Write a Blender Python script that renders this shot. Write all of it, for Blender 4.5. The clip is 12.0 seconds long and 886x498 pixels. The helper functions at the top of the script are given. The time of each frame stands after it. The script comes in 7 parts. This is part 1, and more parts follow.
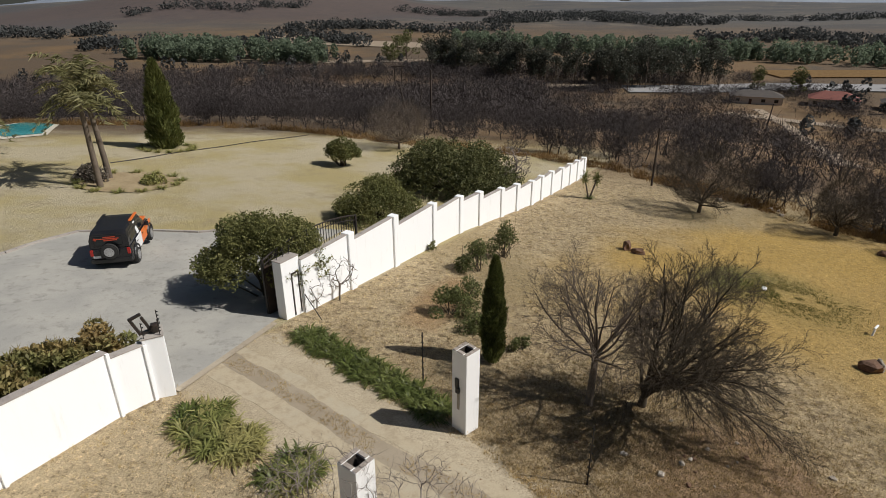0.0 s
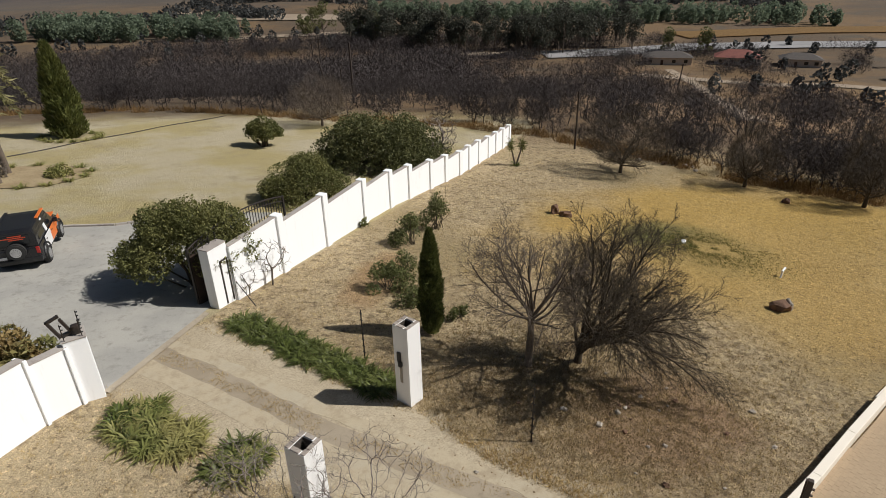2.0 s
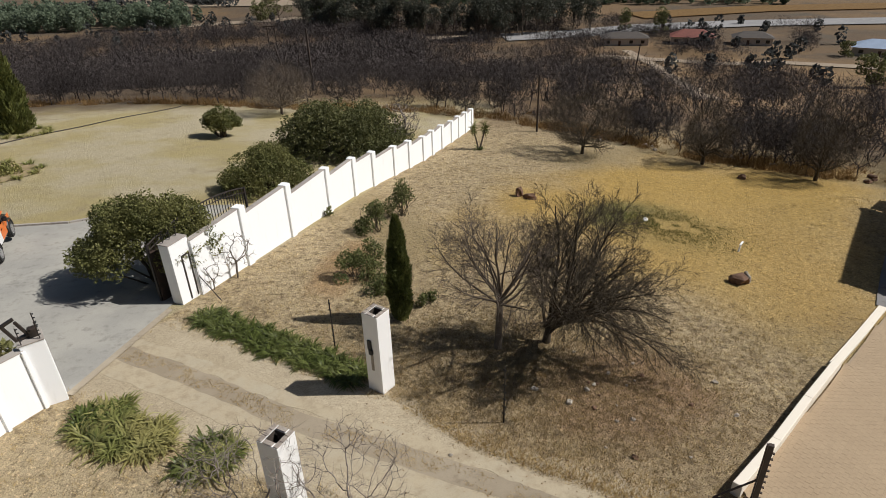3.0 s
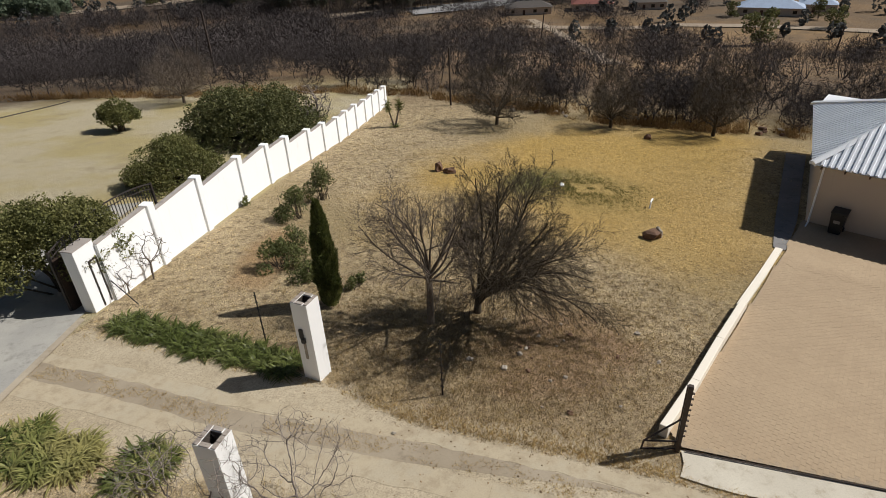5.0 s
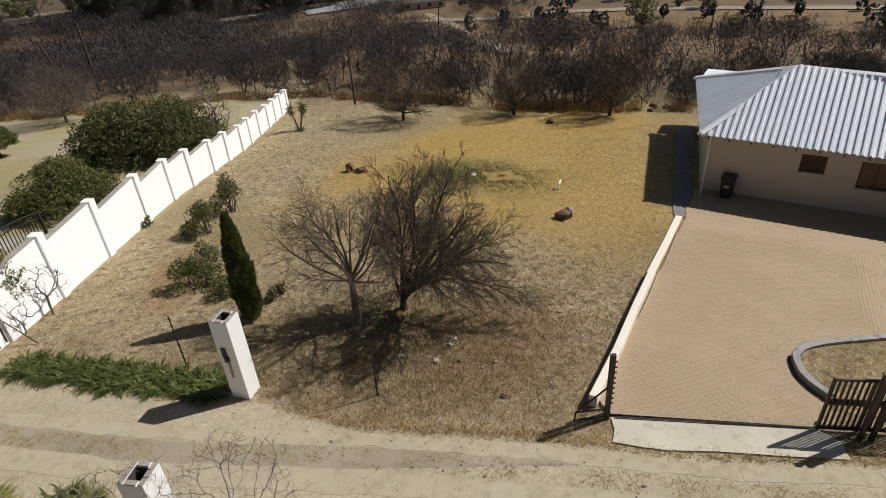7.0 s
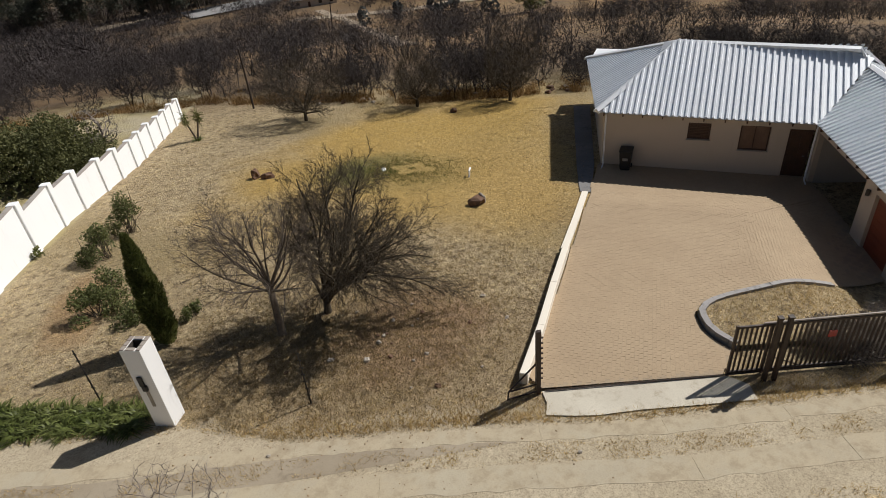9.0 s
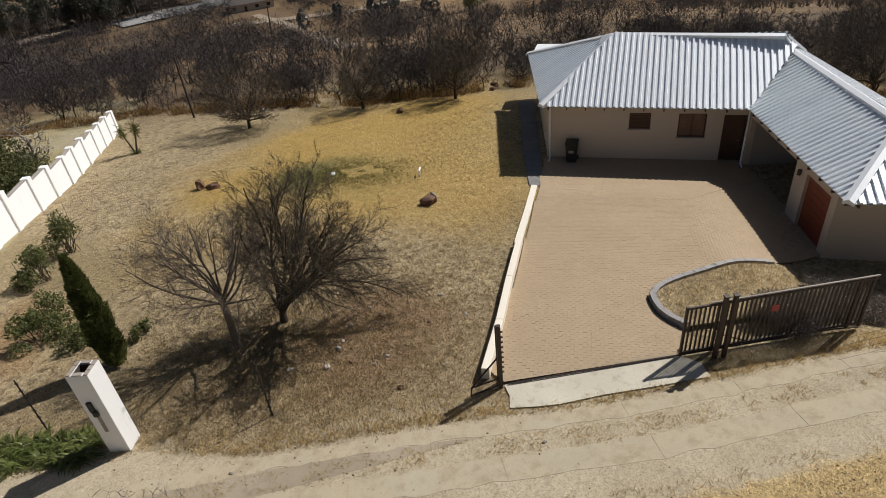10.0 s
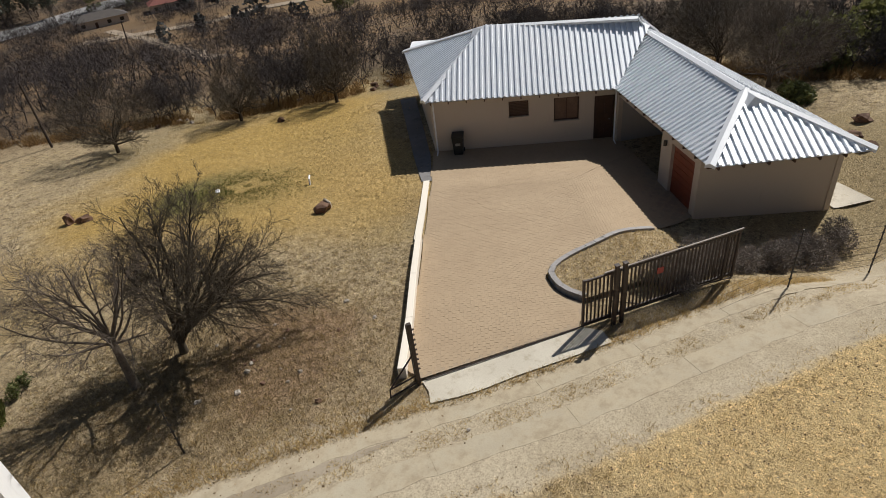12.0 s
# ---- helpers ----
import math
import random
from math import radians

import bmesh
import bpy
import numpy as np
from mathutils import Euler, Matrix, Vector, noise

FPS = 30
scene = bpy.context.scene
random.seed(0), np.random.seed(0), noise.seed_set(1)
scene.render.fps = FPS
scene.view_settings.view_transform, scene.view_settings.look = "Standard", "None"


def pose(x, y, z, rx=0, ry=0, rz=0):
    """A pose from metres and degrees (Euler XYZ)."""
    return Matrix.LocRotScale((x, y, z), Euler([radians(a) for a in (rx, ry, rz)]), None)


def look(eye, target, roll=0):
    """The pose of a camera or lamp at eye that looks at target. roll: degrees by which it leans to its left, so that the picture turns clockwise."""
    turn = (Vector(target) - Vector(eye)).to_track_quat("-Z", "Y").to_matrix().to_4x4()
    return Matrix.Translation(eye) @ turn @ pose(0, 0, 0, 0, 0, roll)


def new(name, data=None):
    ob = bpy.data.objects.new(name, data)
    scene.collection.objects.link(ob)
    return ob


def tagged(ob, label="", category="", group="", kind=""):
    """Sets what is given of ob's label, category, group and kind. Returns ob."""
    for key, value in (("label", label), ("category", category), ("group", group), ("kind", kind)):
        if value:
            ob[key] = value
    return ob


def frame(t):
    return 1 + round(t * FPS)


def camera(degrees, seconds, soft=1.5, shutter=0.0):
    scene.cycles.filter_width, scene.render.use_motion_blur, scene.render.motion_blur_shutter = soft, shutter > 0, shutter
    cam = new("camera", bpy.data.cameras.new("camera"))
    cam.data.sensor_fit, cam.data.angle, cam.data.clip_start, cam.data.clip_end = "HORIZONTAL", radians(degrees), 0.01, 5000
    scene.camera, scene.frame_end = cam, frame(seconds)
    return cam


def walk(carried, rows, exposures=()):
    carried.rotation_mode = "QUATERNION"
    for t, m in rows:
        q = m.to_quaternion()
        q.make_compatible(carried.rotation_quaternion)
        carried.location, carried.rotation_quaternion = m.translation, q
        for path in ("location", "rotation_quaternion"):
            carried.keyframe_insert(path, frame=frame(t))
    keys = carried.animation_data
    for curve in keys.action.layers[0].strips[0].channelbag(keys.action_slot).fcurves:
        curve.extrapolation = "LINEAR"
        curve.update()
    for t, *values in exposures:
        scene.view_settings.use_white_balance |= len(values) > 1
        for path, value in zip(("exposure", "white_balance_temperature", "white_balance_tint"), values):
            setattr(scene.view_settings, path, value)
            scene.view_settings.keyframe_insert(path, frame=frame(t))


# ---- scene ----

# ================= camera: hovers in one place and turns =================
cam = camera(73.2, 12.0, soft=0.9)
EYE = (0.0, 0.0, 11.0)
ROWS = (
    (0.0, 0.01, -24.03, -0.21), (0.5, -1.62, -24.59, -0.52), (1.0, -3.41, -25.26, -0.85), (1.5, -5.14, -25.92, -1.05),
    (2.0, -7.03, -26.65, -1.28), (2.5, -8.81, -27.36, -1.52), (4.5, -16.44, -30.14, -2.43), (5.0, -18.64, -30.50, -2.81),
    (5.5, -20.70, -30.58, -3.15), (6.0, -22.99, -30.77, -3.60), (6.5, -25.17, -31.00, -3.94), (7.0, -27.53, -31.31, -4.23),
    (9.0, -36.60, -32.56, -5.65), (9.5, -39.03, -32.81, -6.02), (10.0, -41.74, -33.03, -6.32), (10.5, -44.39, -33.26, -6.55),
    (11.0, -47.29, -33.58, -6.76), (11.5, -50.08, -33.89, -6.99), (12.0, -53.04, -34.18, -7.31),
)  # seconds, yaw, pitch, roll
walk(cam, [(t, pose(*EYE, 90 + pitch, 0, yaw) @ pose(0, 0, 0, 0, 0, roll)) for t, yaw, pitch, roll in ROWS],
     exposures=((0.0, -0.03), (2.5, 0.03), (5.5, 0.05), (7.0, 0.0), (9.5, 0.01), (12.0, 0.08)))

# ================= world, sun, exposure =================
SUN_TO = Vector((0.695, -0.10, 0.72)).normalized()          # the way towards the sun
world = bpy.data.worlds.new("world")
scene.world = world
world.use_nodes = True
wn, wl = world.node_tree.nodes, world.node_tree.links
sky = wn.new("ShaderNodeTexSky")
sky.sky_type, sky.sun_disc = "NISHITA", False
sky.sun_elevation = math.asin(SUN_TO.z)
sky.sun_rotation = math.atan2(SUN_TO.x, SUN_TO.y)
sky.air_density, sky.dust_density, sky.ozone_density = 1.0, 1.5, 1.0
wl.new(sky.outputs[0], wn["Background"].inputs[0])
wn["Background"].inputs[1].default_value = 0.034
sun = new("sun", bpy.data.lights.new("sun", "SUN"))
sun.data.energy, sun.data.angle, sun.data.color = 4.4, radians(0.53), (1.0, 0.975, 0.93)
sun.matrix_world = look((0, 0, 60), Vector((0, 0, 60)) - SUN_TO)
scene.view_settings.exposure = 0.0


# ================= lie of the land =================
def smooth(a, b, v):
    u = np.clip((np.asarray(v, float) - a) / (b - a), 0, 1)
    return u * u * (3 - 2 * u)


def seg_far(x, y, a, b):
    ax, ay = a
    vx, vy = b[0] - ax, b[1] - ay
    u = np.clip(((x - ax) * vx + (y - ay) * vy) / (vx * vx + vy * vy), 0, 1)
    return np.hypot(x - ax - u * vx, y - ay - u * vy)


PAD = -1.75


def land(x, y):
    """Height of the ground: a plot that falls gently away, a level pad for the house, then a slope into a valley with hills behind."""
    x, y = np.asarray(x, float), np.asarray(y, float)
    p = np.minimum(1.6, 0.986 - 0.0657 * x - 0.0753 * y)
    r = np.hypot(x, y)
    w = smooth(50, 260, r)
    z = p * (1 - w) - 32 * w
    off = np.minimum(seg_far(x, y, (24.9, 18.3), (31, 7.5)) - 4.3, seg_far(x, y, (29, 6), (21.6, 1.2)) - 2.4)
    k = 1 - smooth(0, 4.5, np.maximum(off, 0))
    z = z * (1 - k) + PAD * k
    az = np.degrees(np.arctan2(x, y))
    hill = smooth(700, 1300, r) * (1 - smooth(1500, 2400, r))
    left = np.exp(-((az + 17) / 13) ** 2)
    z = z + hill * (-18 + 62 * left + 36 * np.exp(-((az - 45) / 11) ** 2)) + 3.0 * np.sin(x / 130.0) * np.cos(y / 170.0) * smooth(300, 700, r)
    return z - 160 * smooth(1700, 4800, r)


def at(x, y, dz=0.0):
    return Vector((x, y, float(land(x, y)) + dz))


# ================= materials =================
class Nodes:
    """A node material in short: colours from noise at two scales, gloss and fine relief."""

    def __init__(self, name, rough=0.85, metal=0.0):
        self.mat = bpy.data.materials.new(name)
        self.mat.use_nodes = True
        self.t = self.mat.node_tree
        self.b = self.t.nodes["Principled BSDF"]
        self.b.inputs["Roughness"].default_value, self.b.inputs["Metallic"].default_value = rough, metal
        self.pos = self.t.nodes.new("ShaderNodeNewGeometry").outputs["Position"]

    def link(self, a, b):
        self.t.links.new(a, b)

    def noise(self, scale, detail=4.0, rough=0.6, vector=None):
        n = self.t.nodes.new("ShaderNodeTexNoise")
        n.inputs["Scale"].default_value, n.inputs["Detail"].default_value, n.inputs["Roughness"].default_value = scale, detail, rough
        self.link(vector or self.pos, n.inputs["Vector"])
        return n.outputs["Fac"]

    def ramp(self, v, a, b):
        n = self.t.nodes.new("ShaderNodeMapRange")
        n.interpolation_type = "SMOOTHSTEP"
        n.inputs["From Min"].default_value, n.inputs["From Max"].default_value = a, b
        self.link(v, n.inputs["Value"])
        return n.outputs["Result"]

    def math(self, op, a, b=None):
        n = self.t.nodes.new("ShaderNodeMath")
        n.operation = op
        for s, v in zip(n.inputs, (a, b)):
            if v is None:
                continue
            if isinstance(v, (int, float)):
                s.default_value = v
            else:
                self.link(v, s)
        return n.outputs[0]

    def mix(self, fac, a, b, blend="MIX"):
        n = self.t.nodes.new("ShaderNodeMix")
        n.data_type, n.blend_type = "RGBA", blend
        for s, v in zip((n.inputs[0], n.inputs[6], n.inputs[7]), (fac, a, b)):
            if isinstance(v, (int, float)):
                s.default_value = v
            elif isinstance(v, tuple):
                s.default_value = (*v, 1)
            else:
                self.link(v, s)
        return n.outputs[2]

    def blot(self, cx, cy, rx, ry, turn=0.0, ragged=0.5, soft=0.5, scale=0.5):
        """1 within a ragged ellipse on the ground."""
        m = self.t.nodes.new("ShaderNodeMapping")
        m.vector_type = "TEXTURE"
        m.inputs["Location"].default_value, m.inputs["Rotation"].default_value = (cx, cy, 0), (0, 0, radians(turn))
        m.inputs["Scale"].default_value = (rx, ry, 1000)
        self.link(self.pos, m.inputs["Vector"])
        n = self.t.nodes.new("ShaderNodeVectorMath")
        n.operation = "LENGTH"
        self.link(m.outputs[0], n.inputs[0])
        wob = self.math("MULTIPLY", self.math("SUBTRACT", self.noise(scale, 5.0), 0.5), ragged * 2)
        return self.ramp(self.math("ADD", n.outputs["Value"], wob), 1.0 + soft / 2, 1.0 - soft / 2)

    def vary(self, colour, amount):
        """Lighter and darker from object to object."""
        info = self.t.nodes.new("ShaderNodeObjectInfo")
        v = self.math("ADD", self.math("MULTIPLY", info.outputs["Random"], amount), 1 - amount / 2)
        return self.mix(1.0, colour, self.grey(v), "MULTIPLY")

    def island(self, colour, amount):
        geo = self.t.nodes.new("ShaderNodeNewGeometry")
        v = self.math("ADD", self.math("MULTIPLY", geo.outputs["Random Per Island"], amount), 1 - amount / 2)
        return self.mix(1.0, colour, self.grey(v), "MULTIPLY")

    def grey(self, v):
        n = self.t.nodes.new("ShaderNodeCombineColor")
        for s in n.inputs:
            self.link(v, s)
        return n.outputs[0]

    def bump(self, v, strength=0.3, far=0.02):
        n = self.t.nodes.new("ShaderNodeBump")
        n.inputs["Distance"].default_value = far
        if isinstance(strength, float):
            n.inputs["Strength"].default_value = strength
        else:
            self.link(strength, n.inputs["Strength"])
        self.link(v, n.inputs["Height"])
        self.link(n.outputs[0], self.b.inputs["Normal"])

    def done(self, colour):
        if isinstance(colour, tuple):
            self.b.inputs["Base Color"].default_value = (*colour, 1)
        else:
            self.link(colour, self.b.inputs["Base Color"])
        return self.mat


def plain(name, a, b, c=None, s1=1.5, s2=14.0, rough=0.85, metal=0.0, relief=0.25, far=0.01, vary=0.0, island=0.0):
    m = Nodes(name, rough, metal)
    col = m.mix(m.ramp(m.noise(s1, 4), 0.35, 0.65), a, b)
    fine = m.noise(s2, 6, 0.7)
    col = m.mix(m.ramp(fine, 0.45, 0.75), col, c or tuple(0.7 * v for v in b))
    if vary:
        col = m.vary(col, vary)
    if island:
        col = m.island(col, island)
    if relief:
        m.bump(fine, relief, far)
    return m.done(col)


def ground_material():
    m = Nodes("dry_grass_ground", 0.95)
    big, mid, fine, grain = m.noise(0.06, 4), m.noise(0.45, 5), m.noise(3.2, 6, 0.7), m.noise(22.0, 5, 0.75)
    straw = m.mix(m.ramp(mid, 0.35, 0.68), (0.50, 0.39, 0.235), (0.40, 0.305, 0.175))
    straw = m.mix(m.ramp(fine, 0.46, 0.66), straw, (0.175, 0.124, 0.064))
    straw = m.mix(m.ramp(m.noise(6.0, 5, 0.7), 0.53, 0.64), straw, (0.53, 0.415, 0.225))
    straw = m.mix(m.math("MULTIPLY", m.ramp(m.noise(1.3, 6, 0.75), 0.52, 0.66), 0.55), straw, (0.21, 0.15, 0.078))
    straw = m.mix(m.ramp(big, 0.48, 0.62), straw, (0.34, 0.26, 0.135))
    # ochre veld behind the trees, brown litter round them, one green patch
    ochre = m.blot(19.5, 26.5, 12, 7, 15, 0.8, 0.9, 0.18)
    straw = m.mix(m.math("MULTIPLY", ochre, 0.9), straw, m.mix(fine, (0.55, 0.365, 0.09), (0.39, 0.24, 0.055)))
    straw = m.mix(m.math("MULTIPLY", m.blot(7.2, 11.4, 2.4, 1.9, 20, 0.9, 0.8, 0.8), 0.65), straw, m.mix(m.ramp(fine, 0.4, 0.65), (0.36, 0.20, 0.115), (0.19, 0.10, 0.06)))
    straw = m.mix(m.math("MULTIPLY", m.blot(5, 10.5, 7, 3.4, -35, 0.9, 0.9, 0.5), 0.4), straw, (0.33, 0.24, 0.14))
    straw = m.mix(m.math("MULTIPLY", m.blot(-0.1, 20.8, 1.0, 2.8, -20, 0.6, 0.6, 0.9), 0.75), straw, m.mix(fine, (0.42, 0.265, 0.125), (0.29, 0.175, 0.08)))
    green = m.math("MULTIPLY", m.blot(15.0, 23.3, 4.0, 2.9, -55, 0.4, 0.7, 0.6), 0.95)
    straw = m.mix(green, straw, m.mix(fine, (0.085, 0.095, 0.02), (0.145, 0.135, 0.034)))
    straw = m.mix(m.math("MULTIPLY", m.blot(17.6, 17.6, 2.2, 5.0, -25, 0.9, 0.9, 0.5), 0.6), straw, m.mix(fine, (0.40, 0.235, 0.06), (0.25, 0.145, 0.04)))
    straw = m.mix(m.math("MULTIPLY", m.blot(17.5, 19.5, 5.8, 7.0, -25, 0.9, 0.9, 0.3), 0.75), straw, m.mix(fine, (0.56, 0.385, 0.13), (0.42, 0.27, 0.08)))
    straw = m.mix(m.math("MULTIPLY", m.blot(-8.0, 8.5, 5.0, 4.0, 40, 0.9, 0.8, 0.5), 0.6), straw, m.mix(fine, (0.66, 0.53, 0.34), (0.54, 0.42, 0.25)))
    # bare dusty verge on the near side of the track
    straw = m.mix(m.math("MULTIPLY", m.blot(12.5, -3, 8.8, 3.8, -34, 0.8, 0.8, 0.5), 0.9), straw, m.mix(fine, (0.70, 0.515, 0.25), (0.60, 0.42, 0.185)))
    straw = m.mix(m.math("MULTIPLY", m.blot(10.6, 3.0, 4.8, 1.0, -40, 0.9, 0.8, 1.2), 0.85), straw, m.mix(fine, (0.45, 0.36, 0.22), (0.33, 0.26, 0.155)))
    worn = m.t.nodes.new("ShaderNodeAttribute")
    worn.attribute_name = "worn"
    rough_edge = m.math("ADD", worn.outputs["Fac"], m.math("MULTIPLY", m.math("SUBTRACT", m.noise(1.6, 6, 0.7), 0.5), 0.9))
    dusty = m.mix(m.ramp(mid, 0.35, 0.65), (0.47, 0.395, 0.28), (0.40, 0.33, 0.225))
    dusty = m.mix(m.ramp(fine, 0.50, 0.76), dusty, (0.32, 0.26, 0.18))
    bare = m.ramp(rough_edge, 0.3, 0.7)
    straw = m.mix(bare, straw, dusty)
    # mown lawn beyond the boundary wall
    sep = m.t.nodes.new("ShaderNodeSeparateXYZ")
    m.link(m.pos, sep.inputs[0])
    side = m.math("ADD", m.math("MULTIPLY", sep.outputs[0], -0.857), m.math("MULTIPLY", sep.outputs[1], 0.515))
    lawn = m.mix(m.ramp(m.noise(0.13, 4), 0.40, 0.60), (0.50, 0.43, 0.29), (0.44, 0.36, 0.17))
    lawn = m.mix(m.ramp(m.noise(0.5, 6, 0.7), 0.52, 0.75), lawn, (0.34, 0.28, 0.17))
    lawn = m.mix(m.ramp(fine, 0.5, 0.85), lawn, (0.37, 0.29, 0.16))
    near = m.mix(m.ramp(side, 14.15, 14.35), straw, lawn)
    # valley: brown veld with pale and olive stretches
    v1, v2 = m.noise(0.012, 6, 0.65), m.noise(0.05, 6, 0.7)
    valley = m.mix(m.ramp(v1, 0.42, 0.6), (0.10, 0.066, 0.038), (0.165, 0.10, 0.045))
    valley = m.mix(m.ramp(v2, 0.5, 0.68), valley, (0.085, 0.066, 0.045))
    valley = m.mix(m.math("MULTIPLY", m.blot(125, 105, 110, 95, 0, 0.8, 0.7, 0.02), 0.8), valley, m.mix(m.ramp(v2, 0.4, 0.62), (0.27, 0.165, 0.07), (0.15, 0.095, 0.047)))
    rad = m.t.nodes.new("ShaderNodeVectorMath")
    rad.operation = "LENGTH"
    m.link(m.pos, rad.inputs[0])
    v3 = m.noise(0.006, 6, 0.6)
    # far hills: greyed and purplish browns with some haze painted into them
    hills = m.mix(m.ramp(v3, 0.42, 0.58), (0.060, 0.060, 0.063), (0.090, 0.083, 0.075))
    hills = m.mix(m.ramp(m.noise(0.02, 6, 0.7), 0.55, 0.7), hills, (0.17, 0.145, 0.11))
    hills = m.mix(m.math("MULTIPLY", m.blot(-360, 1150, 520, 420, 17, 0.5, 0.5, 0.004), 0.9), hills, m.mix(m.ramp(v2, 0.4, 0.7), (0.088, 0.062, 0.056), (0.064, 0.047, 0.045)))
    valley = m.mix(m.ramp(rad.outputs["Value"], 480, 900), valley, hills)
    rim = m.math("ADD", rad.outputs["Value"], m.math("MULTIPLY", m.noise(0.15, 4), 14))
    rim = m.math("SUBTRACT", rim, m.math("MULTIPLY", m.ramp(side, 13.0, 16.0), 12))
    col = m.mix(m.ramp(rim, 51, 62), near, valley)
    col = m.mix(m.ramp(grain, 0.45, 0.66), col, m.mix(0.45, col, (0.09, 0.064, 0.036)))
    col = m.mix(m.math("MULTIPLY", m.math("MULTIPLY", m.ramp(m.noise(13.0, 4, 0.8), 0.55, 0.68), m.ramp(rad.outputs["Value"], 70, 40)), 0.5), col, m.mix(1.0, col, (1.5, 1.48, 1.44), "MULTIPLY"))
    clumps = m.noise(8.0, 5, 0.75)
    sod = m.noise(5.5, 6, 0.8)
    near_only = m.math("MULTIPLY", m.ramp(rad.outputs["Value"], 70, 40), m.math("SUBTRACT", 1.0, m.math("MAXIMUM", m.math("MULTIPLY", bare, 0.75), m.ramp(side, 14.15, 14.35))))
    col = m.mix(m.math("MULTIPLY", m.math("MULTIPLY", m.ramp(sod, 0.52, 0.62), near_only), 0.8), col, m.mix(1.0, col, (0.46, 0.44, 0.41), "MULTIPLY"))
    col = m.mix(m.math("MULTIPLY", m.math("MULTIPLY", m.ramp(clumps, 0.53, 0.62), near_only), 0.9), col, m.mix(1.0, col, (1.45, 1.44, 1.42), "MULTIPLY"))
    m.bump(m.math("ADD", m.math("ADD", fine, m.math("MULTIPLY", grain, 0.7)), clumps), m.math("SUBTRACT", 1.0, m.math("MULTIPLY", bare, 0.75)), 0.075)
    return m.done(col)


def leaf_material(name, a, b, rough=0.6, island=0.7, through_leaf=0.35):
    """Leaves that let some light through, lighter and darker from leaf to leaf."""
    m = Nodes(name, rough)
    col = m.island(m.mix(m.ramp(m.noise(0.9, 3), 0.35, 0.65), a, b), island)
    m.b.inputs["Specular IOR Level"].default_value = 0.25
    m.done(col)
    glow = m.t.nodes.new("ShaderNodeBsdfTranslucent")
    m.link(col, glow.inputs["Color"])
    both = m.t.nodes.new("ShaderNodeMixShader")
    both.inputs[0].default_value = through_leaf
    m.link(m.b.outputs[0], both.inputs[1])
    m.link(glow.outputs[0], both.inputs[2])
    m.link(both.outputs[0], m.t.nodes["Material Output"].inputs["Surface"])
    return m.mat


def strip_material():
    """Track concrete, half lost under dust and dry grass litter."""
    m = Nodes("dusty_track_concrete", 0.92)
    col = m.mix(m.ramp(m.noise(0.5, 5), 0.35, 0.65), (0.45, 0.39, 0.285), (0.405, 0.345, 0.25))
    fine = m.noise(3.2, 6, 0.7)
    dusty = m.mix(m.ramp(fine, 0.42, 0.7), (0.45, 0.375, 0.26), (0.34, 0.275, 0.185))
    cover = m.math("ADD", m.noise(0.55, 6, 0.7), m.math("MULTIPLY", fine, 0.35))
    col = m.mix(m.ramp(cover, 0.50, 0.74), col, dusty)
    grain = m.noise(30, 4, 0.8)
    col = m.mix(m.math("MULTIPLY", m.ramp(grain, 0.4, 0.8), 0.3), col, (0.15, 0.12, 0.09))
    m.bump(grain, 0.35, 0.008)
    return m.done(col)


def concrete_material(name, a, b, c):
    m = Nodes(name, 0.9)
    col = m.mix(m.ramp(m.noise(0.5, 5), 0.35, 0.65), a, b)
    col = m.mix(m.ramp(m.noise(2.6, 6, 0.7), 0.5, 0.72), col, c)
    grain = m.noise(30, 4, 0.8)
    col = m.mix(m.math("MULTIPLY", m.ramp(grain, 0.4, 0.8), 0.3), col, tuple(v * 0.5 for v in c))
    m.bump(grain, 0.35, 0.008)
    return m.done(col)


def plaster_material(name, a, dirt):
    m = Nodes(name, 0.8)
    st = m.t.nodes.new("ShaderNodeMapping")
    st.inputs["Scale"].default_value = (3.0, 3.0, 0.45)
    m.link(m.pos, st.inputs["Vector"])
    streak = m.noise(1.6, 6, 0.7, st.outputs[0])
    col = m.mix(m.math("MULTIPLY", m.ramp(streak, 0.55, 0.8), 0.28), a, dirt)
    fine = m.noise(25, 5, 0.7)
    col = m.mix(m.math("MULTIPLY", m.ramp(fine, 0.6, 0.8), 0.3), col, dirt)
    m.bump(fine, 0.2, 0.006)
    return m.done(col)


GROUND = ground_material()
WHITE = plaster_material("white_plaster", (0.91, 0.912, 0.918), (0.52, 0.49, 0.45))
WHITE_POST = plaster_material("white_pillar_plaster", (0.84, 0.83, 0.82), (0.50, 0.46, 0.42))
RETAIN = plaster_material("retaining_plaster", (0.80, 0.73, 0.62), (0.6, 0.52, 0.42))
CREAM = plaster_material("cream_plaster", (0.56, 0.47, 0.38), (0.42, 0.34, 0.27))
COPING = concrete_material("coping", (0.42, 0.38, 0.34), (0.34, 0.30, 0.27), (0.24, 0.21, 0.19))
# path concrete, darkened to put the house's shade into its colour
PATH_SHADED = concrete_material("shaded_path_concrete", (0.22, 0.21, 0.205), (0.18, 0.17, 0.165), (0.12, 0.115, 0.11))
BRICKTOP = plain("raw_brick_top", (0.40, 0.35, 0.30), (0.31, 0.26, 0.22), (0.17, 0.14, 0.12), 4, 30)
# near-black brick tone that paints the shade inside the open pillars
CORE = plain("shaded_core_brick", (0.075, 0.058, 0.047), (0.055, 0.042, 0.034), (0.035, 0.027, 0.022), 4, 30)
TRACKSLAB = strip_material()
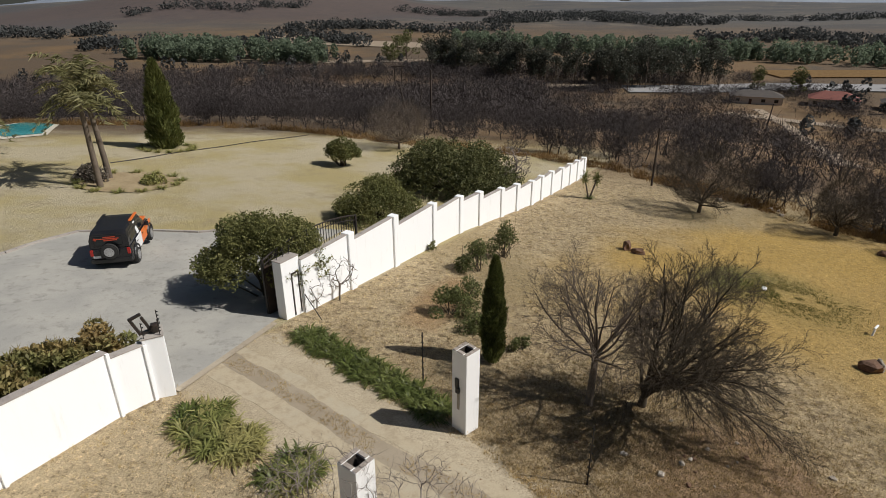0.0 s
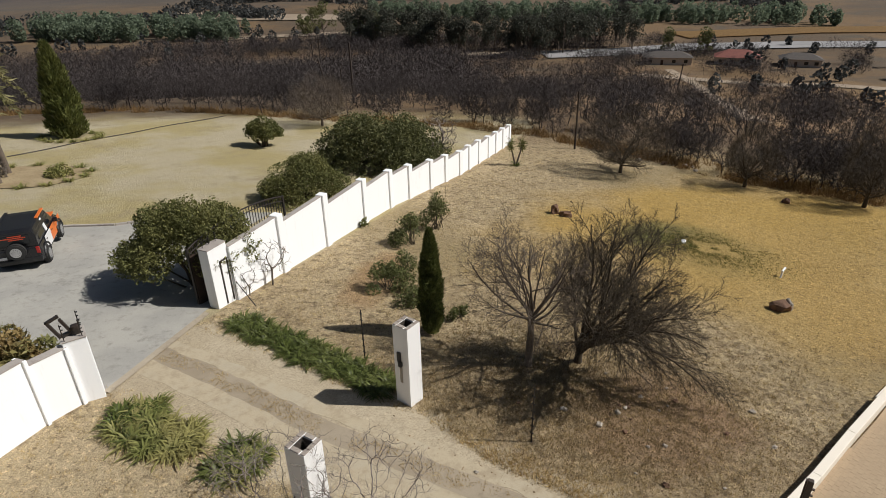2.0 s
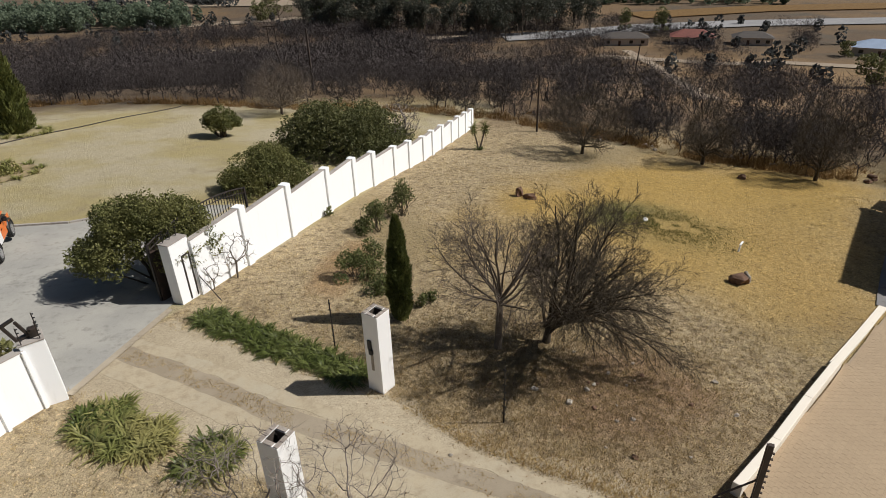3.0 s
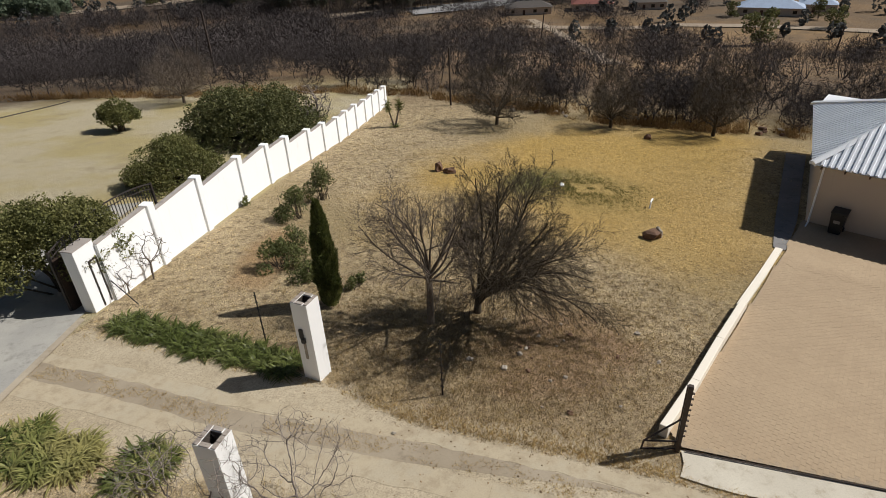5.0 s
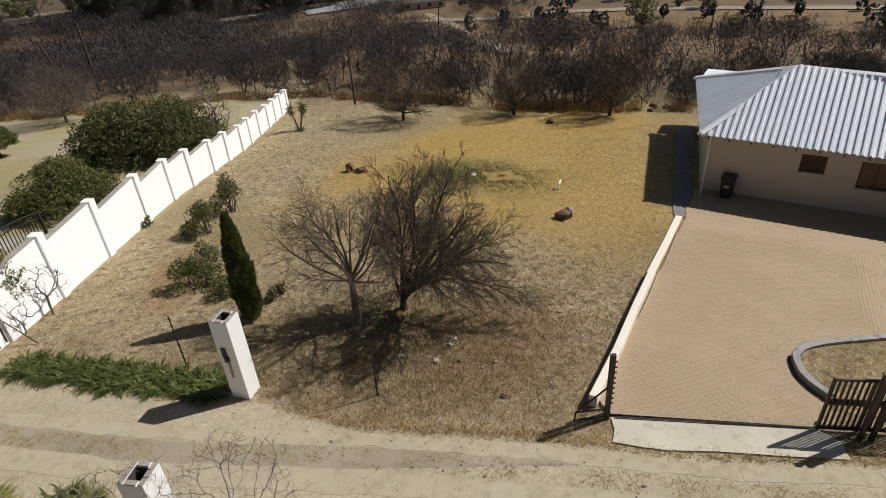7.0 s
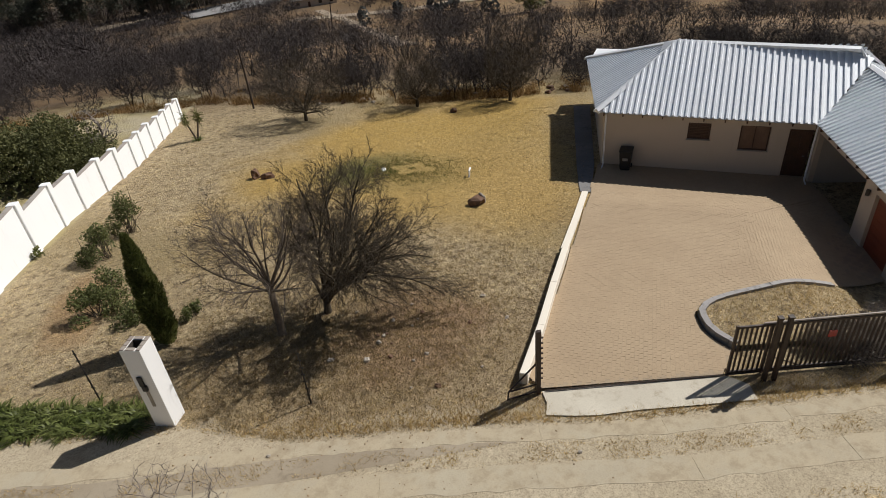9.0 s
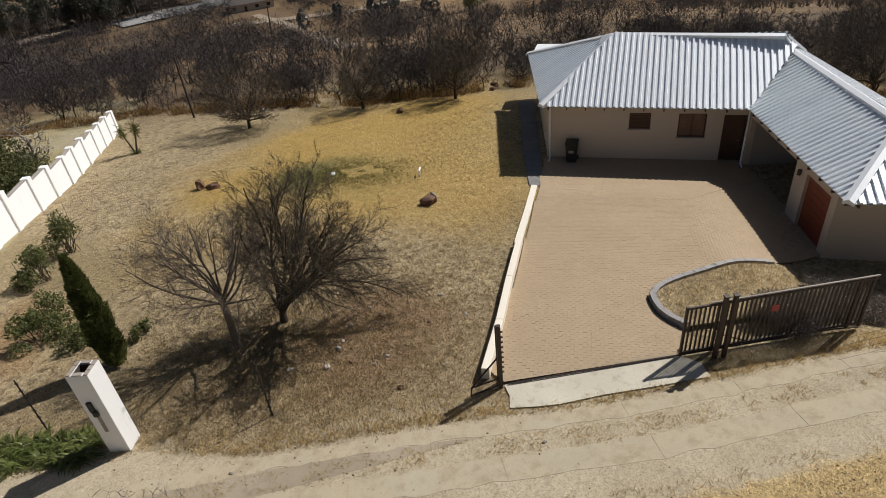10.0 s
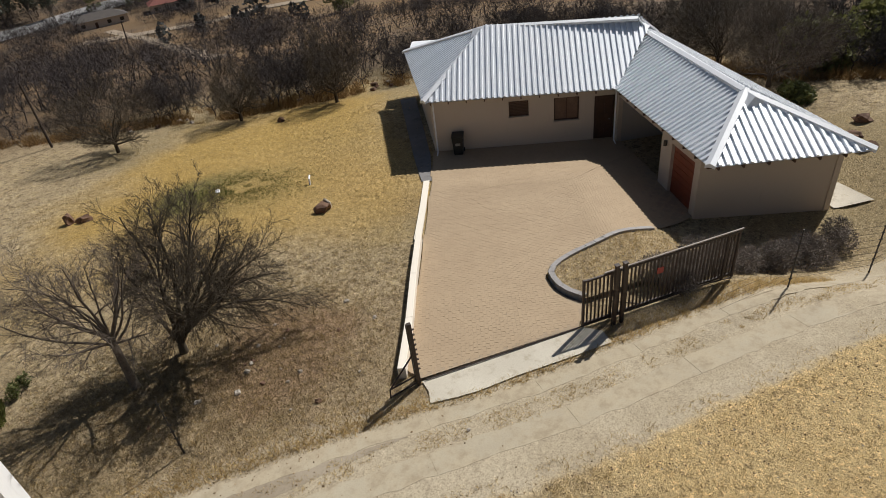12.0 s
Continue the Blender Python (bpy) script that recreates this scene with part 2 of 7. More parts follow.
CONCRETE = concrete_material("track_concrete", (0.43, 0.365, 0.275), (0.36, 0.30, 0.225), (0.30, 0.25, 0.18))
APRON = concrete_material("apron_concrete", (0.60, 0.55, 0.45), (0.52, 0.47, 0.38), (0.40, 0.345, 0.26))
DUST = concrete_material("track_dust", (0.36, 0.30, 0.22), (0.29, 0.235, 0.165), (0.22, 0.175, 0.12))
GRAVEL = concrete_material("grey_gravel", (0.33, 0.318, 0.29), (0.40, 0.382, 0.34), (0.255, 0.242, 0.215))
KERB = concrete_material("kerb_stone", (0.36, 0.34, 0.33), (0.30, 0.28, 0.27), (0.20, 0.19, 0.18))
PAVER = plain("clay_paver", (0.40, 0.298, 0.19), (0.37, 0.272, 0.172), (0.32, 0.232, 0.146), 0.5, 22, 0.85, vary=0.05, island=0.06)
JOINT = plain("paving_joint", (0.36, 0.275, 0.185), (0.33, 0.25, 0.165), None, 1, 30)
BLACK = plain("black_iron", (0.02, 0.018, 0.017), (0.03, 0.022, 0.018), (0.05, 0.03, 0.02), 3, 30, 0.5, relief=0.1)
RUSTY = plain("brown_steel", (0.05, 0.032, 0.025), (0.035, 0.025, 0.02), (0.07, 0.035, 0.02), 3, 30, 0.6, relief=0.1)
ZINC = plain("zinc_roof_sheet", (0.86, 0.89, 0.93), (0.90, 0.92, 0.95), (0.80, 0.83, 0.88), 0.7, 5, 0.4, 0.22, relief=0.05, vary=0.06)
ZINC_CAP = plain("zinc_ridge_cap", (0.84, 0.86, 0.89), (0.88, 0.89, 0.91), (0.78, 0.80, 0.83), 0.8, 8, 0.45, 0.15, relief=0.05)
WOOD = plain("brown_window_wood", (0.10, 0.045, 0.025), (0.075, 0.035, 0.02), (0.05, 0.025, 0.015), 3, 30, 0.55)
BLIND = plain("drawn_blind", (0.22, 0.13, 0.085), (0.18, 0.105, 0.07), (0.14, 0.08, 0.05), 2, 25, 0.7)
DOORRED = plain("red_brown_garage_door", (0.25, 0.055, 0.022), (0.20, 0.045, 0.02), (0.15, 0.03, 0.015), 2, 25, 0.5)
# darker and greyer than CREAM, for bay walls, bay ceiling and soffits
DARKWALL = plaster_material("darker_plaster", (0.42, 0.38, 0.34), (0.32, 0.28, 0.25))
BARK = plain("grey_brown_bark", (0.165, 0.13, 0.098), (0.125, 0.096, 0.072), (0.07, 0.052, 0.04), 3, 25, 0.9, relief=0.5)
BARK_DARK = plain("dark_bark", (0.082, 0.061, 0.036), (0.058, 0.043, 0.027), (0.03, 0.021, 0.015), 3, 25, 0.9, relief=0.5)
TWIG = plain("thicket_twigs", (0.060, 0.048, 0.045), (0.043, 0.034, 0.033), (0.028, 0.022, 0.021), 0.10, 1.3, 0.95, relief=0, island=0.15, vary=0.3)
TWIG_PALE = plain("pale_twigs", (0.26, 0.22, 0.19), (0.20, 0.165, 0.14), (0.13, 0.10, 0.085), 0.4, 3, 0.95, relief=0, island=0.5)
POLE = plain("tarred_pole", (0.05, 0.036, 0.028), (0.07, 0.05, 0.038), (0.03, 0.022, 0.018), 1, 12, 0.85)
LEAF_SHRUB = leaf_material("olive_leaves", (0.205, 0.20, 0.072), (0.15, 0.155, 0.055))
LEAF_HEDGE = leaf_material("reddish_olive_leaves", (0.33, 0.235, 0.10), (0.205, 0.205, 0.078), 0.6, 0.9)
LEAF_DARK = leaf_material("dark_green_leaves", (0.165, 0.165, 0.066), (0.115, 0.12, 0.05))
LEAF_CYPRESS = leaf_material("cypress_green", (0.165, 0.175, 0.055), (0.10, 0.115, 0.034), 0.6, 0.9)
LEAF_STRAP = leaf_material("strap_leaves", (0.11, 0.135, 0.036), (0.165, 0.185, 0.058), 0.4, 0.95)
LEAF_STRAW = leaf_material("yellowed_strap_leaves", (0.34, 0.31, 0.12), (0.21, 0.22, 0.07), 0.55)
LEAF_ROSE = leaf_material("bush_green", (0.16, 0.17, 0.062), (0.11, 0.125, 0.046))
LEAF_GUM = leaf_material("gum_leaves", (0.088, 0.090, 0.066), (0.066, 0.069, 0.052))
# far belt: green paled so that haze is part of the leaf colour
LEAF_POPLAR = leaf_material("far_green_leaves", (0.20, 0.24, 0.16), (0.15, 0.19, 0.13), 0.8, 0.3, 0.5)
LEAF_PALM = leaf_material("palm_fronds", (0.26, 0.235, 0.115), (0.17, 0.165, 0.07))
LEAF_GREY = leaf_material("grey_brush", (0.20, 0.17, 0.14), (0.14, 0.12, 0.095))
LEAF_MOSS = leaf_material("short_green_grass", (0.11, 0.12, 0.03), (0.16, 0.15, 0.045), 0.7, 0.8)
GRASS = leaf_material("dry_grass_blades", (0.60, 0.455, 0.225), (0.48, 0.35, 0.16), 0.8, 0.6, 0.5)
GRASS_OCHRE = leaf_material("tall_ochre_grass", (0.29, 0.18, 0.075), (0.22, 0.13, 0.052), 0.85, 0.6)
ROCK = plain("brown_rock", (0.20, 0.11, 0.068), (0.14, 0.078, 0.048), (0.085, 0.05, 0.032), 4, 22, 0.9, relief=0.6, far=0.03)
SOIL = plain("dry_bed_soil", (0.36, 0.28, 0.165), (0.29, 0.215, 0.12), (0.19, 0.14, 0.08), 0.8, 9, 0.95)
STONE = plain("pale_stone", (0.42, 0.37, 0.31), (0.32, 0.28, 0.23), (0.22, 0.19, 0.15), 3, 22, 0.9, relief=0.5, far=0.02)
TYRE = plain("tyre_rubber", (0.02, 0.02, 0.02), (0.028, 0.027, 0.026), None, 3, 30, 0.8)
ALLOY = plain("alloy_rim", (0.6, 0.6, 0.61), (0.5, 0.5, 0.51), None, 3, 20, 0.35, 0.7, relief=0)
CAR_BLACK = plain("black_car_paint", (0.012, 0.012, 0.014), (0.016, 0.016, 0.018), (0.02, 0.02, 0.022), 1, 40, 0.25, relief=0)
CAR_ORANGE = plain("orange_car_paint", (0.75, 0.17, 0.025), (0.70, 0.15, 0.02), (0.62, 0.13, 0.02), 1, 40, 0.3, relief=0)
CAR_WHITE = plain("white_car_paint", (0.8, 0.8, 0.8), (0.75, 0.75, 0.75), (0.7, 0.7, 0.7), 1, 40, 0.3, relief=0)
CAR_GLASS = plain("dark_car_glass", (0.01, 0.012, 0.014), (0.012, 0.014, 0.016), None, 1, 30, 0.06, relief=0)
CAR_RED = plain("red_lettering", (0.65, 0.08, 0.03), (0.6, 0.07, 0.03), None, 2, 20, 0.4, relief=0)
LAMP_RED = plain("red_lamp_glass", (0.4, 0.02, 0.015), (0.35, 0.02, 0.015), None, 2, 20, 0.2, relief=0)
POOL = plain("pool_water", (0.03, 0.33, 0.36), (0.04, 0.38, 0.40), (0.03, 0.28, 0.32), 0.6, 4, 0.12, relief=0.2, far=0.02)
ASPHALT = plain("far_road", (0.28, 0.27, 0.27), (0.23, 0.225, 0.225), (0.33, 0.32, 0.31), 0.03, 0.4, 0.9, relief=0)
DIRTROAD = plain("dirt_road", (0.33, 0.262, 0.19), (0.28, 0.218, 0.155), (0.22, 0.165, 0.115), 0.3, 3, 0.95)
ROOF_RED = plain("red_roof", (0.24, 0.075, 0.055), (0.19, 0.06, 0.045), None, 1, 8, 0.7)
ROOF_BLUE = plain("blue_grey_roof", (0.38, 0.47, 0.62), (0.34, 0.42, 0.56), None, 0.5, 5, 0.5)
ROOF_DARK = plain("dark_roof", (0.07, 0.06, 0.055), (0.09, 0.075, 0.065), None, 1, 8, 0.8)
PLASTIC = plain("black_plastic", (0.015, 0.015, 0.016), (0.02, 0.02, 0.02), None, 3, 30, 0.45, relief=0.1)
STEEL = plain("dull_steel", (0.35, 0.35, 0.36), (0.25, 0.25, 0.26), (0.18, 0.16, 0.15), 3, 20, 0.45, 0.8, relief=0.1)
GLASS_DARK = plain("dim_window_pane", (0.02, 0.018, 0.017), (0.03, 0.026, 0.022), None, 1, 20, 0.08, relief=0)


# ================= building helpers =================
rng = np.random.default_rng(7)


def mesh_of(name, verts, faces, material, smooth_faces=False):
    me = bpy.data.meshes.new(name)
    me.from_pydata([tuple(v) for v in verts], [], faces)
    for m in material if isinstance(material, (list, tuple)) else (material,):
        me.materials.append(m)
    if smooth_faces:
        me.polygons.foreach_set("use_smooth", [True] * len(me.polygons))
    me.update()
    return me


def tri_mesh(name, verts, tris, material, flat=False):
    """A mesh from numpy arrays of corners and triangles."""
    verts, tris = np.asarray(verts, np.float32), np.asarray(tris, np.int32)
    me = bpy.data.meshes.new(name)
    me.vertices.add(len(verts))
    me.vertices.foreach_set("co", verts.ravel())
    me.loops.add(tris.size)
    me.loops.foreach_set("vertex_index", tris.ravel())
    me.polygons.add(len(tris))
    me.polygons.foreach_set("loop_start", np.arange(0, tris.size, 3, dtype=np.int32))
    me.materials.append(material)
    me.update(calc_edges=True)
    me.validate()
    if flat:
        me.polygons.foreach_set("use_smooth", np.zeros(len(me.polygons), bool))
    return me


def part(name, data, material=None, parent=None, label="", m=None):
    """One mesh object, from a bmesh or a mesh, under a thing or a part."""
    if isinstance(data, bmesh.types.BMesh):
        me = bpy.data.meshes.new(name)
        data.to_mesh(me)
        data.free()
        me.materials.append(material)
        data = me
    ob = new(name, data)
    ob.parent = parent
    if m is not None:
        ob.matrix_basis = m
    return tagged(ob, label)


def thing(name, label, category, place=(0, 0, 0), turn=0.0, group="", kind=""):
    ob = new(name)
    ob.empty_display_size = 0.2
    ob.matrix_basis = Matrix.Translation(place) @ pose(0, 0, 0, 0, 0, turn)
    return tagged(ob, label, category, group, kind)


def box(bm, lo, hi, bevel=0.0, m=None):
    """Adds a box between two corners, its edges rounded."""
    c, d = [(a + b) / 2 for a, b in zip(lo, hi)], [b - a for a, b in zip(lo, hi)]
    made = bmesh.ops.create_cube(bm, size=1, matrix=(m or Matrix()) @ Matrix.Translation(c) @ Matrix.Diagonal((*d, 1)))["verts"]
    if bevel:
        edges = list({e for v in made for e in v.link_edges})
        bmesh.ops.bevel(bm, geom=edges, offset=bevel, segments=2, affect="EDGES", profile=0.6)
    return bm


def boxes(*args, bevel=0.0):
    bm = bmesh.new()
    for lo, hi in args:
        box(bm, lo, hi, bevel)
    return bm


def rod(bm, a, b, r0, r1=None, sides=8):
    a, b = Vector(a), Vector(b)
    turn = (b - a).to_track_quat("Z", "Y").to_matrix().to_4x4()
    bmesh.ops.create_cone(bm, cap_ends=True, segments=sides, radius1=r0, radius2=r0 if r1 is None else r1, depth=(b - a).length,
                          matrix=Matrix.Translation((a + b) / 2) @ turn)
    return bm


def prism(points, low, high):
    """A block with the outline points (x, y), from low to high; each may be a number or a function of x and y."""
    bm = bmesh.new()
    f = lambda v, p: v(*p) if callable(v) else v
    a = [bm.verts.new((*p, f(low, p))) for p in points]
    b = [bm.verts.new((*p, f(high, p))) for p in points]
    bm.faces.new(b)
    bm.faces.new(a[::-1])
    for i in range(len(a)):
        j = (i + 1) % len(a)
        bm.faces.new((a[i], a[j], b[j], b[i]))
    bmesh.ops.recalc_face_normals(bm, faces=bm.faces)
    return bm


def sheet(points, lift, step=1.0):
    """A thin sheet over the ground with the outline points, following the land."""
    bm = bmesh.new()
    bm.faces.new([bm.verts.new((x, y, 0)) for x, y in points])
    xs, ys = [p[0] for p in points], [p[1] for p in points]
    for axis, lo, hi in ((0, min(xs), max(xs)), (1, min(ys), max(ys))):
        v = lo + step
        while v < hi - 0.01:
            co, no = [0, 0, 0], [0, 0, 0]
            co[axis], no[axis] = v, 1
            bmesh.ops.bisect_plane(bm, geom=bm.verts[:] + bm.edges[:] + bm.faces[:], plane_co=co, plane_no=no)
            v += step
    bmesh.ops.triangulate(bm, faces=[f for f in bm.faces if len(f.verts) > 4])
    for v in bm.verts:
        v.co.z = float(land(v.co.x, v.co.y)) + lift
    bmesh.ops.recalc_face_normals(bm, faces=bm.faces)
    if sum(f.normal.z for f in bm.faces) < 0:
        bmesh.ops.reverse_faces(bm, faces=bm.faces)
    return bm


def along(points, step):
    """Points at even steps along a line of points, with the way there."""
    pts = [Vector((*p, 0)) for p in points]
    out, left = [], 0.0
    for a, b in zip(pts, pts[1:]):
        d = (b - a).length
        u = left
        while u < d:
            out.append((a + (b - a) * (u / d), (b - a).normalized()))
            u += step
        left = u - d
    return out


def side_line(points, off):
    """The line of points moved to its right by off."""
    out = []
    for i, p in enumerate(points):
        a, b = Vector((*points[max(i - 1, 0)], 0)), Vector((*points[min(i + 1, len(points) - 1)], 0))
        d = (b - a).normalized()
        out.append((p[0] + d.y * off, p[1] - d.x * off))
    return out


def sticks(a, b, r0, r1, sides=3):
    """Corners and triangles of many tapered sticks from a to b."""
    a, b = np.asarray(a, float), np.asarray(b, float)
    d = b - a
    d /= np.maximum(np.linalg.norm(d, axis=1, keepdims=True), 1e-6)
    ref = np.where(np.abs(d[:, 2:3]) < 0.9, [[0, 0, 1.0]], [[1.0, 0, 0]])
    u = np.cross(d, ref)
    u /= np.linalg.norm(u, axis=1, keepdims=True)
    v = np.cross(d, u)
    n = len(a)
    ang = np.arange(sides) * 2 * np.pi / sides
    ring = np.cos(ang)[None, :, None] * u[:, None] + np.sin(ang)[None, :, None] * v[:, None]
    r0, r1 = np.broadcast_to(r0, n)[:, None, None], np.broadcast_to(r1, n)[:, None, None]
    verts = np.concatenate([a[:, None] + ring * r0, b[:, None] + ring * r1], 1).reshape(-1, 3)
    i = np.arange(sides)
    j = (i + 1) % sides
    one = np.concatenate([np.stack([i, j, sides + j], 1), np.stack([i, sides + j, sides + i], 1)])
    tris = (one[None] + (np.arange(n) * 2 * sides)[:, None, None]).reshape(-1, 3)
    return verts, tris


def blades(p, d, length, width, rng):
    """Corners and triangles of flat slivers at p that point along d."""
    n = len(p)
    d = d / np.maximum(np.linalg.norm(d, axis=1, keepdims=True), 1e-6)
    s = np.cross(d, rng.normal(size=(n, 3)))
    s /= np.maximum(np.linalg.norm(s, axis=1, keepdims=True), 1e-6)
    length, width = np.broadcast_to(length, n)[:, None], np.broadcast_to(width, n)[:, None]
    q = np.stack([p - s * width / 2, p + s * width / 2, p + d * length], 1).reshape(-1, 3)
    return q, np.arange(3 * n).reshape(-1, 3)


def leaves(p, size, rng, up=0.3, stretch=1.6):
    """Corners and triangles of leaf-shaped quads at p, turned at random."""
    n = len(p)
    nor = rng.normal(size=(n, 3)) + [0, 0, up]
    nor /= np.linalg.norm(nor, axis=1, keepdims=True)
    u = np.cross(nor, rng.normal(size=(n, 3)))
    u /= np.linalg.norm(u, axis=1, keepdims=True)
    v = np.cross(nor, u)
    size = np.broadcast_to(size, n)[:, None]
    a, b = u * size * stretch / 2, v * size / 2
    q = np.stack([p - a, p - 0.15 * a + b, p + a, p - 0.15 * a - b], 1).reshape(-1, 3)
    k = (np.arange(n) * 4)[:, None]
    return q, np.concatenate([k + [0, 1, 2], k + [0, 2, 3]])


def merged(*bits):
    verts, tris, n = [], [], 0
    for v, t in bits:
        verts.append(v)
        tris.append(t + n)
        n += len(v)
    return np.concatenate(verts), np.concatenate(tris)


def grown(trunk, goals, step, reach, kill, limit, rng, droop=0.0):
    """Branches that grow from the trunk's nodes towards goal points: places, parents and radii."""
    pos = [np.array(p, float) for p in trunk]
    par = [i - 1 for i in range(len(trunk))]
    goals = np.asarray(goals, float)
    near, best = np.full(len(goals), 1e9), np.zeros(len(goals), int)

    def look_at(k):
        d = np.linalg.norm(goals - pos[k], axis=1)
        m = d < near
        near[m], best[m] = d[m], k

    for k in range(len(pos)):
        look_at(k)
    alive = np.ones(len(goals), bool)
    for _ in range(120):
        use = alive & (near < reach)
        if not use.any() or len(pos) > limit:
            break
        pull = {}
        dirs = goals[use] - np.array(pos)[best[use]]
        dirs /= np.maximum(np.linalg.norm(dirs, axis=1, keepdims=True), 1e-6)
        for k, d in zip(best[use], dirs):
            pull[k] = pull.get(k, 0) + d
        start = len(pos)
        for k, d in pull.items():
            d = d / max(np.linalg.norm(d), 1e-6) + rng.normal(size=3) * 0.22 - [0, 0, droop]
            pos.append(pos[k] + step * d / np.linalg.norm(d))
            par.append(int(k))
        for k in range(start, len(pos)):
            look_at(k)
        alive &= near > kill
    pos, par = np.array(pos), np.array(par)
    return pos, par


def radii(par, tip, power=2.3):
    load = np.zeros(len(par))
    kids = np.bincount(par[par >= 0], minlength=len(par))
    for k in range(len(par) - 1, -1, -1):
        if kids[k] == 0:
            load[k] = tip ** power
        if par[k] >= 0:
            load[par[k]] += load[k]
    return load ** (1 / power)


def wood_of(pos, par, rad, sides=4, thick=None):
    k = np.where(par >= 0)[0]
    r1 = rad[k]
    r0 = np.minimum(rad[par[k]], r1 * 1.25)
    if thick is None:
        return sticks(pos[par[k]], pos[k], r0, r1, sides)
    big = r1 > thick
    bits = []
    if big.any():
        bits.append(sticks(pos[par[k]][big], pos[k][big], r0[big], r1[big], 7))
    if (~big).any():
        bits.append(sticks(pos[par[k]][~big], pos[k][~big], r0[~big], r1[~big], 3))
    return merged(*bits)


def ball_points(n, centre, size, rng, hollow=0.0, low=-1.0):
    """Points within an ellipsoid, more of them near its skin the higher hollow is."""
    out = []
    while len(out) < n:
        p = rng.normal(size=(n, 3))
        p /= np.linalg.norm(p, axis=1, keepdims=True)
        r = (hollow + (1 - hollow) * rng.random(n)) ** (1 / 3)
        p = p * r[:, None]
        out.extend(p[p[:, 2] > low])
    return np.array(out[:n]) * size + centre


# ================= the ground =================
TRACK = [(-6.45, 16.5), (-4.4, 15.0), (-2.74, 13.65), (-1.2, 12.35), (0.4, 11.3), (2.4, 9.95), (4.9, 8.05), (6.74, 6.55), (8.64, 4.88), (10.93, 3.3),
         (13.23, 1.75), (15.2, 0.35), (17.04, -1.15), (24, -6.3), (40, -18.3)]


def ground_sheet():
    rings = np.concatenate([[0.2, 0.5], np.arange(0.9, 62, 0.9), 62 * (4900 / 62) ** (np.arange(1, 71) / 70)])
    seg = 256
    a = np.arange(seg) * 2 * np.pi / seg
    x, y = rings[:, None] * np.sin(a), rings[:, None] * np.cos(a)
    verts = np.stack([x, y, land(x, y)], -1).reshape(-1, 3)
    verts = np.concatenate([verts, [[0, 0, float(land(0, 0))]]])
    i, j = np.meshgrid(np.arange(len(rings) - 1), np.arange(seg), indexing="ij")
    k = (j + 1) % seg
    q = [i * seg + j, i * seg + k, (i + 1) * seg + k, (i + 1) * seg + j]
    tris = np.concatenate([np.stack([q[0], q[1], q[2]], -1).reshape(-1, 3), np.stack([q[0], q[2], q[3]], -1).reshape(-1, 3)])
    c = np.arange(seg)
    tris = np.concatenate([tris, np.stack([np.full(seg, len(verts) - 1), c, (c + 1) % seg], 1)[:, ::-1]])
    me = tri_mesh("ground", verts, tris, GROUND)
    me.polygons.foreach_set("use_smooth", [True] * len(me.polygons))
    x, y = verts[:, 0], verts[:, 1]
    mid = side_line(TRACK, 1.05)
    far = np.min([seg_far(x, y, a, b) for a, b in zip(mid, mid[1:])], 0)
    worn = 1 - smooth(1.1, 2.3, far)
    top = [(a, b) for a, b in side_line(TRACK, -0.45) if a < 1.0]
    shoulder = np.min([seg_far(x, y, a, b) for a, b in zip(top, top[1:])], 0)
    worn = np.maximum(worn, 0.95 * (1 - smooth(0.6, 1.0, shoulder)))
    me.attributes.new("worn", "FLOAT", "POINT").data.foreach_set("value", worn.astype(np.float32))
    return tagged(part("ground", me), "dry winter grass on falling ground with a wide valley", "ground", kind="structure")


ground_sheet()

# gravel court behind the gate, with a low kerb of stones along the lawn
COURT = [(-5.9, 18.75), (-7.65, 13.9), (-12, 9), (-30, 12), (-30, 22.3), (-18.9, 22.9), (-18.45, 24.6), (-17.5, 26.5), (-14.5, 27.25), (-12.0, 27.4),
         (-9.0, 29.2), (-5.2, 29.0), (-7.2, 24.0), (-6.4, 20.5)]
tagged(part("gravel_court", sheet(COURT, 0.035), GRAVEL), "grey gravel forecourt behind the main gate", "driveway", kind="structure")

# the track: two concrete strips in worn ground


def strip(lo, hi, every, name, label):
    """A concrete strip cast in bays with open joints."""
    a, b = side_line(TRACK, lo), side_line(TRACK, hi)
    base = thing(name, label, "concrete strip", kind="structure")
    pa, pb = along(a, every), along(b, every)
    for (p, _), (p2, _), (q, _), (q2, _) in zip(pa, pa[1:], pb, pb[1:]):
        g = (p2 - p).normalized() * 0.007
        h = (q2 - q).normalized() * 0.007
        pts = []
        for e0, e1, into in ((p + g, p2 - g, q - p), (q2 - h, q + h, p - q)):
            into = into.normalized()
            for i in range(13):
                v = e0.lerp(e1, i / 12)
                k = noise.noise(Vector((v.x * 1.7, v.y * 1.7, 4.0))) * 0.09 + noise.noise(Vector((v.x * 7, v.y * 7, 9.0))) * 0.045 + 0.02
                v = v + into * k
                pts.append((v.x, v.y))
        bm = prism(pts, lambda x, y: float(land(x, y)) - 0.05, lambda x, y: float(land(x, y)) + 0.005)
        part("slab", bm, TRACKSLAB, base)
    return base


strip(0.0, 0.46, 2.8, "track_strip", "worn concrete wheel strip cast in bays")
strip(1.1, 1.78, 3.3, "track_strip", "broad worn concrete wheel strip beside the verge")

UPPER = TRACK[:8]
tagged(part("track_rut", sheet(side_line(UPPER, 0.44) + side_line(UPPER[:-2], 1.14)[::-1], 0.004), DUST), "dark worn earth between the wheel strips", "track", kind="structure")

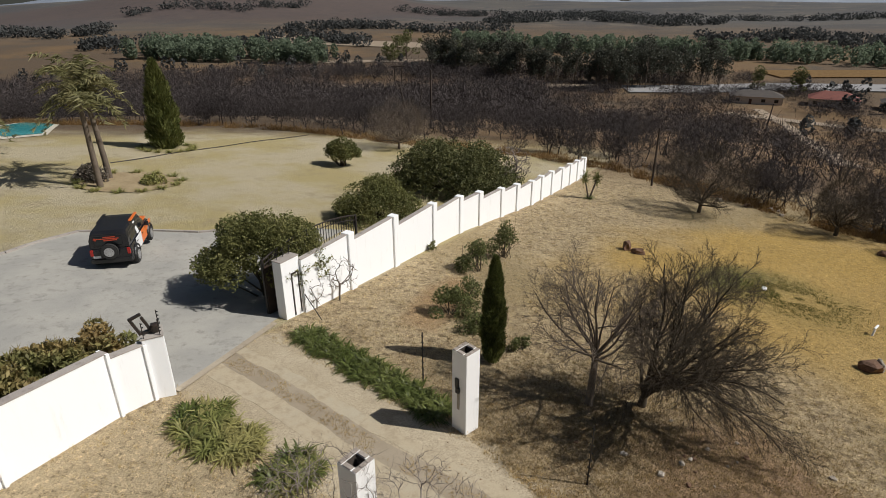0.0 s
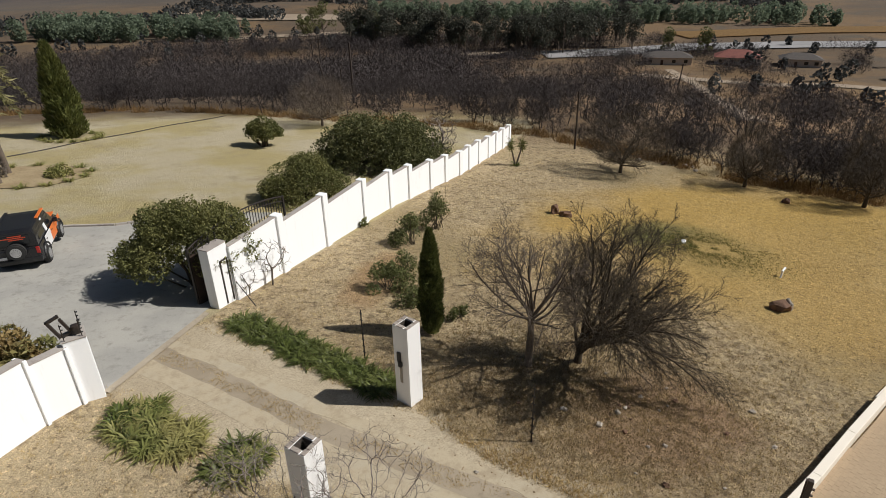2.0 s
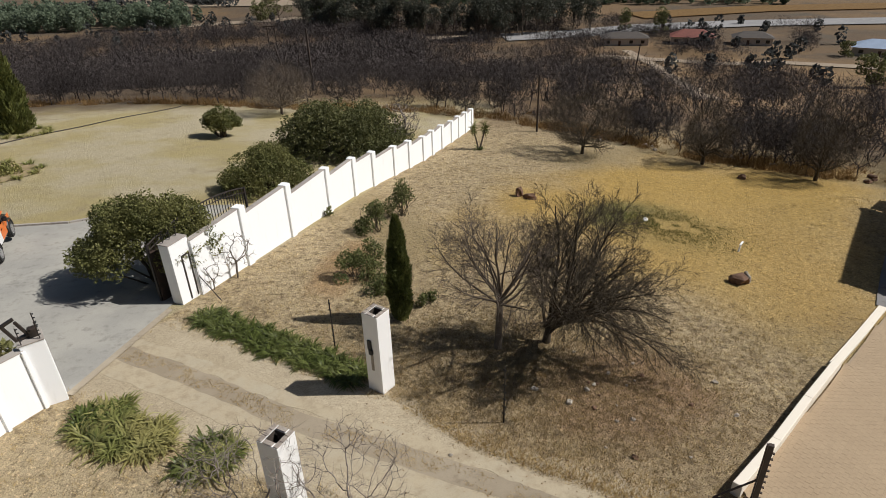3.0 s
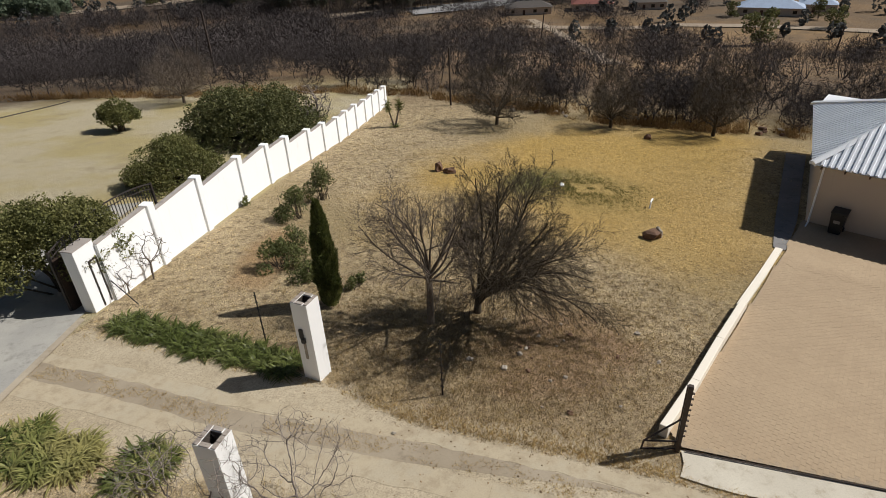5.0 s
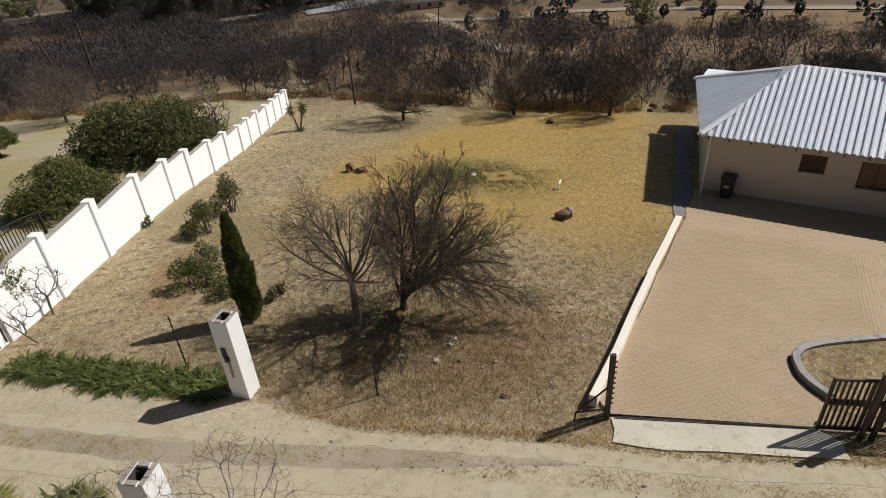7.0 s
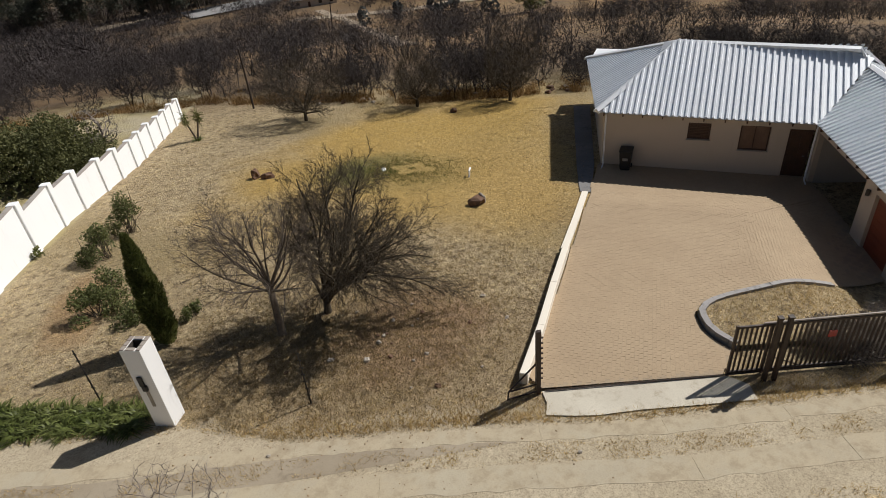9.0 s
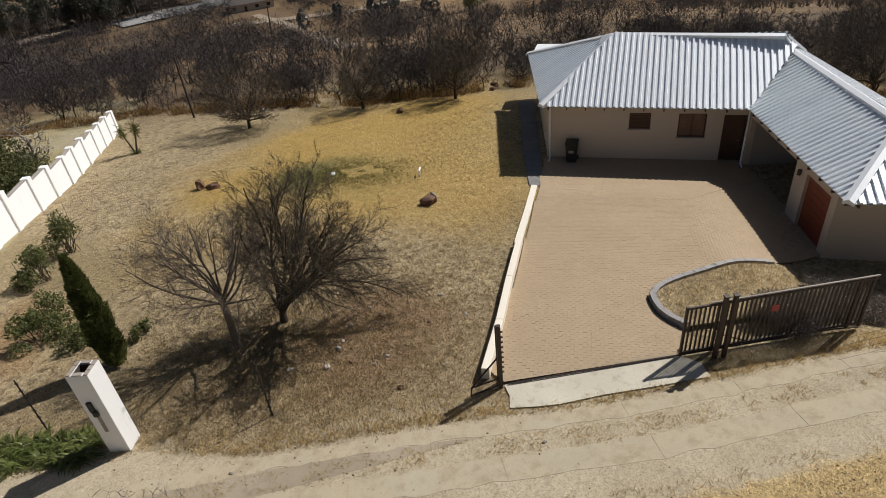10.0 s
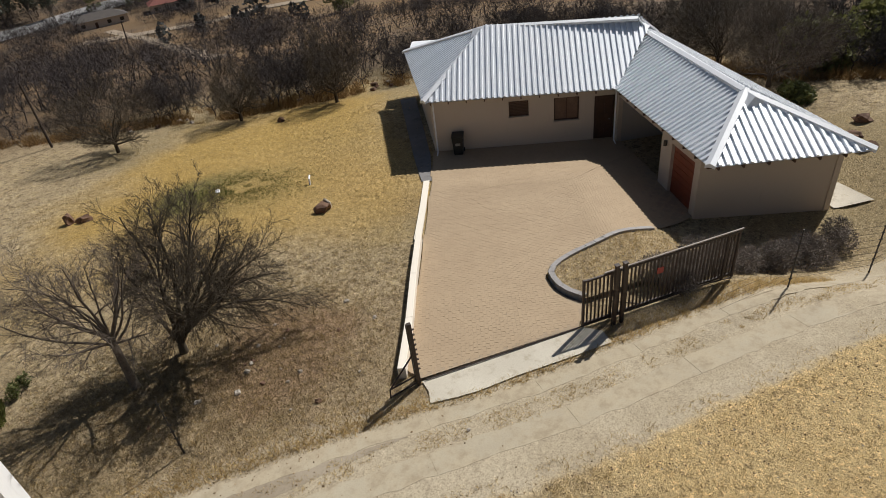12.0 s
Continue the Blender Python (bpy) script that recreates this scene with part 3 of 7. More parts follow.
# main gate sill where gravel meets the track
tagged(part("gate_sill", sheet([(-6.05, 18.3), (-5.85, 18.15), (-7.45, 13.75), (-7.65, 13.85)], 0.05), CONCRETE), "thin concrete sill across the main gateway", "sill", kind="structure")

# driveway of clay pavers to the house, on a sand bed
DRIVE = [(7.98, 7.62), (7.9, 7.12), (11.4, 4.4), (12.45, 4.72), (12.55, 5.25), (12.84, 5.82), (13.33, 6.27), (13.95, 6.4), (14.78, 6.15), (16.88, 5.22), (18.3, 4.5), (20.9, 3.55), (26.5, 8.7), (22.0, 16.3),
         (19.6, 14.9), (18.93, 14.34), (14.1, 11.38)]
tagged(part("driveway_bed", sheet(DRIVE, 0.0765, 0.4), JOINT), "sandy bed between driveway pavers", "paving", kind="structure")
APRON_PTS = [(7.84, 7.07), (7.62, 6.72), (7.30, 6.45), (7.75, 5.98), (8.15, 5.62), (9.0, 5.05), (10.1, 4.2), (11.16, 3.42), (11.52, 3.8), (11.45, 4.31)]
tagged(part("gate_apron", sheet(APRON_PTS, 0.04), APRON), "pale concrete apron before the house gate", "apron", kind="structure")


# ================= walls and gate pillars =================
def stepped_wall(name, label, line, spans, tops, thick, material):
    """A plastered wall along a bent line: level panels that step down with the ground, a broad pier at the end of each and a thin coping."""
    base = thing(name, label, "wall", kind="structure")
    pts = [Vector((*p, 0)) for p in line]

    def point(u):
        for a, b in zip(pts, pts[1:]):
            d = (b - a).length
            if u <= d or b is pts[-1]:
                return a + (b - a) * (u / d), (b - a).normalized()
            u -= d

    u = 0.0
    for span, top in zip(spans, tops):
        (p, d), (q, e) = point(u), point(u + span)
        low = min(float(land(p.x, p.y)), float(land(q.x, q.y))) - 0.3
        way = (q - p).normalized()
        n = Vector((way.y, -way.x, 0))
        o = n * thick / 2
        c = q - way * 0.36
        panel = part("panel", prism([(w.x, w.y) for w in (p - o, p + o, c + o, c - o)], low, top), material, base)
        o = n * (thick / 2 + 0.012)
        part("coping", prism([(w.x, w.y) for w in (p - o, p + o, c + o, c - o)], top, top + 0.028), COPING, panel)
        o = n * (thick / 2 + 0.09)
        bm = prism([(w.x, w.y) for w in (c - o, c + o, q + o, q - o)], low, top + 0.05)
        bmesh.ops.bevel(bm, geom=bm.edges[:], offset=0.012, segments=1, affect="EDGES")
        part("pier", bm, material, base)
        u += span
    return base


def sloped_wall(name, label, sections, thick, material):
    """A plastered wall whose top follows the ground. sections: start, end, height over the ground."""
    base = thing(name, label, "wall", kind="structure")
    for a, b, high in sections:
        a, b = Vector((*a, 0)), Vector((*b, 0))
        d = (b - a).normalized()
        n = Vector((d.y, -d.x, 0))
        o = n * thick / 2
        panel = part("panel", prism([(w.x, w.y) for w in (a - o, a + o, b + o, b - o)], lambda x, y: float(land(x, y)) - 0.3, lambda x, y: float(land(x, y)) + high), material, base)
        o = n * (thick / 2 + 0.012)
        part("coping", prism([(w.x, w.y) for w in (a - o, a + o, b + o, b - o)], lambda x, y: float(land(x, y)) + high, lambda x, y: float(land(x, y)) + high + 0.028), COPING, panel)
        c, o = a + d * 0.09, n * (thick / 2 + 0.07)
        part("pier", prism([(w.x, w.y) for w in (a - o, a + o, c + o, c - o)], lambda x, y: float(land(x, y)) - 0.3, lambda x, y: float(land(x, y)) + high + 0.02), material, base)
    return base


WALL_LINE = [(-5.15, 19.25), (0.75, 29.7), (5.6, 36.4), (11.45, 46.4)]
SPANS = (3.00, 3.17, 3.41, 2.75, 2.00, 2.39, 1.88, 2.00, 1.61, 1.92, 2.10, 1.74, 1.73, 1.70)
TOPS = (2.02, 1.68, 1.18, 0.73, 0.42, -0.01, -0.26, -0.58, -0.67, -0.85, -1.14, -1.28, -1.44, -1.62)
stepped_wall("wall_east", "white plastered boundary wall stepping down the slope", WALL_LINE, SPANS, TOPS, 0.2, WHITE)
sloped_wall("wall_west", "white plastered boundary wall beside the gateway", [((-8.56, 12.68), (-9.75, 10.0), 1.93), ((-9.75, 10.0), (-12.4, 4.4), 1.95), ((-8.02, 13.5), (-8.56, 12.68), 1.75)], 0.22, WHITE)


def gate_pillar(place, turn, wx, wy, high, name="gate_pillar", label=""):
    base = thing(name, label, "pillar", place, turn)
    bm = boxes(((-wx / 2, -wy / 2, -0.3), (wx / 2, wy / 2, high)), bevel=0.015)
    part("shaft", bm, WHITE, base)
    part("cap", boxes(((-wx / 2 - 0.015, -wy / 2 - 0.015, high), (wx / 2 + 0.015, wy / 2 + 0.015, high + 0.03)), bevel=0.008), COPING, base)
    return base


def fence_bracket(base, x, y, z, high=0.55):
    """An electric fence stay with insulators, standing on a wall."""
    stay = part("fence_stay", rod(bmesh.new(), (x, y, z), (x, y, z + high), 0.012), BLACK, base)
    for i in range(4):
        bm = rod(bmesh.new(), (x, y, z + high * (0.25 + 0.22 * i)), (x + 0.05, y, z + high * (0.25 + 0.22 * i)), 0.018)
        part("insulator", bm, PLASTIC, stay)


right_pillar = gate_pillar(at(-5.556, 19.0), -31.7, 0.42, 0.86, 2.28, label="white gate pillar with a black framed recess")
bm = boxes(((0.212, -0.02, 0.05), (0.235, 0.03, 1.72)), ((0.212, 0.30, 0.05), (0.235, 0.35, 1.72)), ((0.212, -0.02, 1.68), (0.235, 0.35, 1.73)))
part("recess_frame", bm, BLACK, right_pillar, "black steel frame")
bm = bmesh.new()
rod(bm, (0.28, 0.46, 0), (0.28, 0.46, 1.65), 0.035)
rod(bm, (0.28, 0.46, 0.75), (1.2, 0.3, -0.02), 0.018)
part("stay_post", bm, BLACK, right_pillar)
for yy in (-0.3, 0.0, 0.3):
    fence_bracket(right_pillar, -0.1, yy, 2.31, 0.35)

left_pillar = gate_pillar(at(-7.88, 13.80), 27, 0.54, 0.6, 1.93, label="white gate pillar carrying a gate catch and fence stays")
bm = bmesh.new()
lean = Matrix.Translation((-0.12, 0, 1.95)) @ Matrix.Rotation(radians(-20), 4, "Y")
for lo, hi in (((-0.17, -0.05, 0.0), (-0.10, 0.05, 0.62)), ((0.10, -0.05, 0.0), (0.17, 0.05, 0.5)), ((-0.17, -0.05, 0.55), (0.17, 0.05, 0.62)), ((-0.17, -0.06, 0.0), (0.17, 0.06, 0.08))):
    box(bm, lo, hi, 0.015, lean)
box(bm, (0.0, -0.12, 1.95), (0.2, 0.08, 2.21), 0.05)
part("gate_catch", bm, BLACK, left_pillar, "black steel gate catch")
for xx, yy in ((0.2, -0.25), (0.2, 0.25), (-0.2, -0.28)):
    fence_bracket(left_pillar, xx, yy, 1.95, 0.5)


def main_gate():
    """The black iron gate, slid open behind the wall."""
    base = thing("sliding_gate", "black wrought-iron sliding gate with an arched top, open", "gate", at(-6.35, 18.9), 59)
    L, n = 5.2, 34
    top = lambda u: 2.15 + 0.38 * math.sin(math.pi * u) ** 0.8
    part("bottom_rail", boxes(((0, -0.03, 0.08), (L, 0.03, 0.18))), BLACK, base)
    part("middle_rail", boxes(((0, -0.02, 1.1), (L, 0.02, 1.16))), BLACK, base)
    bm = bmesh.new()
    for i in range(16):
        u, v = i / 16, (i + 1) / 16
        rod(bm, (u * L, 0, top(u)), (v * L, 0, top(v)), 0.03, sides=6)
        rod(bm, (u * L, 0, top(u) - 0.2), (v * L, 0, top(v) - 0.2), 0.02, sides=6)
    part("arched_rail", bm, BLACK, base)
    for i in range(n + 1):
        u = i / n
        part("bar", rod(bmesh.new(), (u * L, 0, 0.1), (u * L, 0, top(u)), 0.016, sides=5), BLACK, base)
    for u in (0.0, 1.0):
        part("stile", boxes(((u * L - 0.04, -0.04, 0.05), (u * L + 0.04, 0.04, 2.2))), BLACK, base)
    bm = boxes(((0.02, -0.06, 0.0), (0.5, 0.06, 1.9)))
    part("end_panel", bm, RUSTY, base)


main_gate()


def hollow_pillar(place, turn, w, high, label):
    """A white free-standing pillar, open at the top."""
    base = thing("hollow_pillar", label, "pillar", place, turn)
    h, t = w / 2, 0.11
    bm = boxes(((-h, -h, -0.3), (h, -h + t, high)), ((-h, h - t, -0.3), (h, h, high)), ((-h, -h + t, -0.3), (-h + t, h - t, high)), ((h - t, -h + t, -0.3), (h, h - t, high)))
    bmesh.ops.remove_doubles(bm, verts=bm.verts, dist=0.0001)
    part("shaft", bm, WHITE_POST, base)
    part("filling", boxes(((-h + t, -h + t, -0.2), (h - t, h - t, high - 0.9))), CORE, base, "filling inside, coloured dark as shade")
    g = h - t
    # thin liners added over the white inner faces to darken the hole
    for lo, hi in (((-g, -g, high - 0.9), (g, -g + 0.012, high - 0.01)), ((-g, g - 0.012, high - 0.9), (g, g, high - 0.01)), ((-g, -g + 0.012, high - 0.9), (-g + 0.012, g - 0.012, high - 0.01)), ((g - 0.012, -g + 0.012, high - 0.9), (g, g - 0.012, high - 0.01))):
        part("lining", boxes((lo, hi)), CORE, base, "added brick lining, coloured dark as shade")
    for sx in (-1, 1):
        for i in range(3):
            a = -h + 0.005 + i * (w - 0.01) / 3
            part("brick", boxes(((a + 0.006, sx * (h - t / 2) - t / 2 + 0.006, high), (a + w / 3 - 0.012, sx * (h - t / 2) + t / 2 - 0.006, high + 0.022)), bevel=0.006), BRICKTOP, base)
            if i == 1:
                part("brick", boxes(((sx * (h - t / 2) - t / 2 + 0.006, a + 0.006 - 0.03, high), (sx * (h - t / 2) + t / 2 - 0.006, a + w / 3 + 0.03, high + 0.022)), bevel=0.006), BRICKTOP, base)
    return base


post = hollow_pillar(at(0.58, 12.82), 45, 0.5, 2.5, "white plastered hollow pillar with an intercom, by the track")
box_part = part("intercom", boxes(((-0.30, 0.0, 1.42), (-0.25, 0.12, 1.72)), ((-0.33, -0.04, 1.30), (-0.25, 0.07, 1.45)), bevel=0.015), PLASTIC, post, "black intercom box")
part("cable_duct", boxes(((-0.272, -0.02, 0.75), (-0.25, 0.06, 1.3)), bevel=0.005), STONE, post)
hollow_pillar(at(-1.68, 8.75), 52, 0.5, 2.25, "white plastered hollow pillar beside a bare shrub")


# ================= house =================
EAVE, RIDGE, LOWRIDGE = 0.95, 3.05, 2.3
C1, C2, C6, C7 = (21.65, 16.39), (25.84, 8.60), (19.69, 3.15), (22.81, -1.44)
BL, BR = (28.21, 22.24), (35.0, 9.56)
C4, C3, VV, C5 = (26.76, 15.73), (29.52, 8.94), (29.85, 8.49), (23.43, 2.98)
house = thing("house", "cream L-shaped house under a hipped zinc roof", "house", (0, 0, 0))


def roof_face(points, eave):
    """One slope of the roof, laid in sheets with raised ribs. points: (x, y, z), the first two along the eave."""
    pts = [Vector(p) for p in points]
    o, u = pts[0], (pts[1] - pts[0]).normalized()
    nor = sum(((pts[i] - o).cross(pts[i + 1] - o) for i in range(1, len(pts) - 1)), Vector()).normalized()
    if nor.z < 0:
        nor = -nor
    v = nor.cross(u)
    if v.z < 0:
        v = -v
    flat = [((p - o).dot(u), (p - o).dot(v)) for p in pts]

    def cut(poly, at_u, keep_more):
        out = []
        for (a, b), (c, d) in zip(poly, poly[1:] + poly[:1]):
            ia, ic = (a >= at_u) == keep_more, (c >= at_u) == keep_more
            if ia:
                out.append((a, b))
            if ia != ic:
                s = (at_u - a) / (c - a)
                out.append((at_u, b + s * (d - b)))
        return out

    slope = part("roof_slope", prism([(0, 0), (0.01, 0), (0, 0.01)], 0, 0.01), ZINC, house)
    lo, hi = min(f[0] for f in flat), max(f[0] for f in flat)
    wide, rib = 0.81, 0.27
    to = lambda a, b, h: o + u * a + v * b + nor * h
    bm = bmesh.new()
    for h, flip in ((0.0, False), (-0.03, True)):
        vs = [bm.verts.new(to(a, b, h)) for a, b in flat]
        bm.faces.new(vs[::-1] if flip else vs)
    old = slope.data
    bm.to_mesh(old)
    bm.free()
    s = lo
    while s < hi - 0.02:
        e = min(s + wide, hi)
        poly = cut(cut(flat, s + 0.004, True), e - 0.004, False)
        if len(poly) >= 3:
            bm = bmesh.new()
            vs = [bm.verts.new(to(a, b, 0.006)) for a, b in poly]
            bm.faces.new(vs)
            for r in (s + 0.02, s + 0.02 + rib, s + 0.02 + 2 * rib):
                strip_ = cut(cut(poly, r, True), r + 0.12, False)
                if len(strip_) < 3:
                    continue
                bs = [b for _, b in strip_]
                b0, b1 = min(bs), max(bs)
                if b1 - b0 < 0.15:
                    continue
                b1 -= 0.04
                w = [bm.verts.new(to(*q)) for q in ((r, b0, 0.006), (r + 0.12, b0, 0.006), (r + 0.10, b0, 0.068), (r + 0.02, b0, 0.068),
                                                    (r, b1, 0.006), (r + 0.12, b1, 0.006), (r + 0.10, b1, 0.068), (r + 0.02, b1, 0.068))]
                for q in ((0, 1, 2, 3), (5, 4, 7, 6), (1, 5, 6, 2), (3, 2, 6, 7), (0, 3, 7, 4)):
                    bm.faces.new([w[i] for i in q])
            part("roof_sheet", bm, ZINC, slope)
        s += wide


def capping(a, b, r=0.17):
    a, b = Vector(a), Vector(b)
    bm = bmesh.new()
    side = (b - a).cross(Vector((0, 0, 1))).normalized() * r
    drop = Vector((0, 0, 0.045))
    up = Vector((0, 0, 0.11))
    rows = [[p - side - drop + up, p + up * 1.3, p + side - drop + up] for p in (a, b)]
    low = [[p - side - drop, p, p + side - drop] for p in (a, b)]
    vs = [[bm.verts.new(q) for q in row] for row in rows + low]
    for i in range(2):
        bm.faces.new((vs[0][i], vs[0][i + 1], vs[1][i + 1], vs[1][i]))
        bm.faces.new((vs[2][i], vs[3][i], vs[3][i + 1], vs[2][i + 1]))
    for i, j in ((0, 2), (1, 3)):
        bm.faces.new((vs[i][0], vs[i][1], vs[i][2], vs[j][2], vs[j][1], vs[j][0]))
    bm.faces.new((vs[0][0], vs[1][0], vs[3][0], vs[2][0]))
    bm.faces.new((vs[0][2], vs[1][2], vs[3][2], vs[2][2]))
    bmesh.ops.recalc_face_normals(bm, faces=bm.faces)
    part("ridge_cap", bm, ZINC_CAP, house, "bright zinc ridge cap")


c1, c2, c6, c7, bl, br = [(*p, EAVE) for p in (C1, C2, C6, C7, BL, BR)]
c4, c3, vv, c5 = (*C4, RIDGE), (*C3, RIDGE), (*VV, LOWRIDGE), (*C5, LOWRIDGE)
for face in ((c1, c2, vv, c3, c4), (bl, c1, c4), (c2, c6, c5, vv), (c6, c7, c5), (c7, br, c3, vv, c5), (br, bl, c4, c3)):
    roof_face(face, EAVE)
for a, b in ((c1, c4), (c4, c3), (c3, vv), (vv, c5), (c5, c6), (c5, c7), (bl, c4), (br, c3)):
    capping(a, b)
for tip, way in ((c4, Vector(bl) + Vector(c1) - 2 * Vector(c4)), (c5, Vector(c6) + Vector(c7) - 2 * Vector(c5))):
    d = Vector((way.x, way.y, 0)).normalized()
    s = Vector((-d.y, d.x, 0))
    o = Vector(tip)
    bm = bmesh.new()
    vs = [bm.verts.new(q) for q in (o + Vector((0, 0, 0.05)), o + d * 0.75 + s * 0.42 + Vector((0, 0, -0.33)), o + d * 0.75 - s * 0.42 + Vector((0, 0, -0.33)), o + d * 0.62 + Vector((0, 0, 0.02)))]
    for q in ((0, 1, 3), (0, 3, 2), (1, 2, 3), (0, 2, 1)):
        bm.faces.new([vs[i] for i in q])
    bmesh.ops.recalc_face_normals(bm, faces=bm.faces)
    part("gablet", bm, ZINC_CAP, house, "small zinc gablet vent")
bm = prism([(28.35, 22.1), (29.3, 20.35), (31.5, 21.3), (30.5, 23.3)], EAVE - 0.16, EAVE - 0.10)
part("lean_to_roof", bm, ZINC_CAP, house)

W0, W1, W2, W3 = Vector((22.0, 16.2, 0)), Vector((26.35, 8.75, 0)), Vector((20.6, 3.6, 0)), Vector((23.1, -0.6, 0))
W4, W5 = Vector((34.4, 9.7, 0)), Vector((28.3, 21.6, 0))
TOPW = EAVE - 0.02


def wall_piece(a, b, u0, u1, z0, z1, t=0.22, material=CREAM, name="wall", inward=1.0, label=""):
    """Part of a wall between a and b: from u0 to u1 along it and z0 to z1, with its outer face on the line."""
    d = (b - a).normalized()
    n = Vector((-d.y, d.x, 0)) * t * inward
    p, q = a + d * u0, a + d * u1
    return part(name, prism([(w.x, w.y) for w in (p, q, q + n, p + n)], z0, z1), material, house, label)


FLOOR = PAD + 0.02
LOW = PAD - 0.4
# front wall with two windows and a door
for u0, u1, z0, z1 in ((0, 3.68, LOW, TOPW), (3.68, 4.62, LOW, -0.2), (3.68, 4.62, 0.58, TOPW), (4.62, 5.8, LOW, TOPW), (5.8, 6.98, LOW, -0.58), (5.8, 6.98, 0.56, TOPW),
                       (6.98, 7.68, LOW, TOPW), (7.68, 8.6, 0.5, TOPW)):
    wall_piece(W0, W1, u0, u1, z0, z1)
# wing: pier, open bay, pier, garage door, pier
for u0, u1, z0, z1 in ((0.05, 0.4, LOW, TOPW), (0.4, 4.75, 0.55, TOPW), (4.75, 5.6, LOW, TOPW), (5.6, 7.35, 0.45, TOPW), (7.35, 7.72, LOW, TOPW)):
    wall_piece(W1, W2, u0, u1, z0, z1)
wall_piece(W2, W3, 0.0, (W3 - W2).length, LOW, TOPW)
wall_piece(W3, W4, 0.0, (W4 - W3).length, LOW, TOPW)
wall_piece(W4, W5, 0.0, (W5 - W4).length, LOW, TOPW)
wall_piece(W5, W0, 0.0, (W0 - W5).length, LOW, TOPW)
d12 = (W2 - W1).normalized()
n12 = Vector((-d12.y, d12.x, 0))
in1 = W1 + d12 * 0.3 + n12 * 3.4
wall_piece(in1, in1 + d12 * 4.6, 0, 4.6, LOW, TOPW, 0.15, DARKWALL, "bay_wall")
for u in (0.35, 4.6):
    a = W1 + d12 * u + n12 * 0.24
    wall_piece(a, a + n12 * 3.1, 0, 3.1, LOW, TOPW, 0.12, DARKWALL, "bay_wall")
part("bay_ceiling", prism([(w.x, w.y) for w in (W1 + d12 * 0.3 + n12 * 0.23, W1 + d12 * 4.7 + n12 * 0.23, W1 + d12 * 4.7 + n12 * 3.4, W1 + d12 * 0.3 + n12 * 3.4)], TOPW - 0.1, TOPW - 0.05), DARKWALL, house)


def window(a, b, u0, u1, z0, z1, label, panes=2, blind=False):
    d = (b - a).normalized()
    n = Vector((-d.y, d.x, 0))
    base = part("window", prism([(w.x, w.y) for w in (a + d * u0 + n * 0.15, a + d * u1 + n * 0.15, a + d * u1 + n * 0.18, a + d * u0 + n * 0.18)], z0, z1), BLIND if blind else GLASS_DARK, house, label)
    f = 0.05
    for p0, p1, q0, q1 in ((u0, u1, z0, z0 + f), (u0, u1, z1 - f, z1), (u0, u0 + f, z0 + f, z1 - f), (u1 - f, u1, z0 + f, z1 - f)):
        part("frame", prism([(w.x, w.y) for w in (a + d * p0 + n * 0.09, a + d * p1 + n * 0.09, a + d * p1 + n * 0.145, a + d * p0 + n * 0.145)], q0, q1), WOOD, base)
    for i in range(1, panes):
        c = u0 + (u1 - u0) * i / panes
        part("mullion", prism([(w.x, w.y) for w in (a + d * (c - 0.02) + n * 0.1, a + d * (c + 0.02) + n * 0.1, a + d * (c + 0.02) + n * 0.145, a + d * (c - 0.02) + n * 0.145)], z0 + f, z1 - f), WOOD, base)
    part("sill", prism([(w.x, w.y) for w in (a + d * (u0 - 0.06) - n * 0.05, a + d * (u1 + 0.06) - n * 0.05, a + d * (u1 + 0.06) + n * 0.09, a + d * (u0 - 0.06) + n * 0.09)], z0 - 0.06, z0 - 0.003), CREAM, base)


window(W0, W1, 3.69, 4.61, -0.2, 0.58, "small brown window with a drawn slatted blind", 1, True)
window(W0, W1, 5.81, 6.97, -0.58, 0.56, "brown framed window with a drawn slatted blind", 2, True)
d01 = (W1 - W0).normalized()
n01 = Vector((-d01.y, d01.x, 0))
for i in range(9):
    z = -0.13 + i * 0.075
    p, q = W0 + d01 * 3.75 + n01 * 0.11, W0 + d01 * 4.55 + n01 * 0.11
    part("slat", prism([(w.x, w.y) for w in (p, q, q + n01 * 0.03, p + n01 * 0.03)], z, z + 0.05), WOOD, house)
p, q = W0 + d01 * 7.69 + n01 * 0.14, W0 + d01 * 8.58 + n01 * 0.14
door = part("door", prism([(w.x, w.y) for w in (p, q, q + n01 * 0.05, p + n01 * 0.05)], PAD, 0.5), WOOD, house, "dark brown front door")
for z0, z1 in ((-1.6, -0.75), (-0.6, 0.35)):
    for u0, u1 in ((7.78, 8.1), (8.18, 8.5)):
        p, q = W0 + d01 * u0 + n01 * 0.12, W0 + d01 * u1 + n01 * 0.12
        part("door_panel", prism([(w.x, w.y) for w in (p, q, q + n01 * 0.018, p + n01 * 0.018)], z0, z1), WOOD, door)
part("handle", rod(bmesh.new(), W0 + d01 * 8.46 + n01 * 0.09 + Vector((0, 0, -0.72)), W0 + d01 * 8.36 + n01 * 0.09 + Vector((0, 0, -0.72)), 0.014), STEEL, door)
gar = None
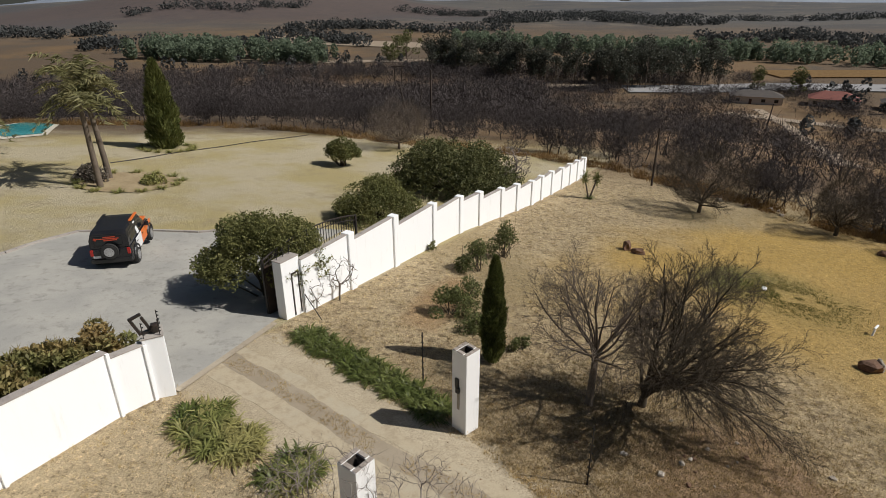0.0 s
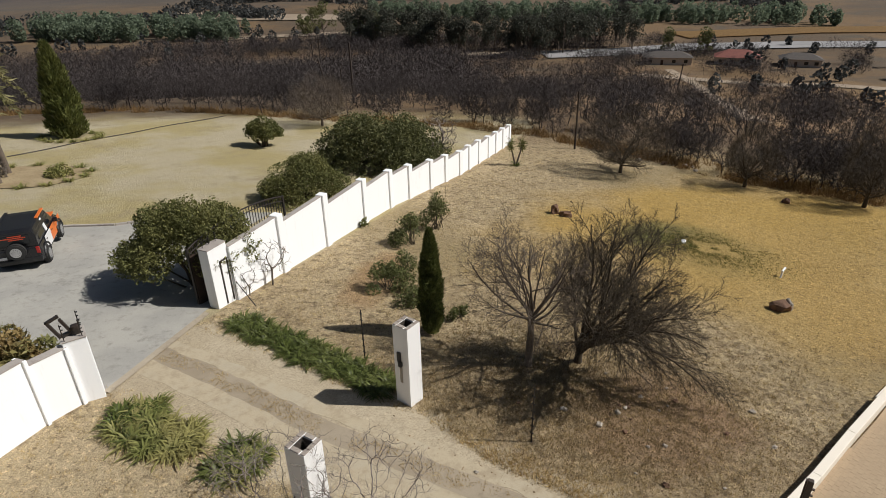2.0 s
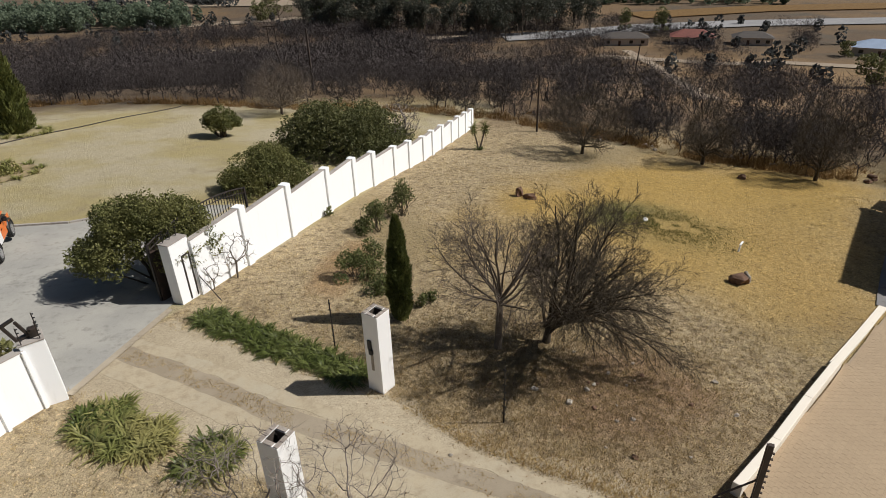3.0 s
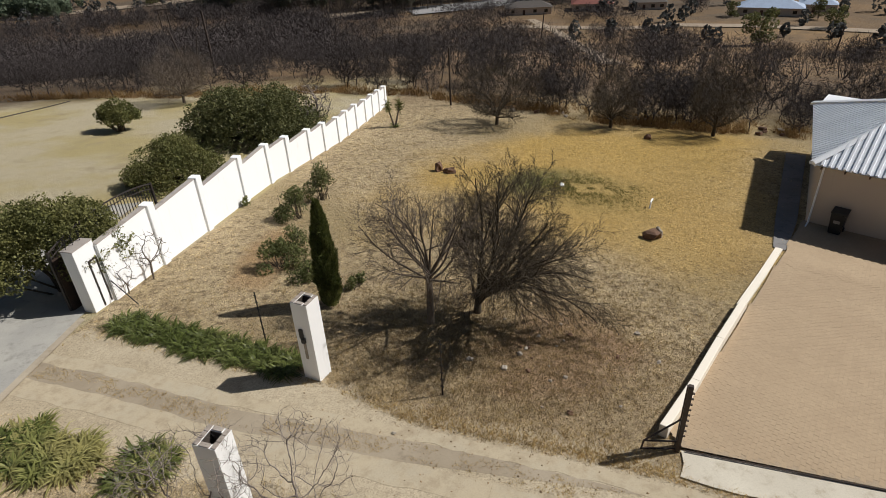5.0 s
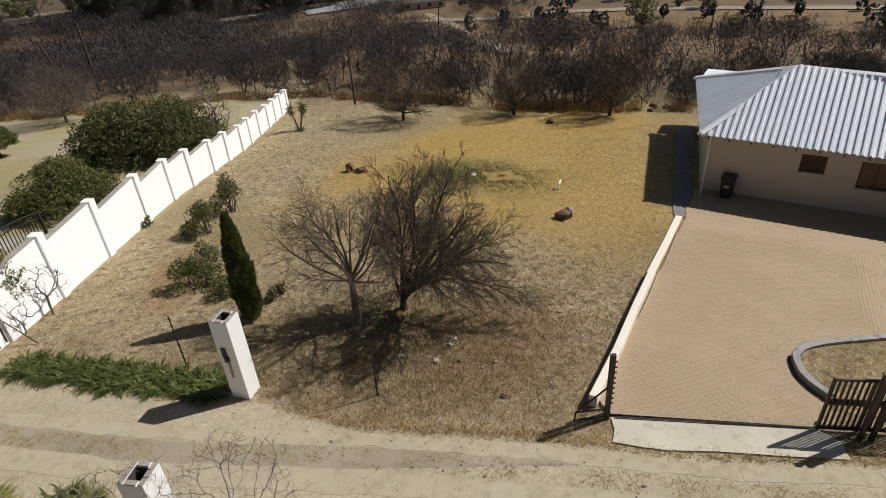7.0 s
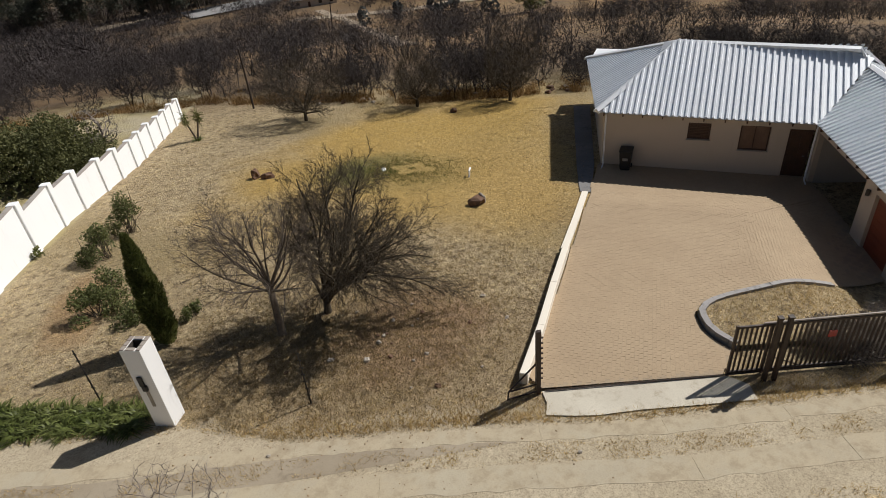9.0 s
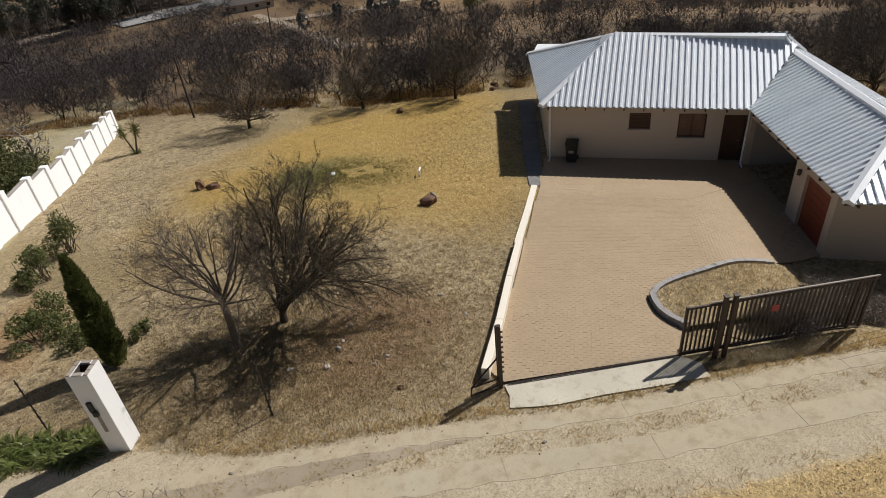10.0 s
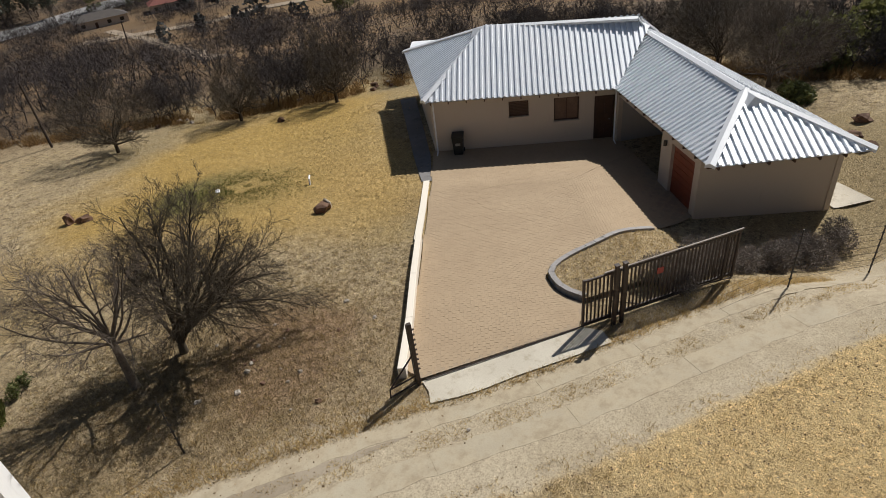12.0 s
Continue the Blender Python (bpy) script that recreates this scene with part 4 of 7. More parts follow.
for i in range(8):
    z = PAD + 0.01 + i * 0.272
    p, q = W1 + d12 * 5.62 + n12 * 0.12, W1 + d12 * 7.33 + n12 * 0.12
    if gar is None:
        gar = part("garage_door", prism([(w.x, w.y) for w in (p + n12 * 0.03, q + n12 * 0.03, q + n12 * 0.06, p + n12 * 0.06)], PAD, 0.45), DOORRED, house, "red-brown slatted garage door")
    part("door_slat", prism([(w.x, w.y) for w in (p, q, q + n12 * 0.028, p + n12 * 0.028)], z, z + 0.26), DOORRED, gar)
# eaves: a thin gutter board and rafter ends
for a, b in ((C1, C2), (C2, C6), (C6, C7), (BL, C1)):
    a, b = Vector((*a, 0)), Vector((*b, 0))
    d = (b - a).normalized()
    n = Vector((-d.y, d.x, 0))
    L = (b - a).length
    p, q = a + n * 0.05, b + n * 0.05
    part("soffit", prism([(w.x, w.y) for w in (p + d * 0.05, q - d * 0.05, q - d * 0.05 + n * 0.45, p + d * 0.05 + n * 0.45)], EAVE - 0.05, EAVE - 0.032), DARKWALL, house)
    u = 0.35
    while u < L - 0.2:
        c = a + d * u + n * 0.03
        part("rafter_end", prism([(w.x, w.y) for w in (c - d * 0.025, c + d * 0.025, c + d * 0.025 + n * 0.4, c - d * 0.025 + n * 0.4)], EAVE - 0.17, EAVE - 0.052), WOOD, house)
        u += 0.85
# downpipes and a wall lamp
for p in (W1 + d12 * 0.22 - n12 * 0.06, W0 - n01 * 0.05 + d01 * 0.1):
    bm = rod(bmesh.new(), (p.x, p.y, PAD), (p.x, p.y, EAVE - 0.1), 0.04)
    rod(bm, (p.x, p.y, PAD + 0.08), (p.x - n01.x * 0.5, p.y - n01.y * 0.5, PAD + 0.05), 0.04)
    part("downpipe", bm, WHITE, house, "white downpipe")
p = W1 + d12 * 5.2 - n12 * 0.08
part("wall_lamp", boxes(((p.x - 0.06, p.y - 0.06, 0.2), (p.x + 0.06, p.y + 0.06, 0.42)), bevel=0.02), BLACK, house, "small black wall lamp")
# walkway along the side of the house and a slab at its far end
side = (W0 - W5).normalized()
sn = Vector((-side.y, side.x, 0))
tagged(part("side_path", sheet([(18.95, 14.4), (21.7, 16.35), (28.1, 21.75), (27.5, 22.5), (21.0, 16.85), (18.75, 14.8)], 0.05), PATH_SHADED), "grey concrete path along the house", "path", kind="structure")
tagged(part("end_slab", sheet([(23.2, -0.75), (24.6, 0.5), (25.3, -0.4), (23.8, -1.9)], 0.06), APRON), "pale concrete slab beside the house", "slab", kind="structure")


# ================= walls and kerbs of the driveway =================
def retaining():
    base = thing("retaining_wall", "low cream retaining wall along the driveway", "wall", kind="structure")
    pts = [(7.80, 7.52), (9.68, 8.65), (11.68, 9.95), (14.03, 11.42)]
    for a, b in zip(pts, pts[1:]):
        a, b = Vector((*a, 0)), Vector((*b, 0))
        d = (b - a).normalized()
        n = Vector((-d.y, d.x, 0)) * 0.21
        bm = prism([(w.x, w.y) for w in (a, b, b + n, a + n)], lambda x, y: float(land(x, y)) - 0.3, lambda x, y: float(land(x, y)) + 0.36)
        bmesh.ops.bevel(bm, geom=[e for e in bm.edges if e.verts[0].co.z > -5], offset=0.012, segments=1, affect="EDGES")
        part("section", bm, RETAIN, base)
    pts = [(13.98, 11.45), (16.4, 12.9), (18.85, 14.45)]
    for a, b in zip(pts, pts[1:]):
        a, b = Vector((*a, 0)), Vector((*b, 0))
        n = Vector((-(b - a).normalized().y, (b - a).normalized().x, 0)) * 0.26
        part("low_kerb", prism([(w.x, w.y) for w in (a, b, b + n, a + n)], lambda x, y: float(land(x, y)) - 0.2, lambda x, y: float(land(x, y)) + 0.10), RETAIN, base)


retaining()
ISLAND = [(18.2, 4.5), (16.85, 5.15), (15.6, 5.68), (14.75, 6.08), (13.95, 6.32), (13.35, 6.2), (12.88, 5.76), (12.62, 5.22), (12.55, 4.72)]


def kerb_row(name, label, pts, wide, high, every, material):
    base = thing(name, label, "kerb", kind="structure")
    a, b = along(pts, every), along(side_line(pts, wide), every)
    inner = side_line(pts, wide)
    out = [p for p, _ in along(pts, every)] + [Vector((*pts[-1], 0))]
    for p, q in zip(out, out[1:]):
        d = (q - p).normalized()
        n = Vector((d.y, -d.x, 0)) * wide
        g = d * 0.008
        bm = prism([(w.x, w.y) for w in (p + g, q - g, q - g + n, p + g + n)], lambda x, y: float(land(x, y)) - 0.15, lambda x, y: float(land(x, y)) + high)
        part("kerbstone", bm, material, base)


kerb_row("planter_kerb", "curved grey kerb round a grass island", ISLAND, -0.17, 0.25, 0.4, KERB)
tagged(part("grass_island", sheet([(p[0], p[1]) for p in ISLAND] + [(14.0, 3.6), (16.2, 1.6), (19.3, 3.0)], 0.16), GROUND), "dry grass island inside the driveway kerb", "grass", kind="structure")
kerb_row("lawn_kerb", "row of weathered kerb stones along the lawn", [(-30, 22.3), (-18.9, 22.9), (-18.45, 24.6), (-17.5, 26.5), (-14.5, 27.25), (-12.0, 27.4), (-9.0, 29.2)], 0.14, 0.12, 0.5, COPING)


# ================= house gate and fences =================
def house_gate():
    a, b = Vector((11.47, 4.33, 0)), Vector((15.3, 1.42, 0))
    za, zb = float(land(a.x, a.y)), float(land(b.x, b.y))
    L = (b - a).length
    turn = math.degrees(math.atan2(b.y - a.y, b.x - a.x))
    base = thing("sliding_gate", "dark brown steel palisade sliding gate with a red sign, open", "gate", (a.x, a.y, za), turn)
    for z, h in ((0.10, 0.07), (1.52, 0.06)):
        part("rail", boxes(((0, -0.025, z), (L, 0.025, z + h)), bevel=0.004), RUSTY, base)
    bar = boxes(((-0.022, -0.012, 0.12), (0.022, 0.012, 1.56)))
    first = part("bar", bar, RUSTY, base)
    n = int(L / 0.115)
    for i in range(1, n + 1):
        part("bar", first.data, None, base, m=Matrix.Translation((i * L / n, 0, 0)))
    for x in (0.0, 0.82, L - 0.35, L):
        part("stile", boxes(((x - 0.03, -0.03, 0.02), (x + 0.03, 0.03, 1.6))), RUSTY, base)
    bm = bmesh.new()
    rod(bm, (0.85, 0, 0.6), (1.75, 0.02, 0.15), 0.02, sides=6)
    part("brace", bm, RUSTY, base)
    part("sign", boxes(((2.18, -0.05, 1.05), (2.38, -0.035, 1.24)), bevel=0.004), LAMP_RED, base, "small red sign")
    part("top_strip", boxes(((0.6, -0.02, 1.6), (L + 0.1, 0.02, 1.635))), COPING, base)
    # guide posts beside it
    g = thing("gate_post", "pair of dark steel gate guide posts", "post", at(12.0, 3.72), turn)
    for x in (-0.02, 0.22):
        p = part("post", boxes(((x - 0.045, -0.14, -0.2), (x + 0.045, -0.05, 1.95)), bevel=0.006), RUSTY, g)
        part("post_cap", boxes(((x - 0.06, -0.155, 1.95), (x + 0.06, -0.035, 1.98))), RUSTY, p)
    rail = thing("gate_rail", "steel ground rail under the sliding gate", "rail", (0, 0, 0))
    s = Vector((7.9, 7.0, 0))
    bm = bmesh.new()
    pts = [s.lerp(b, i / 14) for i in range(15)]
    for p, q in zip(pts, pts[1:]):
        rod(bm, (p.x, p.y, float(land(p.x, p.y)) + 0.075), (q.x, q.y, float(land(q.x, q.y)) + 0.075), 0.02, sides=5)
    part("bar", bm, RUSTY, rail)
    # catch post at the other side, with a braced hoop
    c = thing("gate_post", "dark steel catch post with a braced hoop", "post", at(7.76, 7.11), turn)
    for dy in (0.0, 0.16):
        part("post", boxes(((-0.05, dy - 0.045, -0.2), (0.05, dy + 0.045, 2.0 - dy)), bevel=0.006), RUSTY, c)
    for i in range(9):
        part("tooth", boxes(((0.05, -0.02, 0.5 + i * 0.16), (0.10, 0.02, 0.53 + i * 0.16))), RUSTY, c)
    bm = bmesh.new()
    for p, q in (((0, 0.1, 0.95), (-0.75, -0.15, 0.3)), ((-0.75, -0.15, 0.3), (-0.78, -0.15, 0.02)), ((0, 0.0, 0.32), (-0.75, -0.15, 0.3)), ((0, 0, 0.08), (-0.78, -0.15, 0.05))):
        rod(bm, p, q, 0.022, sides=6)
    part("hoop", bm, RUSTY, c)


house_gate()
FENCE = [(-0.62, 14.89), (3.45, 10.82), (7.3, 7.5)]
FENCE_R = [(13.2, 1.35), (15.51, -0.01), (18.31, -1.93), (21.5, -4.2), (26, -7.6)]


def fence_post(p, high=1.85, lean=0.0):
    base = thing("fence_post", "thin dark fence post with insulators", "post", at(*p), 40, group="wire fence posts")
    part("post", rod(bmesh.new(), (0, 0, -0.2), (lean, 0, high), 0.022, 0.018), BLACK, base)
    for i in range(7):
        z = 0.3 + i * 0.23
        part("insulator", rod(bmesh.new(), (lean * z / high, -0.045, z), (lean * z / high, 0.045, z), 0.02, sides=6), PLASTIC, base)


for p in FENCE[:2] + FENCE_R[1:]:
    fence_post(p, 1.9 if p in FENCE_R else 1.8)


def wires(pts, name, label, count=7, z0=0.3, dz=0.23, r=0.004):
    base = thing(name, label, "fence wire")
    for i in range(count):
        bm = bmesh.new()
        for a, b in zip(pts, pts[1:]):
            z = z0 + i * dz
            rod(bm, at(*a, z), at(*b, z), r, sides=3)
        part("wire", bm, BLACK, base)


wires(FENCE_R, "fence_wires", "strands of thin electric fence wire")


# ================= rubbish bin =================
def wheelie_bin(p, turn):
    base = thing("wheelie_bin", "black plastic wheelie bin against the house wall", "bin", p, turn)
    bm = bmesh.new()
    vs = bmesh.ops.create_cube(bm, size=1, matrix=Matrix.Translation((0, 0, 0.5)) @ Matrix.Diagonal((0.56, 0.64, 0.92, 1)))["verts"]
    for v in vs:
        if v.co.z < 0.5:
            v.co.x *= 0.78
            v.co.y *= 0.78
    bmesh.ops.bevel(bm, geom=bm.edges[:], offset=0.03, segments=2, affect="EDGES")
    part("body", bm, PLASTIC, base)
    bm = boxes(((-0.3, -0.36, 0.97), (0.3, 0.34, 1.03)), bevel=0.025)
    rod(bm, (-0.25, 0.38, 0.98), (0.25, 0.38, 0.98), 0.018)
    part("lid", bm, PLASTIC, base)
    for x in (-0.24, 0.24):
        part("wheel", rod(bmesh.new(), (x - 0.03, 0.28, 0.1), (x + 0.03, 0.28, 0.1), 0.1, sides=14), TYRE, base)
    part("label", boxes(((-0.12, -0.325, 0.55), (0.12, -0.318, 0.68))), STEEL, base, "pale sticker")


wheelie_bin(Vector((22.25, 15.0, float(land(22.25, 15.0)) + 0.05)), -62)


# ================= car =================
def wheel(parent, x, y, z, r=0.35, w=0.22, flat=False):
    turn = Matrix.Translation((x, y, z)) @ (Matrix.Rotation(radians(90), 4, "X") if flat else Matrix.Rotation(radians(90), 4, "Y"))
    bm = bmesh.new()
    bmesh.ops.create_cone(bm, cap_ends=True, segments=24, radius1=r, radius2=r, depth=w)
    bmesh.ops.bevel(bm, geom=[e for e in bm.edges if abs(e.verts[0].co.z - e.verts[1].co.z) < 0.01], offset=0.04, segments=2, affect="EDGES")
    tyre = part("wheel", bm, TYRE, parent, m=turn)
    bm = bmesh.new()
    bmesh.ops.create_cone(bm, cap_ends=True, segments=20, radius1=r * 0.58, radius2=r * 0.58, depth=w + 0.02)
    for i in range(6):
        a = i * math.pi / 3
        for s in (-1, 1):
            box(bm, (-0.03, r * 0.1, s * (w / 2 + 0.012) - 0.006), (0.03, r * 0.55, s * (w / 2 + 0.012) + 0.006), 0, Matrix.Rotation(a, 4, "Z"))
    part("rim", bm, ALLOY, tyre, "silver alloy rim")
    bm = bmesh.new()
    for i in range(6):
        a = (i + 0.5) * math.pi / 3
        for s in (-1, 1):
            bmesh.ops.create_cone(bm, cap_ends=True, segments=8, radius1=r * 0.12, radius2=r * 0.12, depth=0.008,
                                  matrix=Matrix.Translation((math.cos(a) * r * 0.38, math.sin(a) * r * 0.38, s * (w / 2 + 0.012))))
    part("rim_opening", bm, TYRE, tyre)


def car():
    """A small off-roader: x to its right, y ahead."""
    base = thing("car", "small off-roader in black, orange and white with a spare wheel", "car", at(-14.05, 24.15, 0.05), 13)
    W, L = 0.80, 1.95

    def shell(rows, bev):
        """A body lofted through cross-sections (y, half width, bottom, top)."""
        bm = bmesh.new()
        rings = []
        for y, w, lo, hi, wt in rows:
            rings.append([bm.verts.new(q) for q in ((-w, y, lo), (w, y, lo), (w, y, lo + (hi - lo) * 0.55), (wt, y, hi), (-wt, y, hi), (-w, y, lo + (hi - lo) * 0.55))])
        for a, b in zip(rings, rings[1:]):
            for i in range(6):
                j = (i + 1) % 6
                bm.faces.new((a[i], a[j], b[j], b[i]))
        bm.faces.new(rings[0][::-1])
        bm.faces.new(rings[-1])
        bmesh.ops.recalc_face_normals(bm, faces=bm.faces)
        if bev:
            bmesh.ops.bevel(bm, geom=[e for e in bm.edges if e.calc_face_angle(0) > 0.5], offset=bev, segments=3, affect="EDGES")
        return bm

    part("body", shell([(-L, W - 0.05, 0.42, 0.98, W - 0.08), (-L + 0.15, W, 0.36, 1.02, W - 0.05), (0.6, W, 0.36, 1.02, W - 0.05), (1.3, W - 0.03, 0.38, 0.98, W - 0.08), (L - 0.1, W - 0.08, 0.42, 0.86, W - 0.16)], 0.05), CAR_BLACK, base)
    part("cabin", shell([(-L + 0.06, W - 0.06, 0.98, 1.62, W - 0.17), (-L + 0.3, W - 0.06, 0.98, 1.70, W - 0.15), (-0.1, W - 0.06, 0.98, 1.72, W - 0.15), (0.35, W - 0.06, 0.98, 1.66, W - 0.15), (0.95, W - 0.07, 0.98, 1.04, W - 0.12)], 0.04), CAR_BLACK, base)
    part("rear_window", boxes(((-0.52, -L + 0.035, 1.14), (0.52, -L + 0.065, 1.52)), bevel=0.02), CAR_GLASS, base)
    glass = []
    for s in (-1, 1):
        m = Matrix.Translation((s * (W - 0.075), 0, 1.32)) @ Matrix.Rotation(radians(-s * 9), 4, "Y")
        for y0, y1 in ((-1.55, -0.72), (-0.66, 0.28)):
            bm = bmesh.new()
            box(bm, (-0.012, y0, -0.2), (0.012, y1, 0.22), 0.01, m)
            part("side_window", bm, CAR_GLASS, base)
        for y0, y1, mat in ((-1.05, -0.15, CAR_WHITE), (-0.13, 0.72, CAR_ORANGE)):
            p = part("door", boxes(((s * W - 0.012, y0, 0.46), (s * W + 0.012, y1, 1.0)), bevel=0.01), mat, base, "white door panel" if mat is CAR_WHITE else "orange door panel")
            part("door_handle", boxes(((s * W - 0.03, y0 + 0.08, 0.84), (s * W + 0.03, y0 + 0.24, 0.87))), BLACK, p)
        part("wing", boxes(((s * W - 0.014, 0.76, 0.66), (s * W + 0.01, 1.6, 0.97)), bevel=0.01), CAR_ORANGE, base, "orange front wing")
        m = Matrix.Translation((s * (W - 0.10), 0, 1.45)) @ Matrix.Rotation(radians(-s * 14), 4, "Y")
        bm = bmesh.new()
        box(bm, (-0.02, -0.64, -0.38), (0.02, -0.40, 0.16), 0.01, m)
        part("pillar_stripe", bm, CAR_WHITE, base, "white stripe")
        part("roof_edge", boxes(((s * 0.62 - 0.06, -0.75, 1.69), (s * 0.62 + 0.06, 0.32, 1.735)), bevel=0.015), CAR_ORANGE if s > 0 else CAR_BLACK, base)
        part("tail_lamp", boxes(((s * 0.70 - 0.06, -L - 0.015, 0.72), (s * 0.70 + 0.06, -L + 0.05, 0.98)), bevel=0.015), LAMP_RED, base, "red tail lamp")
        part("mirror", boxes(((s * (W + 0.12) - 0.09, 0.42, 1.02), (s * (W + 0.12) + 0.09, 0.54, 1.2)), bevel=0.03), CAR_BLACK, base)
        part("headlamp", boxes(((s * 0.52 - 0.13, L - 0.14, 0.64), (s * 0.52 + 0.13, L - 0.06, 0.82)), bevel=0.03), ALLOY, base)
        for y in (-1.2, 1.25):
            wheel(base, s * (W - 0.06), y, 0.35)
            bm = bmesh.new()
            for i in range(9):
                a0, a1 = math.pi * i / 9, math.pi * (i + 1) / 9
                rod(bm, (s * (W + 0.01), y + 0.42 * math.cos(a0), 0.38 + 0.42 * math.sin(a0)), (s * (W + 0.01), y + 0.42 * math.cos(a1), 0.38 + 0.42 * math.sin(a1)), 0.045, sides=6)
            part("wheel_arch", bm, PLASTIC, base)
    part("bonnet", boxes(((-0.62, 0.98, 0.99), (0.62, 1.75, 1.03)), bevel=0.02), CAR_ORANGE, base, "orange bonnet")
    part("windscreen", boxes(((-0.6, 0.0, -0.01), (0.6, 0.78, 0.01)), bevel=0.005), CAR_GLASS, base, m=pose(0, 0.40, 1.63, -46, 0, 0))
    part("rear_bumper", boxes(((-W + 0.02, -L - 0.07, 0.40), (W - 0.02, -L + 0.08, 0.58)), bevel=0.035), PLASTIC, base)
    part("front_bumper", boxes(((-W + 0.06, L - 0.12, 0.38), (W - 0.06, L + 0.04, 0.60)), bevel=0.035), PLASTIC, base)
    wheel(base, 0.02, -L - 0.10, 0.92, 0.33, 0.2, True)
    part("number_plate", boxes(((-0.66, -L - 0.012, 0.62), (-0.38, -L + 0.02, 0.72))), CAR_WHITE, base, "plain plate")
    rows = [(-0.16, 0.30, 1.50), (-0.40, 0.42, 1.43), (-0.16, 0.34, 1.36)]
    for x0, x1, z in rows:
        part("lettering", boxes(((x0, -L + 0.026, z - 0.018), (x1, -L + 0.034, z + 0.018))), CAR_RED, base, "band of red lettering")
    bm = bmesh.new()
    for i in range(5):
        a = i * 2 * math.pi / 5
        box(bm, (-0.016, -0.004, 0), (0.016, 0.004, 0.06), 0, Matrix.Translation((-0.48, -L + 0.03, 1.42)) @ Matrix.Rotation(a, 4, "Y"))
    part("star_mark", bm, CAR_RED, base, "red star")


car()


# ================= plants =================
def plant(name, label, category, place, bits, group="", turn=0.0):
    """A plant from named meshes: (part name, mesh)."""
    base = thing(name, label, category, place, turn, group)
    for part_name, me in bits:
        part(part_name, me, None, base)
    return base


def bare_tree(seed, trunk, goals, step, tip, bark, limit=5200, kill=0.18, reach=3.0, twigs=0, twig_len=0.35, droop=0.0, thick=0.03, power=2.2):
    r = np.random.default_rng(seed)
    pos, par = grown(trunk, goals, step, reach, kill, limit, r, droop)
    rad = radii(par, tip, power)
    wood = wood_of(pos, par, rad, thick=thick)
    main = tri_mesh("wood", *wood, bark)
    bits = [("wood", main)]
    if twigs:
        thin = np.where(rad < tip * 2.5)[0]
        k = r.choice(thin, twigs)
        d = pos[k] - pos[np.maximum(par[k], 0)]
        d = d / np.maximum(np.linalg.norm(d, axis=1, keepdims=True), 1e-6) + r.normal(size=(twigs, 3)) * 0.6
        bits.append(("twig_crown", tri_mesh("twig_crown", *blades(pos[k], d, twig_len * (0.5 + r.random(twigs)), tip * 1.5, r), bark)))
    return bits, pos, rad


def limbs(seed, starts, levels, first=0.18):
    """Branches off branches. starts: place, way, length, radius, bend; levels: count, share of length, spread, wobble for each order."""
    r = np.random.default_rng(seed)
    A, B, R0, R1 = [], [], [], []
    todo = [(np.array(p, float), np.array(d, float) / np.linalg.norm(d), L, rad, bend, 0) for p, d, L, rad, bend in starts]
    while todo:
        p, d, L, rad, bend, order = todo.pop()
        n = max(2, int(L / (0.16 if order < 2 else 0.2)))
        wob = levels[min(order, len(levels) - 1)][3]
        pts, rads = [p], [rad]
        for i in range(n):
            d = d + r.normal(size=3) * wob + np.array([0, 0, bend])
            d /= np.linalg.norm(d)
            p = p + d * L / n
            pts.append(p)
            rads.append(rad * (1 - 0.72 * (i + 1) / n))
        A += pts[:-1]
        B += pts[1:]
        R0 += rads[:-1]
        R1 += rads[1:]
        if order >= len(levels):
            continue
        count, share, spread, _ = levels[order]
        for k in range(max(1, int(round(count * (0.75 + 0.5 * r.random()))))):
            low = first if order == 0 else 0.18
            t = low + (0.98 - low) * (k + r.random()) / count
            t = min(t, 0.99)
            i = min(int(t * n), n - 1)
            q = pts[i] + (pts[i + 1] - pts[i]) * (t * n - i)
            along_ = (pts[i + 1] - pts[i]) / np.linalg.norm(pts[i + 1] - pts[i])
            s = r.normal(size=3)
            s -= along_ * (s @ along_)
            s /= np.linalg.norm(s)
            ang_ = spread * (0.7 + 0.6 * r.random())
            way = along_ * math.cos(ang_) + s * math.sin(ang_)
            todo.append((q, way, L * share * (1.15 - 0.5 * t) * (0.7 + 0.6 * r.random()), max(rads[i] * 0.55, 0.0052), bend * 1.3 if bend < 0 else bend * 0.8, order + 1))
    A, B, R0, R1 = np.array(A), np.array(B), np.array(R0), np.array(R1)
    thin = R0 < 0.012
    return merged(sticks(A[~thin], B[~thin], R0[~thin], R1[~thin], 6), sticks(A[thin], B[thin], R0[thin], R1[thin], 3))


def fan(seed, n, low, high, length, rad, z, spin=0.0, bend=0.02):
    r = np.random.default_rng(seed)
    out = []
    for k in range(n):
        a, e = k * 2.4 + spin + r.normal() * 0.2, radians(low + (high - low) * (k + 0.5) / n)
        out.append(((0.05, 0.02, z + 0.05 * k / n * 6), (math.cos(a) * math.cos(e), math.sin(a) * math.cos(e), math.sin(e)), length * (0.8 + 0.35 * r.random()), rad, bend))
    return out


# two bare trees over the dry grass
trunk = sticks([(0, 0, -0.2), (0.01, 0, 0.5), (0.03, 0.01, 1.1)], [(0.01, 0, 0.5), (0.03, 0.01, 1.1), (0.05, 0.02, 1.75)], [0.13, 0.11, 0.10], [0.11, 0.10, 0.09], 9)
